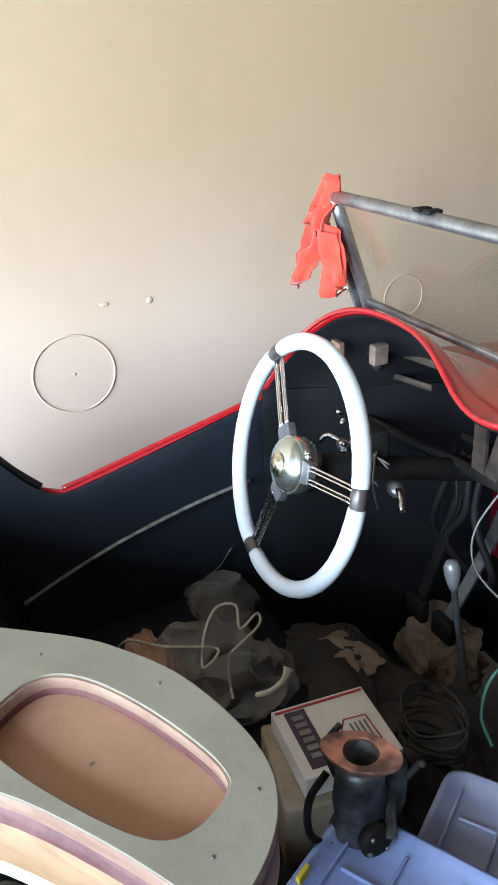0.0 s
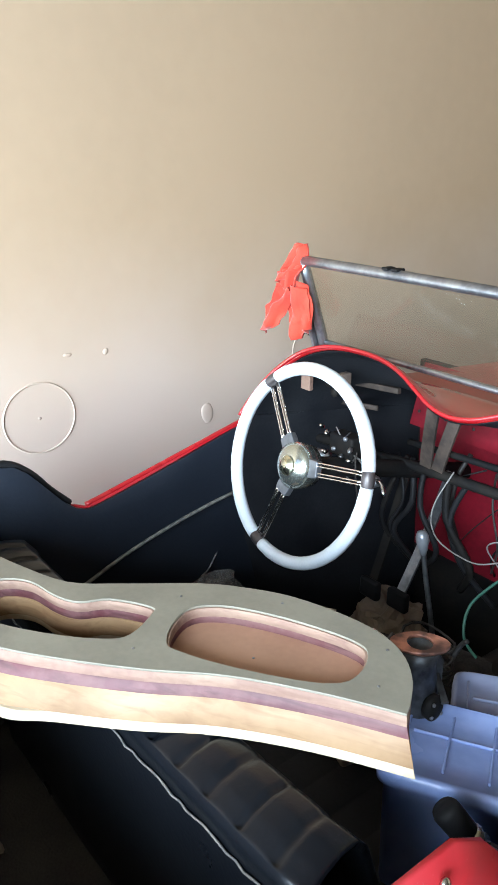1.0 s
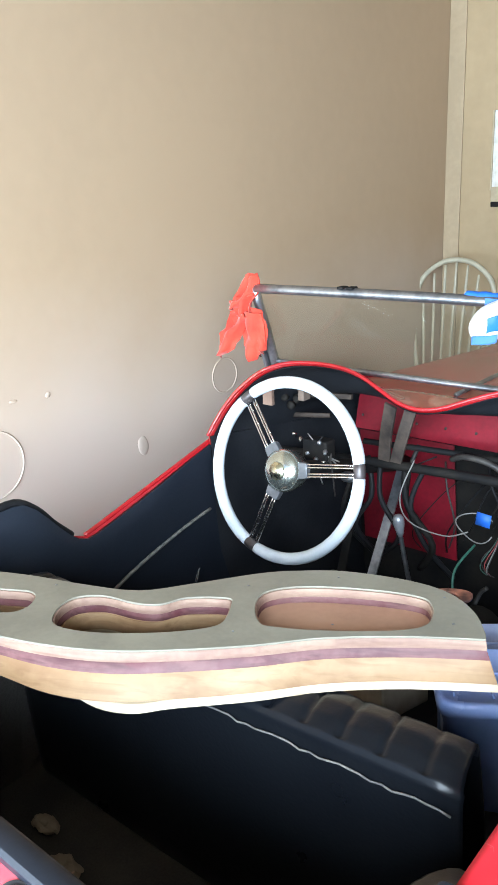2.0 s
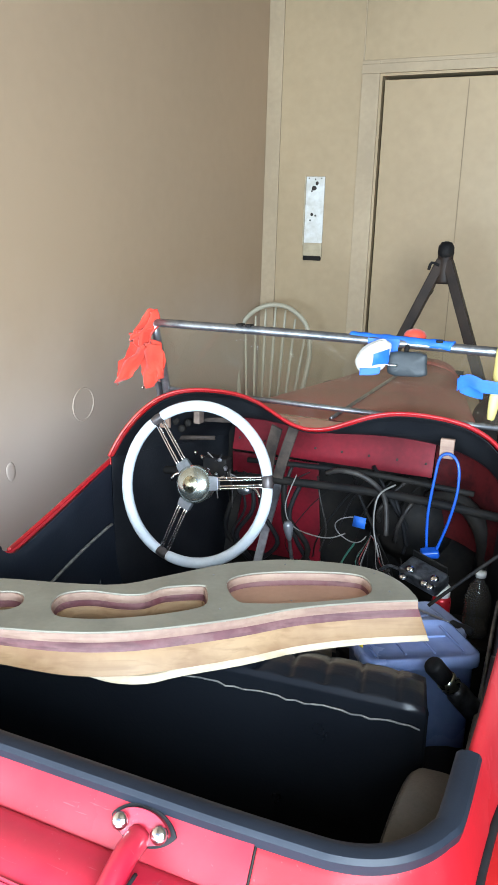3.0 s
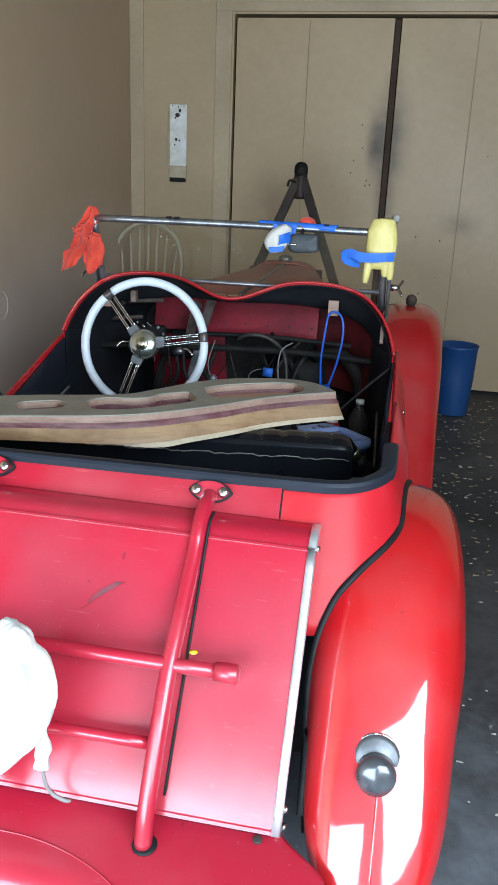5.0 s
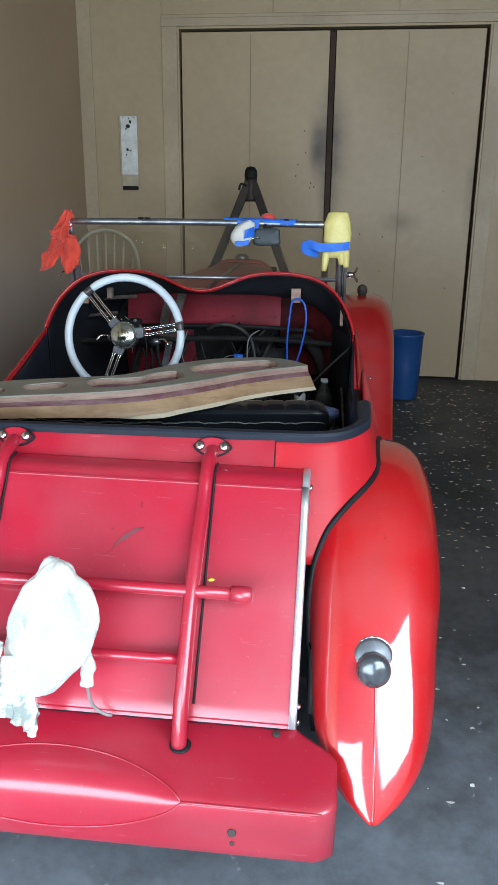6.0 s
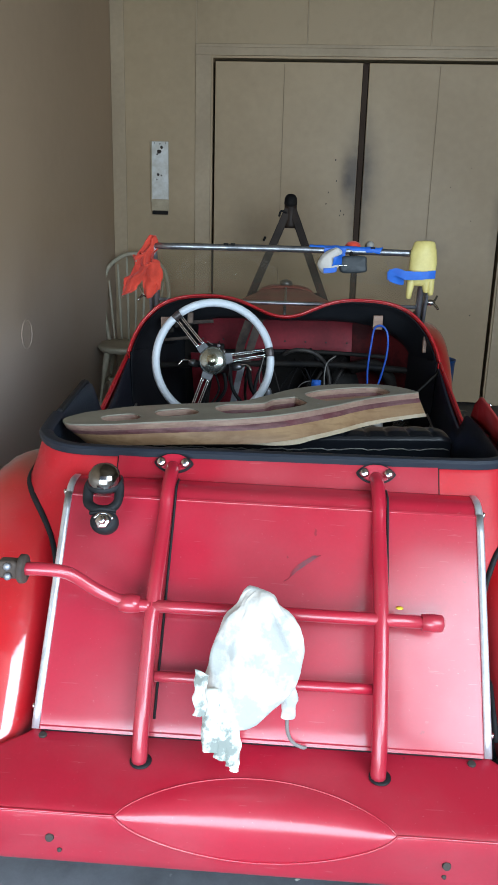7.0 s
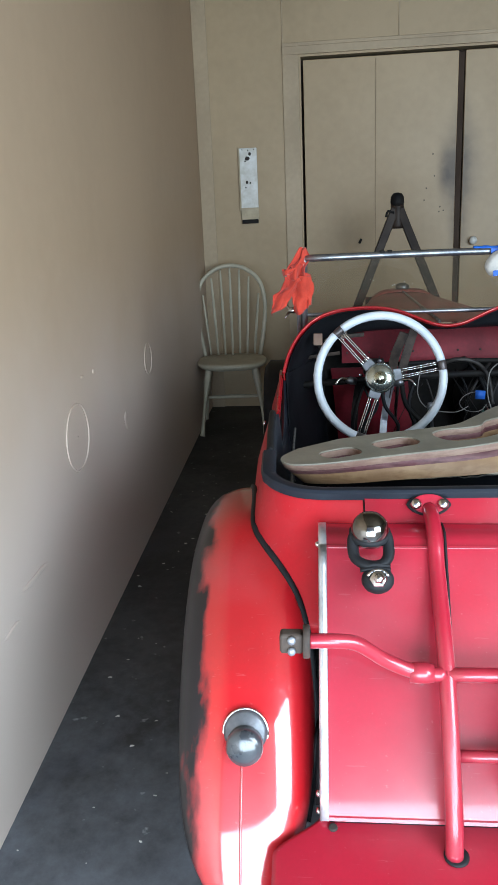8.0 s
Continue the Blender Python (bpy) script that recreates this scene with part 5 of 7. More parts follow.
for side, thick in ((-1, 0.0012), (1, 0.0021)):
    part("scoop_bead", tube(scoop_edge(side), thick, 8, 1, straight=True), "crimson", pan, "rolled bead round the scoop")
for s in (-1, 1):
    cp = on_pan(crease)
    part("crease_bead", tube([(s * (0.2445 + 0.245 * k / 12), cp.y - 0.0005 + 0.004 * max(0.0, k / 12 - 0.85), cp.z + 0.0005) for k in range(13)], 0.0026, 8, 1, straight=True), "crimson", pan, "rolled crease along the edge of the apron")
for x, y, z, d in ((0.40, -1.355, 0.203, (0, -0.1, 1)), (-0.415, -1.355, 0.203, (0, -0.1, 1)), (0.335, -1.507, 0.108, (0, -1, 0.2)), (-0.36, -1.507, 0.108, (0, -1, 0.2)),
                   (0.335, -1.500, 0.078, (0, -1, 0.2)), (-0.345, -1.500, 0.076, (0, -1, 0.2))):
    big = z > 0.1
    part("bolt_hole", lathe([(0.008 if big else 0.0045, -0.002), (0.007 if big else 0.0035, 0.002), (0.006 if big else 0.002, 0.0021), (0.005 if big else 0.001, 0.0022)], 14, aim(d, (x, y, z))), "stain", pan)

# luggage rack of red tube
rack = part("luggage_rack", tube([(-0.225, -1.262, 0.440), (0.0, -1.262, 0.441), (0.318, -1.258, 0.438)], 0.0125, 12, 3), "crimson", car, "red tubular luggage rack bolted to the tail")
rack.matrix_local = TAIL_FIT
part("bar_end", lathe([(0.0165, -0.02), (0.0175, 0.0), (0.0165, 0.018), (0.010, 0.022)], 14, aim((1, 0, 0), (0.318, -1.258, 0.438))), "crimson", rack)
part("cross_bar", tube([(-0.215, -1.322, 0.325), (0.0, -1.322, 0.325), (0.215, -1.320, 0.325)], 0.0105, 10, 3), "crimson", rack)
for s in (-1, 1):
    x = s * 0.221
    up = [(x, -0.997, 0.636), (x, -1.028, 0.633), (x, -1.058, 0.620), (x, -1.085, 0.600), (x, -1.12, 0.560), (x, -1.26, 0.4385), (x, -1.352, 0.300), (x, -1.384, 0.240), (x, -1.398, 0.190)]
    bar = part("upright", tube(up, 0.0150, 12, 4), "crimson", rack)
    tilt = aim((0, -0.85, 0.53), (x, -0.984, 0.640))
    lozenge = [(0.041 * math.cos(k) * (1 - 0.10 * abs(math.sin(2 * k))), 0.021 * math.sin(k)) for k in (2 * math.pi * j / 32 for j in range(32))]
    for nm, grow, th, up_by, mt in (("gasket", 1.06, 0.006, 0.0, "rubber"), ("foot_plate", 0.90, 0.007, 0.006, "crimson")):
        fp = outline_mesh([[(q[0] * grow, q[1] * grow) for q in lozenge]], th)
        bmesh.ops.transform(fp, matrix=tilt @ Matrix.Translation((0, 0, up_by)), verts=fp.verts)
        part(nm, fp, mt, bar, bevel=0.0015)
    part("foot_ring", lathe([(0.015, 0), (0.0205, 0.001), (0.0205, 0.0025), (0.015, 0.0035)], 18, aim((0, -0.12, 1), (x + 0.003, -1.398, 0.192))), "rubber", bar, "black ring at the foot")
    strip = [(x + 0.018, -1.035, 0.622), (x + 0.018, -1.066, 0.619), (x + 0.018, -1.079, 0.609), (x + 0.018, -1.096, 0.586), (x + 0.018, -1.215, 0.420), (x + 0.018, -1.340, 0.243)]
    part("black_strip", tube(strip, 0.0026, 6, 4), "rubber", bar, "thin black strip under the tube")
    for q in (-1, 1):
        part("bolt", lathe([(0.0105, 0), (0.0105, 0.006), (0.007, 0.009), (0.002, 0.010)], 12, aim((0, -0.85, 0.5), (x + q * 0.026, -0.995, 0.6455))), "chrome", bar)
bent = [(-0.225, -1.262, 0.440), (-0.27, -1.264, 0.444), (-0.325, -1.270, 0.470), (-0.375, -1.285, 0.510), (-0.42, -1.298, 0.522), (-0.455, -1.300, 0.522)]
part("bent_arm", tube(bent, 0.0125, 12, 4), "crimson", rack)
part("flange", lathe([(0.026, 0), (0.028, 0.004), (0.028, 0.010), (0.026, 0.012)], 14, aim((-1, 0, 0), (-0.452, -1.300, 0.522))), "rust", rack)
part("flange", box(0.040, 0.026, 0.036, (-0.482, -1.300, 0.522)), "rust", rack, bevel=0.006)
for dz in (-0.010, 0.010):
    part("flange_bolt", lathe([(0.007, 0), (0.007, 0.006), (0.003, 0.008)], 8, aim((0, -1, 0.2), (-0.482, -1.314, 0.522 + dz))), "greymetal", rack)
part("collar", lathe([(0.0165, -0.02), (0.0185, -0.005), (0.0185, 0.005), (0.0165, 0.02)], 12, aim((1, 0, 0), (-0.265, -1.263, 0.443))), "crimson", rack)

# licence lamp hanging by the tank
LAMP_AT, LX, LD, LN = Vector((-0.350, -1.106, 0.642)), Vector((1, 0, 0)), Vector((0, -0.585, -0.811)), Vector((0, -0.811, 0.585))


def on_lamp(x, d, n):
    return LAMP_AT + LX * x + LD * d + LN * n


lp = part("plate_lamp", tube([on_lamp(x, d, n) for x, d, n in ((-0.027, 0.008, 0.010), (-0.031, 0.030, 0.012), (-0.027, 0.052, 0.016), (-0.008, 0.064, 0.020), (0.016, 0.064, 0.020), (0.030, 0.050, 0.016), (0.032, 0.028, 0.012), (0.027, 0.006, 0.010), (0.0, 0.002, 0.010))],
                              0.0095, 10, 4, True, flat=1.25), "rubber", car, "black and chrome licence plate lamp on its rubber bracket")
part("lamp_hood", lathe([(0.030, -0.026), (0.034, -0.012), (0.034, -0.002), (0.031, 0.010), (0.023, 0.020), (0.012, 0.025), (0.002, 0.026)], 24, aim(LN * 0.75 - LD * 0.66, on_lamp(0.0, -0.004, 0.020))), "dark_chrome", lp, "dark chrome lamp hood")
part("lamp_gasket", lathe([(0.034, 0), (0.0375, 0.002), (0.0375, 0.010), (0.034, 0.012)], 24, aim(LN * 0.75 - LD * 0.66, on_lamp(0.0, 0.008, 0.004))), "rubber", lp, "black rubber gasket")
part("clamp_block", lathe([(0.020, -0.014), (0.027, -0.010), (0.029, 0.004), (0.027, 0.014), (0.020, 0.019)], 20, aim(LN, on_lamp(0.010, 0.090, 0.014)) @ Matrix.Diagonal((1.0, 0.86, 1.0, 1))), "rubber", lp, "black rubber clamp block")
for dd in (0.067, 0.074):
    part("clamp_rib", tube([on_lamp(-0.020, dd, 0.024), on_lamp(0.006, dd - 0.002, 0.029), on_lamp(0.032, dd, 0.024)], 0.0042, 8, 4), "rubber", lp)
part("nut", lathe([(0.015, 0), (0.0155, 0.006), (0.013, 0.008), (0.009, 0.0085), (0.009, 0.015), (0.006, 0.018), (0.001, 0.0185)], 6, aim(LN, on_lamp(0.010, 0.092, 0.031))), "chrome", lp, "bright chrome nut")
part("washer_arc", tube([on_lamp(0.010 + 0.019 * math.cos(a), 0.092 - 0.017 * math.sin(a), 0.031) for a in (0.3 + 2.5 * k / 10 for k in range(11))], 0.0035, 8, 1, straight=True), "chrome", lp)

# seat
def seat_back(u, v):
    x = -0.47 + 0.928 * u
    prof2 = [(-0.565, 0.16), (-0.580, 0.40), (-0.592, 0.545), (-0.595, 0.588), (-0.588, 0.600), (-0.565, 0.607), (-0.535, 0.609), (-0.505, 0.603), (-0.483, 0.575), (-0.44, 0.45), (-0.40, 0.24)]
    k = v * (len(prof2) - 1)
    i = min(int(k), len(prof2) - 2)
    a, b = prof2[i], prof2[i + 1]
    t = k - i
    y, z = a[0] + (b[0] - a[0]) * t, a[1] + (b[1] - a[1]) * t
    if v > 0.40:
        g = abs(math.sin(math.pi * (x + 0.47) / 0.0588))
        d = 0.006 * max(0.0, 1 - g / 0.28) + 0.002 * (1 - g)
        y, z = y - d * (0.25 if v > 0.6 else 0.0), z - d * (0.9 if v < 0.7 else 0.4)
    e = max(0, abs(x) - 0.42) / 0.05
    xx = x * (1.02 - 0.14 * max(0.0, v - 0.35))
    lift = min(1.0, max(0.0, (x + 0.1) / 0.57))
    return Vector((xx, y + 0.02 * e * e + 0.008 + 0.014 * lift, z - 0.02 * e * e + 0.003 + 0.016 * lift))


seat = part("seat_back", sheet(168, 54, seat_back), "navy", car, "pleated blue-black vinyl bench seat back", solid=0.01)
part("piping", tube([(-0.47 + 0.928 * k / 60, -0.5895 + 0.014 * min(1.0, max(0.0, k / 36 - 0.65)) + 0.001 * math.sin(k * 1.9), 0.566 + 0.016 * min(1.0, max(0.0, k / 36 - 0.65)) + 0.0016 * math.sin(k * 2.7) + 0.002 * math.sin(k * 0.9)) for k in range(61)], 0.0016, 6, 1, straight=True), "piping", seat, "pale grey wavy seam piping")
bm = sheet(60, 10, lambda u, v: Vector((-0.46 + 0.92 * u, -0.38 + 0.42 * v, 0.20 + 0.035 * math.sin(math.pi * min(1, v * 1.02)) ** 0.5 - 0.008 * (1 - abs(math.sin(math.pi * u * 14)) ** 0.4))))
part("seat_cushion", bm, "black", car, "black pleated seat cushion", solid=0.08, offset=1)
for s in (-1, 1):
    angles = [radians(-4 + 142 * k / 20) for k in range(21)]
    line = [(-0.805 + 0.33 * math.cos(t), 0.272 + 0.333 * math.sin(t)) for t in angles]
    rings = [[Vector((s * 0.528, max(y, -0.955), z + 0.002)), Vector((s * 0.50, max(y, -0.955), z + 0.003)), Vector((s * 0.472, max(y, -0.955), z + 0.001)), Vector((s * 0.465, max(y, -0.955), z - 0.006))] for y, z in line]
    part("wheel_arch_cover", loft(rings, False), "greycarpet", car, "brown-grey felt over the wheel arch", solid=0.006)
    rings = [[Vector((s * 0.466, max(y, -0.955), z - 0.008)), Vector((s * 0.466, max(min(y, -0.6), -0.95), 0.165))] for y, z in line if z > 0.2]
    part("wheel_arch_side", loft(rings, False), "carpet", car, solid=0.004)
part("tunnel", sheet(10, 12, lambda u, v: Vector((0.09 * math.cos(math.pi * u), -0.30 + 0.9 * v, 0.03 + 0.13 * math.sin(math.pi * u)))), "carpet", car, solid=0.01)

# gear lever and hand brake
gl = part("gear_lever", tube([L(0.235, 0.23, 0.12), L(0.215, 0.225, 0.30), L(0.19, 0.21, 0.46), L(0.183, 0.203, 0.52)], 0.0055, 8, 4), "alu", car, "gear lever with a grey knob")
part("knob", lathe([(0.006, 0), (0.009, 0.01), (0.013, 0.03), (0.0135, 0.042), (0.010, 0.052), (0.003, 0.055)], 16, aim((-0.1, -0.1, 1), L(0.184, 0.204, 0.510))), "greymetal", gl)

# wiring loom under the cowl
random.seed(12)
for k in range(20):
    x0 = random.uniform(-0.14, 0.30)
    z0 = random.uniform(0.56, 0.67)
    sway = random.uniform(-0.12, 0.12)
    drop = random.uniform(0.08, 0.34)
    yb = random.uniform(0.42, 0.52)
    p = [(x0, yb, z0), (x0 + sway * 0.5, yb - 0.03, z0 - drop * 0.25), (x0 + sway, yb - random.uniform(0.0, 0.07), z0 - drop * 0.65), (x0 + sway * random.uniform(0.3, 1.8), yb, z0 - drop)]
    part("wire", tube(p, random.choice((0.0015, 0.002, 0.0025, 0.003, 0.006)), 6, 5), random.choice(("wire", "wire", "soot", "rubber", "soot", "rubber")), car)
for x0, w in ((0.0, 0.17),):
    p = [(x0, 0.365, 0.66), (x0 + w * 0.3, 0.33, 0.685), (x0 + w * 0.7, 0.33, 0.675), (x0 + w, 0.35, 0.62), (x0 + w * 1.1, 0.33, 0.52)]
    part("loom", tube(p, 0.0075, 8, 5), "wire", car, "taped wiring loom")
ring = [(0.105 + 0.045 * math.cos(a), 0.27 + 0.01 * math.sin(2 * a), 0.545 + 0.035 * math.sin(a)) for a in (0.6 + 5.4 * k / 20 for k in range(21))]
part("wire", tube(ring, 0.0016, 6, 1, straight=True), "greywire", car)
part("wire", tube([(-0.07, 0.31, 0.66), (-0.085, 0.27, 0.58), (-0.05, 0.25, 0.53), (0.04, 0.25, 0.515), (0.09, 0.27, 0.53)], 0.0018, 6, 5), "greywire", car)
part("wire", tube([(0.20, 0.34, 0.665), (0.165, 0.30, 0.64), (0.16, 0.29, 0.56), (0.185, 0.27, 0.48)], 0.0025, 6, 5), "greywire", car)
for k in range(8):
    a = random.uniform(0, 6.28)
    c = Vector((0.155, 0.29, 0.50))
    p = [c + Vector((0, 0, 0.03)), c + Vector((0.02 * math.cos(a), 0.01, 0)), c + Vector((0.045 * math.cos(a), -0.02, -0.03 - 0.03 * random.random())), c + Vector((0.05 * math.cos(a) + 0.015, -0.01, -0.07))]
    part("wire", tube(p, 0.0011, 5, 5), random.choice(("greenwire", "redwire", "greywire", "wire", "wire")), car)
for k in range(6):
    x0 = random.uniform(-0.36, -0.02)
    p = [(x0, 0.38, 0.62), (x0 + random.uniform(-0.05, 0.05), 0.36, 0.52), (x0 + random.uniform(-0.09, 0.09), 0.37, 0.42), (x0 + random.uniform(-0.1, 0.1), 0.45, 0.3)]
    part("hose", tube(p, random.choice((0.004, 0.007, 0.009)), 8, 5), random.choice(("rubber", "soot", "rubber")), car)
part("motor_housing", lathe([(0.10, 0), (0.125, 0.02), (0.13, 0.06), (0.09, 0.10), (0.03, 0.12)], 24, aim((0.05, -1, 0.1), (0.21, 0.59, 0.50))), "soot", car, "round sooty blower housing on the firewall")
part("demister_hose", tube([(0.27, 0.45, 0.60), (0.36, 0.42, 0.62), (0.43, 0.40, 0.55), (0.45, 0.42, 0.42)], 0.024, 12, 5), "soot", car)
part("brace_rod", tube([L(0.60, 0.02, 0.50), L(0.70, 0.06, 0.60), L(0.775, 0.10, 0.665)], 0.0042, 8, 2), "soot", car)
part("hinge_bracket", box(0.012, 0.02, 0.06, L(0.733, 0.205, 0.745)), "ply", car, bevel=0.002)
part("hinge_bracket", box(0.034, 0.012, 0.05, L(0.567, 0.25, 0.810)), "ply", car, bevel=0.002)
part("hinge_bracket", box(0.03, 0.012, 0.04, L(-0.20, 0.20, 0.79)), "ply", car, bevel=0.002)

# ---- tow bar standing on the nose ----
tow = thing("tow_bar", (0.193, 1.78, floor_z(1.78)), "dark brown steel A-frame tow bar standing against the car's nose", "tow bar")
tz = -floor_z(1.78)


def bar_between(name, a, b, w, d, material, parent):
    a, b = Vector(a), Vector(b)
    t = (b - a).normalized()
    sd = t.cross(Vector((0, 1, 0))).normalized() * w / 2
    f = t.cross(sd).normalized() * d / 2
    rings = [[p + sd + f, p - sd + f, p - sd - f, p + sd - f] for p in (a, b)]
    return part(name, loft(rings, True, True), material, parent, smooth=False, bevel=0.004)


for s in (-1, 1):
    bar_between("leg", (s * 0.012, 0.125, 1.20 + tz), (s * 0.40, -0.02, 0.24 + tz), 0.043, 0.05, "towbar", tow)
    part("foot", box(0.09, 0.10, 0.30, (s * 0.40, -0.02, 0.10 + tz - 0.05)), "towbar", tow, bevel=0.01)
part("coupler", tube([(0, 0.118, 1.10 + tz), (0, 0.123, 1.18 + tz), (0, 0.130, 1.235 + tz)], lambda t: 0.038 - 0.005 * t, 12, 4, flat=0.8), "towbar", tow)
part("ball_socket", lathe([(0.030, -0.02), (0.036, 0.0), (0.034, 0.028), (0.023, 0.045), (0.006, 0.050)], 18, Matrix.Translation((0, 0.130, 1.232 + tz))), "soot", tow)
part("latch_lever", tube([(-0.02, 0.10, 1.18 + tz), (-0.05, 0.09, 1.19 + tz), (-0.06, 0.09, 1.16 + tz)], 0.007, 6, 3), "soot", tow)
bumper = tube([(-0.55, -0.06, 0.27 + tz), (-0.2, 0.0, 0.27 + tz), (0.2, 0.0, 0.27 + tz), (0.55, -0.06, 0.27 + tz)], 0.028, 10, 4)
part("cross_beam", bumper, "towbar", tow)

# ---- layered dashboard panel lying across the cockpit ----
DASH_TURN = 29.7
dash = thing("dashboard_panel", (-0.24, -0.85, 0.6195), "unfinished laminated wooden dashboard panel with grey face, laid across the cockpit", "dashboard", turn=DASH_TURN)
FAR = [(-0.012, 0.02), (0.005, 0.055), (0.06, 0.088), (0.176, 0.107), (0.287, 0.097), (0.389, 0.078), (0.487, 0.069), (0.565, 0.100), (0.667, 0.148), (0.727, 0.165), (0.806, 0.173),
       (0.896, 0.158), (0.955, 0.134), (0.99, 0.100), (1.010, 0.057), (1.018, 0.012)]
NEAR = [(0.915, -0.010), (0.80, -0.028), (0.702, -0.060), (0.5956, -0.086), (0.50, -0.101), (0.40, -0.098), (0.296, -0.080), (0.19, -0.060), (0.10, -0.046), (0.04, -0.030), (0.0, -0.010)]


def dash_outline(grow, back=0.0, start=0.0):
    """The panel's outline; a lower layer stands out by grow along the near edge and is cut back at the driver's end."""
    def edge(u):
        k = max(0.0, 1 - u / 0.42)
        return grow * (1 - k) * (1 - 0.5 * max(0.0, (u - 0.5) / 0.5)) - back * k

    def along(u):
        return u + start * max(0.0, 1 - max(u, 0.0) / 0.6)

    far = smooth_line([(along(u), v, 0) for u, v in FAR[3:]], 4)
    near = smooth_line([(1.018 + grow * 0.5, -0.004 - grow * 0.5, 0)] + [(along(u), v - edge(u), 0) for u, v in NEAR] + [(along(u), v + 0.5 * back * (1 - v / 0.088), 0) for u, v in FAR[:3]], 4)
    return [(p.x, p.y) for p in far] + [(p.x, p.y) for p in near]


def rounded(cu, cv, hu, hv, r, bend=0.0, tilt=0.0, n=6):
    pts = []
    for qx, qy, a0 in ((1, 1, 0), (-1, 1, 90), (-1, -1, 180), (1, -1, 270)):
        for k in range(n + 1):
            a = radians(a0 + 90 * k / n)
            u = qx * (hu - r) + r * math.cos(a)
            v = qy * (hv - r) + r * math.sin(a)
            v += bend * math.sin(u / hu * 1.9) + tilt * u
            pts.append((cu + u, cv + v))
    return pts[::-1]


GLOVE = [(0.700, 0.002), (0.686, 0.042), (0.690, 0.084), (0.730, 0.108), (0.800, 0.116), (0.880, 0.112), (0.926, 0.102), (0.942, 0.086), (0.945, 0.051), (0.930, 0.020), (0.883, 0.003), (0.79, -0.008), (0.722, -0.007)]
MIDDLE = [(0.385, 0.018), (0.402, 0.038), (0.440, 0.045), (0.495, 0.030), (0.535, 0.031), (0.570, 0.055), (0.632, 0.062), (0.643, 0.045), (0.642, -0.004), (0.618, -0.026), (0.550, -0.046), (0.465, -0.056), (0.402, -0.046), (0.384, -0.018)]


def holes(d):
    """The openings, each smaller by d than the widest."""
    out = []
    for pts in (GLOVE, MIDDLE):
        cu, cv = sum(p[0] for p in pts) / len(pts), sum(p[1] for p in pts) / len(pts)
        line = smooth_line([(cu + (u - cu) * (1 - d / 0.1), cv + (v - cv) * (1 - d / 0.05), 0) for u, v in pts], 4, True)
        out.append([(p.x, p.y) for p in line])
    out.append(rounded(0.275, 0.012, 0.054 - d, 0.033 - d, 0.030))
    out.append(rounded(0.128, 0.010, 0.046 - d, 0.028 - d, 0.025))
    return out


def splay(bm, low, high):
    """Draw the upper edge of a layer in from its lower outline, so that the planed edge slopes on through the layers."""
    for v in bm.verts:
        if v.co.z > 0.001:
            i = min(range(len(low)), key=lambda k: (low[k][0] - v.co.x) ** 2 + (low[k][1] - v.co.y) ** 2)
            if (low[i][0] - v.co.x) ** 2 + (low[i][1] - v.co.y) ** 2 < 1e-9:
                v.co.x, v.co.y = high[i]
    return bm


z = 0.0
LAYERS = (("back_layer", "cream", 0.010, 0.041, 0.012, 0.27, 0.0, "pale cream wooden back layer"), ("core_layer", "wood", 0.0305, 0.033, 0.022, 0.055, 0.002, "yellow wooden core layer"),
                                                        ("dark_layer", "purple", 0.0125, 0.012, 0.012, 0.022, 0.0, "purple hardwood layer"), ("front_layer", "ply", 0.014, 0.003, 0.005, 0.008, 0.0, "pale plywood layer"),
                                                        ("face", "grey_face", 0.0035, 0.0, 0.0, 0.0, -0.002, "grey-green painted face"))
for (name, material, thick, grow, back, start, inset, label), above in zip(LAYERS, LAYERS[1:] + LAYERS[-1:]):
    h = holes(inset)
    loops = [dash_outline(grow, back, start)] + list({"back_layer": h[1:2], "core_layer": h[1:]}.get(name, h))
    sloped = splay(outline_mesh(loops, thick), loops[0], dash_outline(above[3], above[4], above[5]) if name != "back_layer" else dash_outline(above[3], back, start))
    ob = part(name, sloped, material, dash, label, smooth=False, bevel=0.0012)
    ob.location.z = z
    z += thick
gb = sheet(16, 8, lambda u, v: Vector((0.675 + 0.28 * u, -0.012 + 0.136 * v, 0.0435 - 0.0010 * math.sin(math.pi * u))))
part("glovebox_back", gb, "hardboard", dash, "brown hardboard in the glovebox recess", solid=0.002)
for u, v in ((0.66, 0.105), (0.80, 0.150), (0.965, 0.105), (0.975, 0.03), (0.665, -0.03), (0.30, -0.04), (0.345, 0.07), (0.80, 0.05)):
    part("screw", lathe([(0.0019, 0), (0.002, 0.0006), (0.001, 0.0008)], 8, Matrix.Translation((u, v, 0.0705 if v != 0.05 else 0.0437))), "alu", dash)

# ---- rags, gloves and tape on the windscreen ----


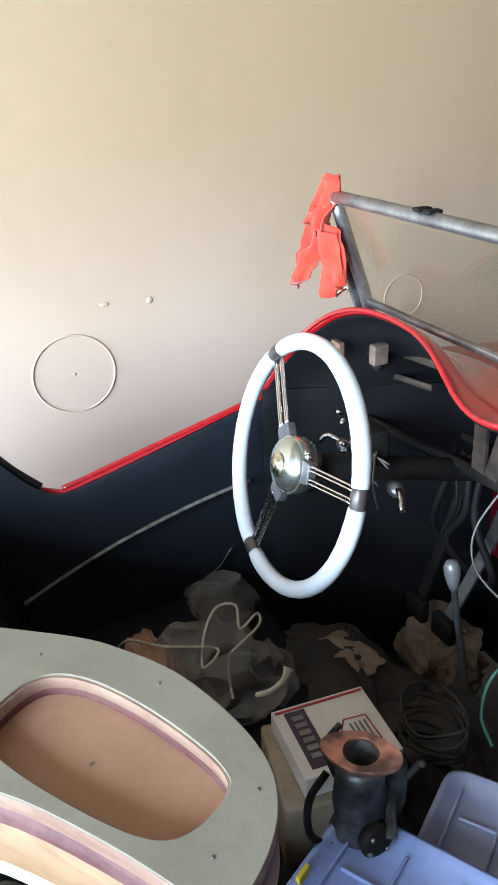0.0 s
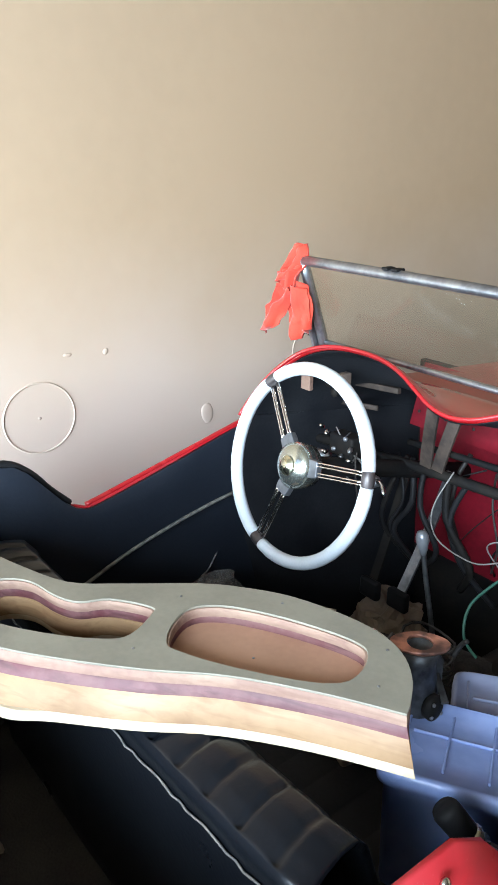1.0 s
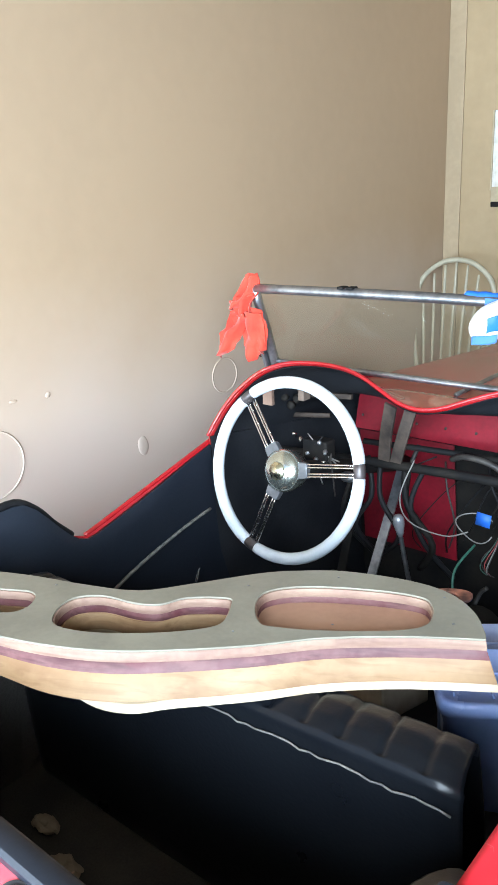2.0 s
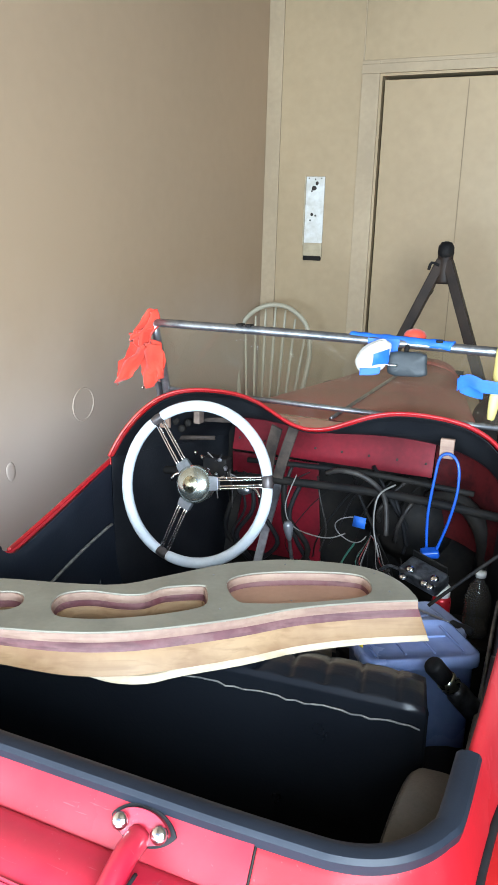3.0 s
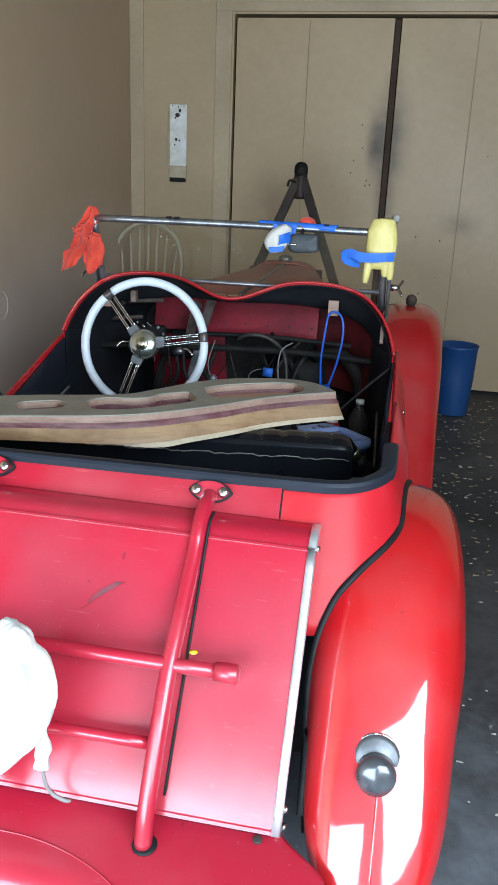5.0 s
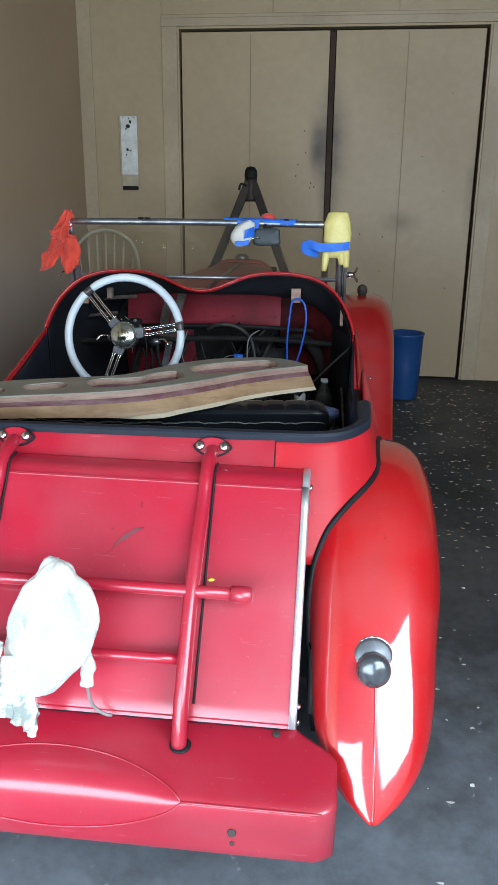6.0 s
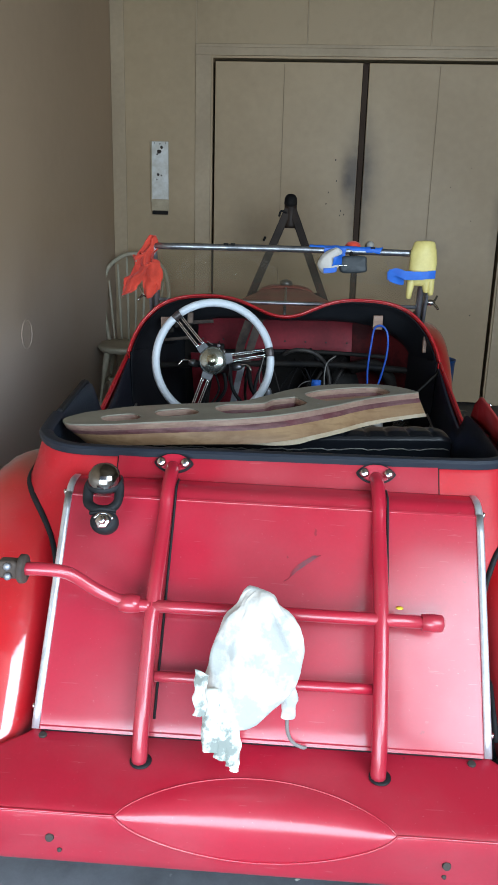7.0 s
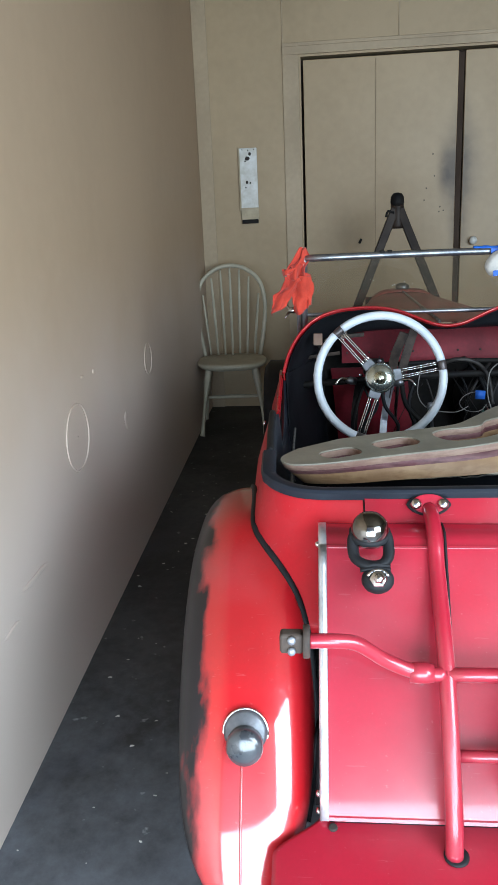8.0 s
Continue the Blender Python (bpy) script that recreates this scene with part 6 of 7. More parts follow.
def rag(name, spine, widths, material, label, category, fold=0.02, seed=1, thick=0.003, tail=()):
    """A hanging cloth: a folded strip whose section waves along its spine."""
    line = smooth_line(spine, 6)
    n = len(line)
    ws = smooth_line([(w, 0, 0) for w in widths], 6)
    bm = bmesh.new()

    def at(u, v):
        i = min(int(u * (n - 1)), n - 1)
        p = line[i]
        w = ws[min(int(u * (len(ws) - 1)), len(ws) - 1)].x
        a = (v - 0.5) * 2
        off = Vector((a * w / 2, fold * math.sin(a * 5.5 + 3 * u + seed), fold * 0.5 * math.cos(a * 4 + 5 * u + seed)))
        return wobble(p + off, fold * 0.7, 28, seed)

    sheet(26, 18, at, bm)
    for sp, wd in tail:
        line2 = smooth_line(sp, 6)
        m2 = len(line2)

        def at2(u, v, line2=line2, m2=m2, wd=wd):
            p = line2[min(int(u * (m2 - 1)), m2 - 1)]
            a = (v - 0.5) * 2
            return wobble(p + Vector((a * wd * (1 - 0.75 * u * u), fold * math.sin(a * 4 + 2 * u + seed), 0.010 * a * math.sin(7 * u))), fold * 0.9, 34, seed + 1)
        sheet(14, 8, at2, bm)
    return lone(name, bm, material, label, category, solid=thick)


rag("orange_rag", [(-0.243, 0.212, 1.092), (-0.250, 0.206, 1.062), (-0.268, 0.200, 1.030), (-0.272, 0.198, 1.000), (-0.268, 0.198, 0.985)], [0.018, 0.048, 0.066, 0.050, 0.030],
    "orange", "crumpled bright orange rag knotted on the windscreen corner", "rag", 0.011, 3,
    tail=(([(-0.268, 0.198, 0.992), (-0.292, 0.192, 0.968), (-0.318, 0.188, 0.940), (-0.330, 0.186, 0.905), (-0.345, 0.184, 0.880)], 0.036),
          ([(-0.262, 0.200, 1.000), (-0.254, 0.202, 0.960), (-0.258, 0.206, 0.918), (-0.262, 0.208, 0.880)], 0.046),
          ([(-0.255, 0.206, 1.010), (-0.238, 0.208, 0.975), (-0.232, 0.214, 0.935), (-0.228, 0.216, 0.900)], 0.026),
          ([(-0.262, 0.200, 1.040), (-0.292, 0.196, 1.022), (-0.300, 0.194, 1.004)], 0.024)))

glove = thing("yellow_glove", (0.70, 0.225, 0.93), "pale yellow rubber glove taped over the windscreen corner", "glove")


def glove_palm():
    rings = []
    for k, (dz, w, t) in enumerate(((0.169, 0.031, 0.010), (0.165, 0.036, 0.017), (0.135, 0.043, 0.022), (0.100, 0.047, 0.022), (0.060, 0.046, 0.020), (0.040, 0.044, 0.018), (0.026, 0.041, 0.013), (0.016, 0.036, 0.008))):
        rings.append([wobble((0.005 + w * math.cos(a), t * math.sin(a) - 0.004, dz), 0.006, 25, 4) for a in (2 * math.pi * j / 16 for j in range(16))])
    return loft(rings, True, True)


part("palm", glove_palm(), "yellow", glove)
for x, zlow, bx in ((-0.028, -0.028, -0.008), (0.020, -0.006, 0.004), (0.036, -0.014, 0.004)):
    part("finger", tube([(x, -0.004, 0.045), (x + bx * 0.5, -0.006, 0.015), (x + bx, -0.006, zlow)], lambda t: 0.0145 - 0.006 * t ** 2, 10, 4), "yellow", glove)
tape = sheet(30, 4, lambda u, v: wobble((-0.115 + 0.165 * u, -0.046 + 0.020 * (2 * u - 1) ** 2, 0.035 + 0.028 * v + 0.010 * u + (0.012 * math.sin(9 * u) if u < 0.35 else 0)), 0.004, 30, 2))
lone("blue_tape", tape, "bluetape", "strip of blue masking tape round the yellow glove", "tape", solid=0.0012).matrix_world = Matrix.Translation((0.70, 0.225, 0.93))
flap = sheet(10, 6, lambda u, v: wobble((0.592 + 0.05 * u, 0.205 - 0.01 * v, 0.962 + 0.040 * v - 0.012 * u), 0.008, 25, 8))
lone("blue_tape", flap, "bluetape", "loose end of blue masking tape stuck on itself", "tape", solid=0.001)



def wrap_tape(x0, x1):
    """Tape wound round the top tube in uneven turns, with a loose lower edge."""
    rings = []
    for i in range(41):
        t = i / 40
        x = x0 + (x1 - x0) * t
        ring = []
        for j in range(14):
            a = 2 * math.pi * j / 14
            r = 0.0112 + 0.0016 * noise.noise(Vector((x * 40, a * 0.9, 2.0))) + (0.0012 if int(t * 9) % 2 else 0.0)
            if math.sin(a) < -0.55:
                r += 0.011 * max(0.0, noise.noise(Vector((x * 22, 5.0, 1.0)))) 
            ring.append(Vector((x + 0.005 * math.sin(a + 7 * t), 0.2355 - 0.004 * t + r * math.cos(a), 1.0655 - 0.004 * t + r * math.sin(a))))
        rings.append(ring)
    return loft(rings, True, True)


mirror_t = thing("rear_view_mirror", (0.455, 0.20, 0.985), "dark grey rear-view mirror hung from the windscreen frame", "mirror")
rings = []
for t, sx, sz in ((-1.0, 0.70, 0.60), (-0.85, 0.95, 0.92), (-0.3, 1.0, 1.0), (0.3, 0.98, 0.98), (0.85, 0.95, 0.95), (1.0, 0.72, 0.66)):
    rings.append([wobble((0.008 + 0.048 * sx * math.copysign(abs(math.cos(a)) ** 0.45, math.cos(a)), 0.012 * t, 0.03 + 0.031 * sz * math.copysign(abs(math.sin(a)) ** 0.45, math.sin(a))), 0.005, 42, 9) for a in (2 * math.pi * j / 32 for j in range(32))])
part("housing", loft(rings, True, True), "mirror", mirror_t, "creased dark grey cover", subdiv=1)
part("stalk", tube([(0.0, 0.01, 0.05), (0.0, 0.02, 0.065), (0.0, 0.03, 0.075)], 0.006, 8, 3), "soot", mirror_t)
part("pull_tab", tube([(-0.055, -0.014, 0.025), (-0.025, -0.016, 0.027), (-0.012, -0.016, 0.026)], 0.0025, 6, 2), "chrome", mirror_t)
wrings = []
for t, r in ((0.0, 0.006), (0.06, 0.016), (0.22, 0.027), (0.45, 0.036), (0.68, 0.038), (0.88, 0.028), (0.97, 0.016), (1.0, 0.005)):
    mid = Vector((0.418, 0.195, 1.066)).lerp(Vector((0.350, 0.187, 0.988)), t)
    wrings.append([wobble(mid + Vector((0.76, 0.0, -0.65)) * (r * math.cos(a)) + Vector((0.0, 1.0, 0.0)) * (0.75 * r * math.sin(a)) + Vector((0, 0, 0.004 * math.sin(5 * a) * (1 - t))), 0.008, 34, 5) for a in (2 * math.pi * j / 20 for j in range(20))])
lone("white_cloth_wad", loft(wrings, True, True), "white_cloth", "wad of white cloth bound to the mirror with blue tape", "cloth", subdiv=1)
lone("blue_tape", sheet(10, 6, lambda u, v: wobble((0.388 + 0.030 * u + 0.004 * v, 0.160 + 0.020 * u * u, 1.008 + 0.032 * v + 0.008 * u), 0.007, 30, 3)), "bluetape", "blue masking tape over the white cloth", "tape", solid=0.0012)
lone("blue_tape", sheet(10, 5, lambda u, v: wobble((0.362 + 0.042 * u, 0.158 + 0.014 * u, 0.983 + 0.016 * v + 0.006 * u), 0.006, 30, 8)), "bluetape", "strip of blue masking tape under the cloth", "tape", solid=0.0012)
lone("blue_tape", wrap_tape(0.305, 0.560), "bluetape", "blue masking tape wound along the windscreen top", "tape")
lone("blue_tape", sheet(8, 3, lambda u, v: wobble((0.36 + 0.075 * u, 0.212, 1.035 + 0.035 * v), 0.007, 30, 6)), "bluetape", "crumpled blue masking tape by the mirror", "tape", solid=0.001)
lone("orange_wad", lathe([(0.026, 0.0), (0.028, 0.010), (0.022, 0.020), (0.008, 0.026)], 16, Matrix.Translation((0.462, 0.262, 1.066))), "orange", "small orange wad of cloth on the windscreen frame", "cloth")

# ---- white rag on the luggage rack ----
rings = []
for zz, cx, cy, w, t in ((0.532, 0.246, -1.335, 0.014, 0.010), (0.527, 0.246, -1.338, 0.026, 0.018), (0.515, 0.246, -1.340, 0.032, 0.026), (0.503, 0.246, -1.345, 0.036, 0.030), (0.492, 0.248, -1.35, 0.056, 0.036),
                         (0.47, 0.250, -1.355, 0.070, 0.042), (0.43, 0.250, -1.37, 0.082, 0.046), (0.40, 0.248, -1.38, 0.083, 0.046), (0.365, 0.238, -1.39, 0.077, 0.042), (0.335, 0.226, -1.40, 0.063, 0.036), (0.315, 0.215, -1.41, 0.048, 0.028), (0.30, 0.208, -1.42, 0.034, 0.02)):
    ring = []
    for j in range(44):
        a = 2 * math.pi * j / 44
        fold = 1 + 0.07 * math.sin(5 * a + 30 * zz) + 0.06 * math.sin(9 * a - 55 * zz) + 0.05 * math.sin(17 * a + 90 * zz)
        ring.append(wobble((cx + w * fold * math.cos(a), cy - t * fold * math.sin(a) * (1.0 if math.sin(a) > 0 else 0.9), zz), 0.009, 30, 7))
    rings.append(ring)
rag_bm = loft(rings, True, True)


def ruffle(bm):
    for v in bm.verts:
        v.co = wobble(v.co, 0.007, 48, 3) + 0.003 * noise.noise_vector(v.co * 110)
    return bm


white_rag = lone("white_rag", ruffle(rag_bm), "white_cloth", "bunched white rag with blue-grey stains slung over the luggage rack", "rag", subdiv=1)
for dx, ztop, zl, w in ((-0.030, 0.37, 0.262, 0.020), (-0.012, 0.36, 0.250, 0.017), (0.008, 0.35, 0.238, 0.018), (-0.050, 0.40, 0.335, 0.014), (0.012, 0.27, 0.222, 0.011)):
    tail = tube([(0.205 + dx, -1.410, ztop), (0.204 + dx, -1.432, (ztop + zl) / 2 + 0.006), (0.206 + dx, -1.445, zl)], lambda t, w=w: w * (1 - 0.25 * t) + 0.002 * math.sin(17 * t + 200 * w), 14, 8, flat=0.6)
    part("rag_tail", ruffle(tail), "stained_cloth", white_rag, "stained hanging end of the rag", subdiv=1)
tail = tube([(0.300, -1.375, 0.40), (0.312, -1.385, 0.34), (0.308, -1.392, 0.305)], lambda t: 0.015 - 0.004 * t, 12, 6, flat=0.6)
part("rag_tail", ruffle(tail), "white_cloth", white_rag, subdiv=1)
lone("wire_hook", tube([(0.308, -1.385, 0.312), (0.310, -1.382, 0.27), (0.320, -1.378, 0.245), (0.338, -1.372, 0.230), (0.345, -1.366, 0.226)], 0.0035, 6, 5), "greywire", "bent grey wire hook under the white rag", "hook")
lone("leaf", lathe([(0.004, 0), (0.008, 0.002), (0.002, 0.004)], 7, Matrix.Translation((0.515, -1.232, 0.453))), "amber", "small dry yellow leaf on the rack tube", "leaf")

# ---- chair in the corner ----
CHX, CHY, CHT = -0.745, 2.08, 5.0
chair = thing("windsor_chair", (CHX, CHY, floor_z(CHY)), "olive-cream painted hoop-back spindle chair in the dark corner", "chair", turn=CHT)
SZ = 0.415
bm = loft([[Vector((0.205 * math.copysign(abs(math.cos(a)) ** 0.8, math.cos(a)) * k, 0.20 * math.copysign(abs(math.sin(a)) ** 0.8, math.sin(a)) * k, h)) for a in (2 * math.pi * j / 28 for j in range(28))] for k, h in ((0.90, SZ - 0.038), (0.99, SZ - 0.02), (1.0, SZ - 0.008), (0.96, SZ), (0.6, SZ - 0.006), (0.1, SZ - 0.008))], True, True)
part("seat", bm, "chair", chair, "rounded saddle seat")
hoop = [(-0.165, 0.16, SZ - 0.01), (-0.195, 0.185, SZ + 0.16), (-0.205, 0.205, SZ + 0.30), (-0.175, 0.22, SZ + 0.43), (-0.09, 0.228, SZ + 0.505), (0, 0.23, SZ + 0.525), (0.09, 0.228, SZ + 0.505), (0.175, 0.22, SZ + 0.43), (0.205, 0.205, SZ + 0.30), (0.195, 0.185, SZ + 0.16), (0.165, 0.16, SZ - 0.01)]
part("hoop", tube(hoop, 0.0125, 10, 5), "chair", chair, "bent hoop back")
for k in range(7):
    x = -0.132 + 0.044 * k
    top = SZ + 0.525 * math.sqrt(max(0.0, 1 - (x * 1.28 / 0.205) ** 2)) ** 0.62 - 0.012
    part("spindle", tube([(x, 0.165, SZ - 0.01), (x * 1.14, 0.195, (SZ + top) / 2), (x * 1.28, 0.222, top)], lambda t: 0.0055 + 0.0025 * math.sin(math.pi * t), 8, 4), "chair", chair)
for sx in (-1, 1):
    for sy in (-1, 1):
        part("leg", tube([(sx * 0.13, sy * 0.12, SZ - 0.02), (sx * 0.155, sy * 0.145, 0.24), (sx * 0.185, sy * 0.18, 0.0)], lambda t: 0.015 + 0.005 * math.sin(2.2 * math.pi * t) - 0.003 * t, 10, 6), "chair", chair)
    part("stretcher", tube([(sx * 0.162, -0.15, 0.19), (sx * 0.162, 0, 0.19), (sx * 0.162, 0.15, 0.19)], lambda t: 0.008 + 0.004 * math.sin(math.pi * t), 8, 4), "chair", chair)
part("stretcher", tube([(-0.162, 0, 0.19), (0, 0, 0.19), (0.162, 0, 0.19)], lambda t: 0.008 + 0.004 * math.sin(math.pi * t), 8, 4), "chair", chair)

# ---- fittings on the back wall, bin by the wall ----
fit_t = thing("wall_fitting", (-0.645, BACK_Y, 1.15), "tall chipped white enamel plate fixed to the panelled wall", "wall plate")
part("plate", box(0.105, 0.010, 0.345, (0.0, -0.006, 0.262)), "plate_white", fit_t, "chipped white enamel plate", bevel=0.004)
part("side_channel", box(0.008, 0.018, 0.36, (-0.055, -0.009, 0.256)), "plate_tan", fit_t, bevel=0.002)
part("lower_box", box(0.108, 0.014, 0.075, (0.0, -0.007, 0.055)), "plate_tan", fit_t, bevel=0.003)
part("slot", box(0.098, 0.022, 0.024, (0.0, -0.011, 0.012)), "soot", fit_t, bevel=0.003)
random.seed(21)
for x, zz, w in ((-0.005, 0.375, 0.030), (0.010, 0.40, 0.018), (-0.012, 0.24, 0.016), (0.008, 0.235, 0.010), (-0.018, 0.36, 0.012), (0.0, 0.42, 0.008), (-0.02, 0.21, 0.008), (-0.035, 0.425, 0.007), (0.035, 0.425, 0.007)):
    part("rust_chip", lathe([(w * 0.5, 0), (w * 0.42, 0.0015), (w * 0.1, 0.002)], 7, aim((0, -1, 0), (x, -0.011, zz)) @ Matrix.Diagonal((1, random.uniform(0.7, 1.5), 1, 1))), "stain", fit_t)

barrel = thing("waste_bin", (1.10, 2.10, floor_z(2.10)), "small dark blue plastic waste bin by the cupboard doors", "bin")
part("body", lathe([(0.085, 0.0), (0.088, 0.004), (0.100, 0.20), (0.105, 0.375), (0.110, 0.380), (0.110, 0.390), (0.104, 0.390), (0.097, 0.20), (0.084, 0.012)], 28), "barrel", barrel)

part("door_knob", lathe([(0.010, 0.0), (0.010, 0.016), (0.021, 0.022), (0.024, 0.034), (0.018, 0.044), (0.003, 0.047)], 18, aim((0, -1, 0), (0.685, BACK_Y + 0.002, 1.000))), "plate_white", d2, "small white knob")
lone("door_catch", box(0.014, 0.012, 0.03, (0.02, BACK_Y - 0.006, 1.02), turn=pose(0, 0, 0, 0, 25, 0)), "soot", "small black latch on the cupboard door", "latch", bevel=0.003)

# ---- loose things in the cockpit ----
def tub_mesh(sx, sy, h):
    rings = []
    for k, (f, zz) in enumerate(((0.90, 0.0), (0.92, 0.01), (1.0, h), (1.03, h), (1.03, h + 0.006), (0.985, h + 0.006), (0.90, 0.014))):
        rings.append([Vector((sx * f * math.copysign(abs(math.cos(a)) ** 0.25, math.cos(a)), sy * f * math.copysign(abs(math.sin(a)) ** 0.25, math.sin(a)), zz)) for a in (2 * math.pi * j / 40 for j in range(40))])
    return loft(rings, True, True)


def storage_box(m, sx, sy, h, label, lid_mat):
    crate = thing("storage_box", (0, 0, 0), label, "storage box")
    crate.matrix_world = m
    part("tub", tub_mesh(sx, sy, h), "bin", crate, "hazy blue plastic tub")
    part("lid", loft([[Vector(((sx + 0.009) * f * math.copysign(abs(math.cos(a)) ** 0.25, math.cos(a)), (sy + 0.009) * f * math.copysign(abs(math.sin(a)) ** 0.25, math.sin(a)), h + zz)) for a in (2 * math.pi * j / 40 for j in range(40))] for f, zz in ((1.0, -0.004), (1.012, 0.008), (1.0, 0.020), (0.93, 0.023), (0.90, 0.016), (0.4, 0.016), (0.02, 0.016))], True, True), lid_mat, crate, "hazy plastic lid")
    for k in range(-1, 3):
        part("lid_rib", box(0.004, 1.5 * sy, 0.005, (sx * (0.55 * k - 0.28), 0.0, h + 0.0185)), lid_mat, crate, bevel=0.0015)
    part("lid_rib", box(1.5 * sx, 0.004, 0.005, (0.0, 0.15 * sy, h + 0.0182)), lid_mat, crate, bevel=0.0015)
    part("contents", box(1.4 * sx, 1.4 * sy, 0.6 * h, (0.01, 0.01, 0.34 * h)), "palelitter", crate, bevel=0.02)
    return crate


blue_box = storage_box(pose(0.612, -0.168, 0.246, -6, 0, 33), 0.112, 0.090, 0.232, "hazy blue plastic storage box with a clip-on lid, on the seat", "bin")
part("contents", box(0.09, 0.06, 0.06, (-0.03, -0.02, 0.195)), "bluehose", blue_box, bevel=0.02)
part("clip", box(0.006, 0.022, 0.03, (-0.112, -0.02, 0.245)), "amber", blue_box, bevel=0.002, label="yellow clip")
storage_box(pose(0.573, 0.010, 0.222, -6, 0, 38), 0.098, 0.084, 0.212, "lilac translucent plastic storage box beside the blue one", "binlid")
spray = thing("small_bottle", (0.752, -0.232, 0.424), "small black-capped bottle with metal neck leaning on the storage box", "bottle")
lean = Vector((-0.50, -0.417, 0.75))
part("body", lathe([(0.020, 0), (0.022, 0.008), (0.022, 0.066), (0.016, 0.082)], 18, aim(lean)), "cast", spray)
part("neck", lathe([(0.015, 0.080), (0.021, 0.088), (0.018, 0.096), (0.021, 0.104), (0.017, 0.114)], 16, aim(lean)), "gold", spray, "metal neck")
part("cap", lathe([(0.018, 0.112), (0.019, 0.150), (0.016, 0.157), (0.003, 0.158)], 16, aim(lean)), "rubber", spray, "black cap")

driver = thing("screwdriver", (0.640, 0.045, 0.458), "black-handled screwdriver lying on the storage box lid", "screwdriver", turn=-22)
part("blade", tube([(-0.085, 0, 0), (-0.04, 0, 0), (0.012, 0, 0.001)], 0.0028, 8, 2), "alu", driver)
part("handle", lathe([(0.004, 0), (0.0085, 0.006), (0.0075, 0.02), (0.0095, 0.04), (0.0085, 0.056), (0.003, 0.06)], 12, aim((1, 0, 0), (0.010, 0, 0.002))), "rubber", driver, "black ribbed handle")

crate2 = thing("metal_case", (0.62, 0.26, 0.040), "sooty black metal case in the footwell", "case", turn=6)
part("body", box(0.20, 0.16, 0.27, (0, 0, 0.135)), "soot", crate2, bevel=0.01)
part("lid", box(0.206, 0.166, 0.025, (0, 0, 0.282)), "soot", crate2, bevel=0.006)
can = thing("spray_can", (0.592, 0.245, 0.295), "small red can with white cap standing on a black case", "can")
part("body", lathe([(0.020, 0), (0.023, 0.005), (0.024, 0.015), (0.024, 0.118), (0.020, 0.130), (0.002, 0.131)], 24), "can_red", can)
part("cap", lathe([(0.020, 0.128), (0.0205, 0.131), (0.0205, 0.152), (0.018, 0.157), (0.002, 0.158)], 20), "paper", can, "white cap")
for k in range(3):
    part("print_bar", box(0.007, 0.002, 0.017, (-0.010 + 0.010 * k, -0.0232 + (0.0010 if k != 1 else 0.0), 0.090)), "paper", can, "white print bar")

bottle = thing("plastic_bottle", (0.680, 0.25, 0.335), "clear plastic bottle with dregs standing on a black case", "bottle")
part("body", lathe([(0.030, 0), (0.034, 0.006), (0.034, 0.05), (0.031, 0.06), (0.034, 0.07), (0.034, 0.105), (0.022, 0.135), (0.012, 0.148), (0.012, 0.162)], 20), "clearplastic", bottle)
part("cap", lathe([(0.014, 0.160), (0.014, 0.174), (0.002, 0.175)], 14), "paper", bottle)

# electrical part with the blue hose loop
unit = thing("heater_valve", (0.568, 0.15, 0.492), "black grimy control unit with bolts, hung on a blue plastic loop", "car part", turn=-20)
part("body", box(0.125, 0.07, 0.070, (-0.012, 0, 0.025), turn=pose(0, 0, 0, 25, 12, 0)), "cast", unit, bevel=0.01)
part("bracket", box(0.115, 0.006, 0.09, (-0.02, 0.045, 0.045), turn=pose(0, 0, 0, 25, 12, 0)), "soot", unit, bevel=0.006)
for x, y, zz in ((0.045, -0.035, 0.055), (0.02, -0.045, 0.03), (0.035, -0.038, 0.02), (-0.03, -0.04, 0.06), (-0.05, -0.04, 0.02)):
    part("bolt", lathe([(0.012, 0), (0.012, 0.010), (0.006, 0.014)], 10, aim((0.1, -0.8, 0.6), (x, y, zz))), "chrome", unit)
unit.scale = (0.88, 0.88, 0.66)
part("pipe", tube([(-0.07, -0.01, 0.02), (-0.11, -0.02, 0.03), (-0.14, -0.02, 0.0)], 0.006, 8, 4), "cast", unit)
loop = [(0.545, 0.225, 0.552), (0.540, 0.228, 0.64), (0.548, 0.232, 0.74), (0.556, 0.235, 0.790), (0.580, 0.235, 0.800), (0.602, 0.230, 0.775), (0.606, 0.225, 0.71), (0.592, 0.222, 0.63), (0.570, 0.220, 0.552)]
lone("blue_hose", tube(loop, 0.0038, 8, 5), "bluehose", "blue plastic hose looped from a bracket under the cowl", "hose")
lone("blue_clamp", box(0.045, 0.03, 0.020, (0.556, 0.215, 0.545), turn=pose(0, 0, 0, 10, -8, 20)), "bluehose", "blue plastic clamp at the foot of the hose loop", "clamp", bevel=0.005)
lone("blue_tape", box(0.034, 0.002, 0.030, (0.356, 0.265, 0.572), turn=pose(0, 0, 0, -5, 4, 0)), "bluetape", "square of blue tape on the wiring under the cowl", "tape")

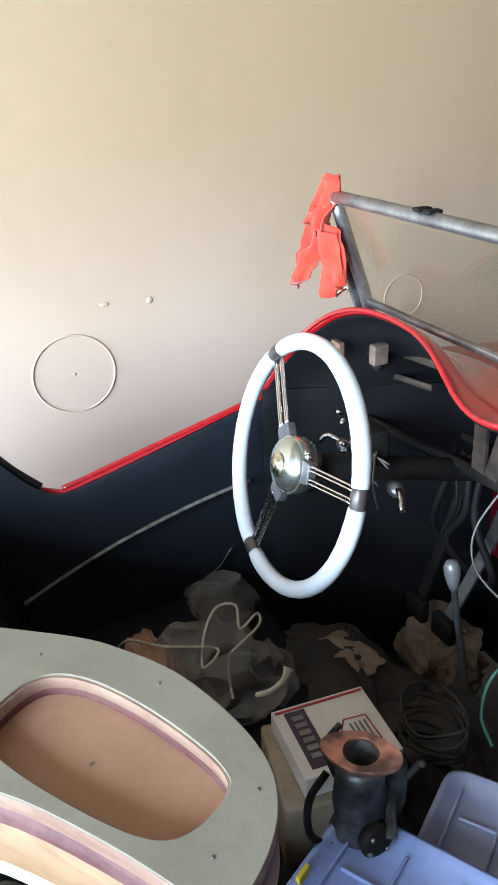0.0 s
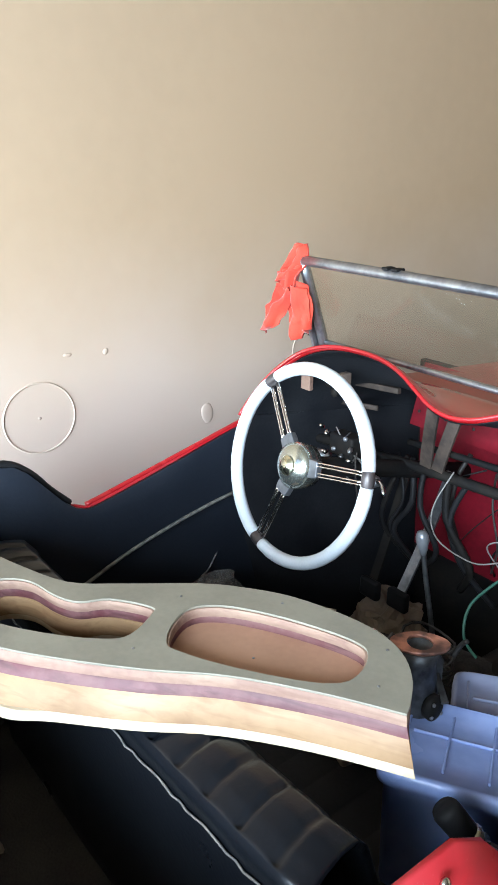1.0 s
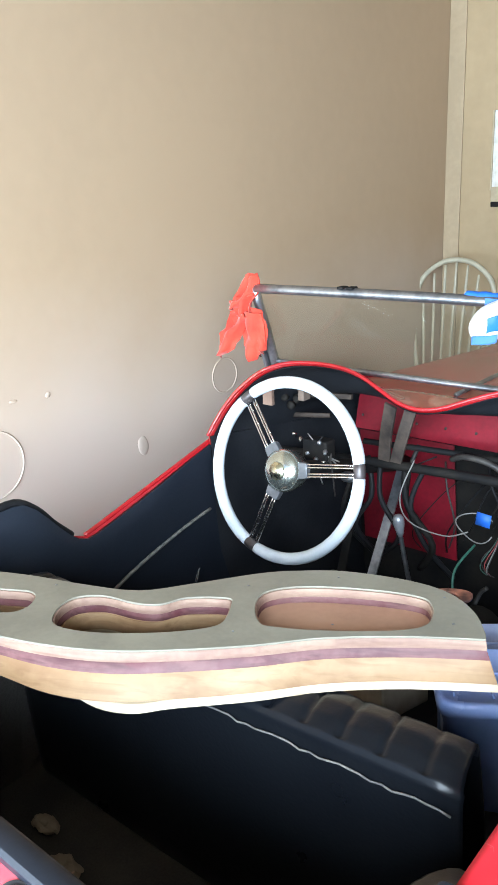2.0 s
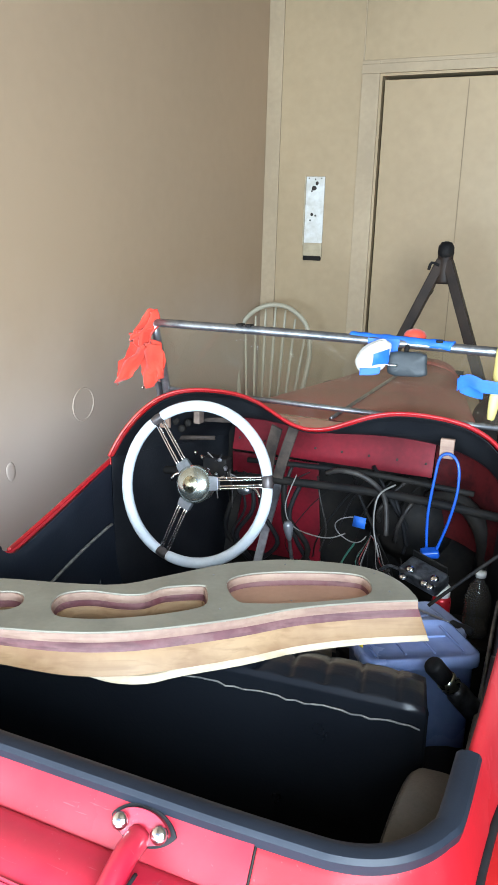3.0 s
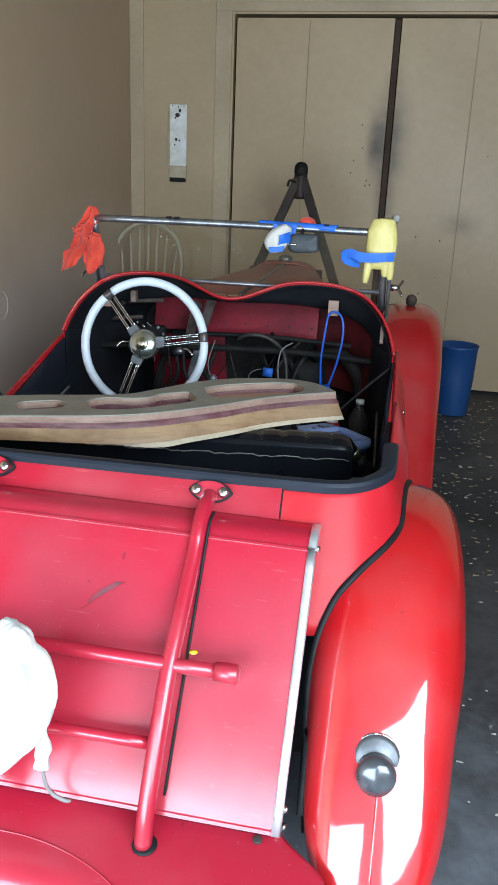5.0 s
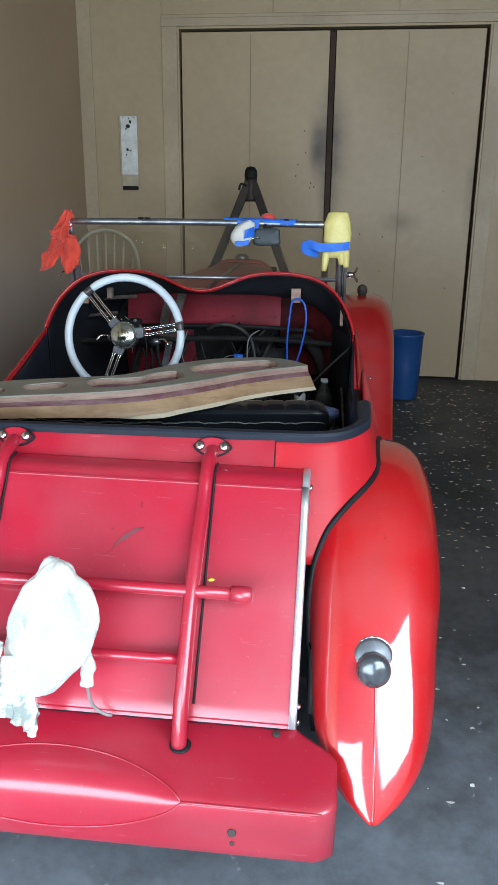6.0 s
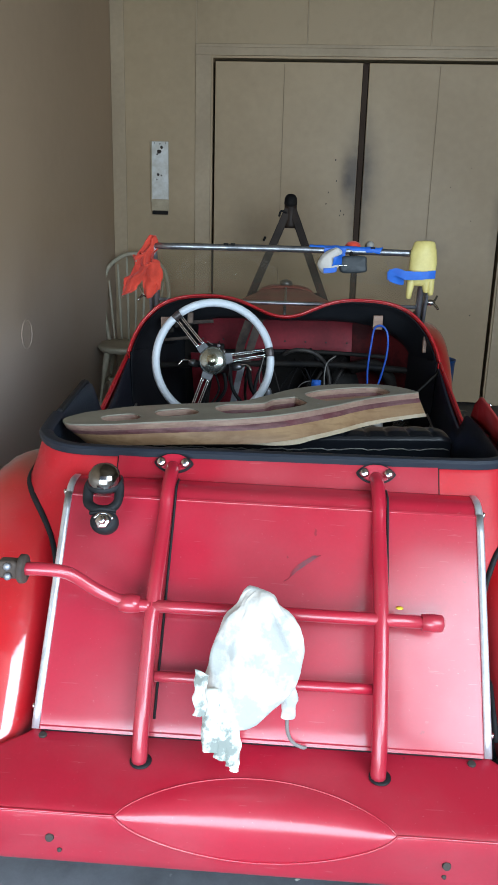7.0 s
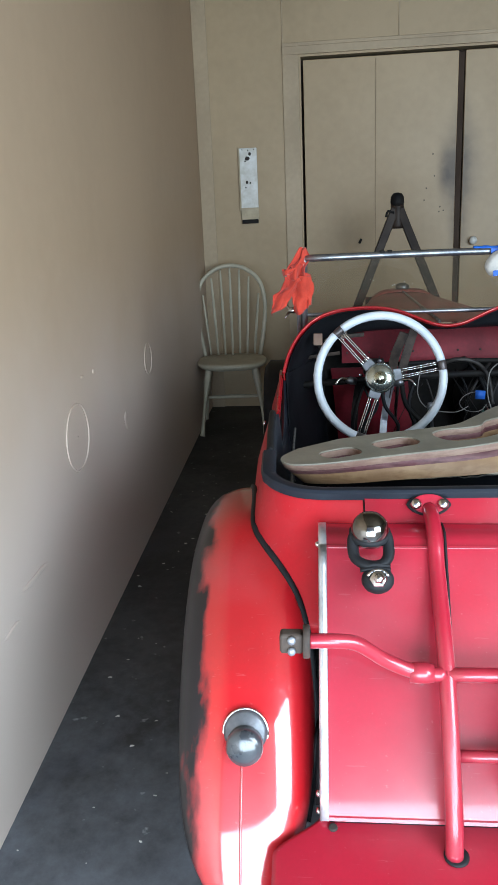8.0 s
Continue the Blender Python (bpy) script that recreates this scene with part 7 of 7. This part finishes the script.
# ---- card box, carburettor, rope, paper and plastic on the seat ----
mail = thing("card_mailer", (0.316, -0.078, 0.422), "white card mailing box with red and dark printing", "box", turn=-3)
part("box", box(0.124, 0.140, 0.035, (0.0, 0.0, 0.0175)), "paper", mail, bevel=0.002, smooth=False)
part("red_line", box(0.0035, 0.132, 0.0015, (-0.055, 0.0, 0.0358)), "redprint", mail, smooth=False)
part("print_block", box(0.100, 0.030, 0.0015, (0.0, -0.040, 0.0358)), "darkprint", mail, smooth=False)
for k in range(6):
    part("print_bar", box(0.008, 0.016, 0.0015, (-0.036 + 0.0135 * k, -0.040, 0.0372)), "greywire", mail, smooth=False)
SHIELD = [(-0.010, 0.050), (0.036, 0.052), (0.040, 0.022), (0.014, 0.002), (-0.012, 0.018)]
for a, b in zip(SHIELD, SHIELD[1:] + SHIELD[:1]):
    part("print_line", tube([(a[0], a[1], 0.0355), (b[0], b[1], 0.0355)], 0.0011, 4, 1), "redprint", mail)
for k in range(4):
    part("print_bar", box(0.030, 0.0028, 0.0015, (0.013, 0.044 - 0.007 * k, 0.0358)), "greywire", mail, smooth=False)
carton = thing("cardboard_box", (0.318, -0.102, 0.235), "dirty brown cardboard box under the mailer on the seat", "box", turn=-11)
part("body", box(0.15, 0.135, 0.186, (0, 0, 0.093)), "brownpaper", carton, bevel=0.006)
part("flap", box(0.15, 0.004, 0.06, (0, 0.072, 0.15), turn=pose(0, 0, 0, 18, 0, 0)), "brownpaper", carton)

carb = thing("carburettor", (0.478, -0.135, 0.452), "dirty carburettor with a stained copper flange gasket", "carburettor", turn=48)
part("body", lathe([(0.030, 0), (0.034, 0.03), (0.026, 0.05), (0.031, 0.08), (0.027, 0.12), (0.033, 0.1455), (0.0205, 0.1455), (0.019, 0.09), (0.004, 0.085)], 18), "cast", carb)
fl2 = outline_mesh([[(0.045 * math.copysign(abs(math.cos(a)) ** 1.3, math.cos(a)), 0.028 * math.sin(a)) for a in (2 * math.pi * k / 36 for k in range(36))], [(0.020 * math.cos(a), 0.020 * math.sin(a)) for a in (-2 * math.pi * k / 24 for k in range(24))]], 0.006)
part("gasket", fl2, "copper", carb, "copper-pink flange gasket", smooth=False).location.z = 0.146
part("throttle_plate", lathe([(0.018, 0.100), (0.018, 0.102), (0.002, 0.1025)], 18), "stain", carb)
part("float_bowl", lathe([(0.022, 0), (0.026, 0.02), (0.026, 0.07), (0.018, 0.08), (0.004, 0.084)], 16, Matrix.Translation((0.02, 0.045, 0.02))), "cast", carb)
part("linkage", tube([(-0.03, 0.03, 0.06), (-0.05, 0.04, 0.10), (-0.035, 0.05, 0.13)], 0.004, 6, 4), "cast", carb)
part("throttle_lever", box(0.012, 0.05, 0.006, (0.036, -0.006, 0.075), turn=pose(0, 0, 0, 25, 0, 15)), "cast", carb, bevel=0.002)
part("side_cover", lathe([(0.020, 0), (0.021, 0.010), (0.012, 0.015), (0.003, 0.016)], 16, aim((0.7, -0.7, 0.1), (0.020, -0.022, 0.055))), "soot", carb)
for a in (0.6, 2.2, 3.8, 5.4):
    part("cover_screw", lathe([(0.003, 0), (0.003, 0.003), (0.001, 0.004)], 8, aim((0.7, -0.7, 0.1), (0.029 + 0.011 * math.cos(a), -0.031 + 0.011 * math.cos(a), 0.056 + 0.015 * math.sin(a)))), "alu", carb)
part("vacuum_pipe", tube([(-0.02, -0.03, 0.03), (-0.045, -0.04, 0.05), (-0.05, -0.03, 0.09), (-0.035, -0.012, 0.12)], 0.0045, 8, 5), "soot", carb)
part("linkage", tube([(0.05, 0.0, 0.13), (0.062, 0.004, 0.15), (0.066, -0.01, 0.165)], 0.004, 6, 4), "soot", carb)

rope_pts = [(-0.095, -0.287, 0.355), (-0.069, -0.269, 0.385), (-0.029, -0.221, 0.385), (0.026, -0.144, 0.395), (0.048, -0.179, 0.385), (-0.018, -0.150, 0.40), (-0.060, -0.112, 0.41), (-0.050, -0.080, 0.41), (0.0, -0.092, 0.40),
            (-0.020, -0.052, 0.405), (0.006, -0.060, 0.40), (0.033, -0.115, 0.39), (0.048, -0.132, 0.385), (0.085, -0.145, 0.375), (0.109, -0.150, 0.36)]
lone("rope", tube(rope_pts, 0.0024, 8, 8), "rope", "tangled off-white cord lying on the seat clutter", "rope")
lone("rope", tube([(0.255, -0.165, 0.50), (0.270, -0.150, 0.515), (0.278, -0.135, 0.535), (0.272, -0.125, 0.548)], lambda t: 0.0045 + 0.003 * t ** 6, 8, 5), "rope", "frayed end of off-white cord standing up", "rope")


def crumple(name, at, size, material, label, category, seed, amp=0.25, flat=0.35):
    bm = bmesh.new()
    bmesh.ops.create_icosphere(bm, subdivisions=4, radius=1.0)
    for v in bm.verts:
        nz = noise.noise_vector(v.co * 1.6 + Vector((seed, 0, 0)))
        n2 = noise.noise_vector(v.co * 4.5 + Vector((0, seed, 0)))
        v.co = v.co + nz * amp * 1.6 + n2 * amp * 0.6
        v.co = Vector((v.co.x * size[0], v.co.y * size[1], max(v.co.z, -0.6) * size[2]))
    bmesh.ops.translate(bm, verts=bm.verts, vec=at)
    return lone(name, bm, material, label, category, smooth=False)


crumple("crumpled_paper", (-0.055, 0.38, 0.13), (0.10, 0.075, 0.09), "brownpaper", "crumpled brown paper on the dark floor", "paper", 3)
crumple("crumpled_paper", (0.02, 0.10, 0.27), (0.07, 0.06, 0.03), "brownpaper", "dirty crumpled paper on the dark floor", "paper", 8)
crumple("plastic_bag", (0.02, -0.13, 0.325), (0.12, 0.10, 0.065), "film", "crumpled clear plastic bag on the seat", "plastic bag", 5, 0.3)
crumple("plastic_bag", (-0.19, -0.06, 0.30), (0.08, 0.07, 0.06), "film", "creased clear plastic bag by the door trim", "plastic bag", 11, 0.3)
bm = sheet(10, 10, lambda u, v: wobble((-0.20 - 0.07 * u - 0.02 * v, -0.14 + 0.12 * u * (0.4 + 0.6 * v) + 0.03 * v, 0.29 + 0.075 * v * (0.3 + 0.7 * u)), 0.012, 22, 4))
lone("plastic_sheet", bm, "film", "upright corner of a stiff clear plastic sheet", "plastic sheet", solid=0.0006, smooth=False)
crumple("dark_rag", (0.06, 0.04, 0.25), (0.18, 0.15, 0.05), "carpet", "heap of black rag in the footwell", "rag", 6)
crumple("dark_rag", (0.30, 0.14, 0.26), (0.16, 0.12, 0.08), "carpet", "black oily rag in the footwell", "rag", 9)
crumple("dark_rag", (0.40, 0.05, 0.30), (0.10, 0.08, 0.07), "soot", "black oily cloth under the parts", "rag", 13)
crumple("brown_rag", (-0.03, -0.24, 0.335), (0.10, 0.05, 0.035), "hardboard", "rust-brown cloth scrap on the seat", "rag", 14)
crumple("paper_scrap", (0.06, -0.70, 0.185), (0.035, 0.022, 0.010), "brownpaper", "torn pale paper behind the seat", "paper", 15)
crumple("paper_scrap", (-0.05, -0.66, 0.185), (0.03, 0.018, 0.010), "brownpaper", "torn pale paper behind the seat", "paper", 17)
coil = [(0.315 + 0.05 * math.cos(a) + 0.004 * math.sin(3 * a), 0.085 + 0.045 * math.sin(a), 0.345 + 0.003 * a + 0.006 * math.sin(2.3 * a)) for a in (0.42 * k for k in range(70))]
lone("wire_coil", tube(coil, 0.0028, 6, 1, straight=True), "wire", "loose coil of dark wire", "wire")
lone("blue_cable", tube([(0.36, 0.22, 0.53), (0.345, 0.16, 0.49), (0.36, 0.13, 0.44), (0.40, 0.12, 0.42)], 0.003, 6, 6), "greenwire", "thin green-white cable hanging from the cowl", "cable")

# ---- litter on the floor ----
random.seed(33)


def litter(name, count, x0, x1, y0, y1, size, material, label):
    bm = bmesh.new()
    for _ in range(count):
        x, y = random.uniform(x0, x1), y0 + (y1 - y0) * random.random() ** 0.8
        c = Vector((x, y, floor_z(y) + 0.0035))
        r = size * random.uniform(0.35, 1.3)
        st = random.uniform(0, 6.28)
        vs = [bm.verts.new(c + Vector((r * random.uniform(0.5, 1.2) * math.cos(st + a), r * 0.5 * random.uniform(0.5, 1.2) * math.sin(st + a * 1.0), random.uniform(0, 0.4) * r))) for a in (0, 1.2, 2.4, 3.6, 5.0)]
        bm.faces.new(vs)
    ob = lone(name, bm, material, label, "litter", kind="stuff", smooth=False, solid=0.0008)
    return ob


litter("floor_litter", 520, 0.98, 1.9, 0.2, 2.35, 0.011, "litter", "dry leaf scraps and wood chips scattered on the concrete")
litter("floor_litter", 190, 0.98, 1.9, -1.6, 2.2, 0.008, "palelitter", "pale paper and paint flakes scattered on the concrete")
litter("floor_litter", 70, -0.92, -0.45, -2.3, 1.2, 0.007, "palelitter", "small pale flakes on the concrete by the wall")
litter("floor_litter", 90, -0.4, 1.7, -2.4, -1.2, 0.007, "palelitter", "small pale flakes on the concrete behind the car")
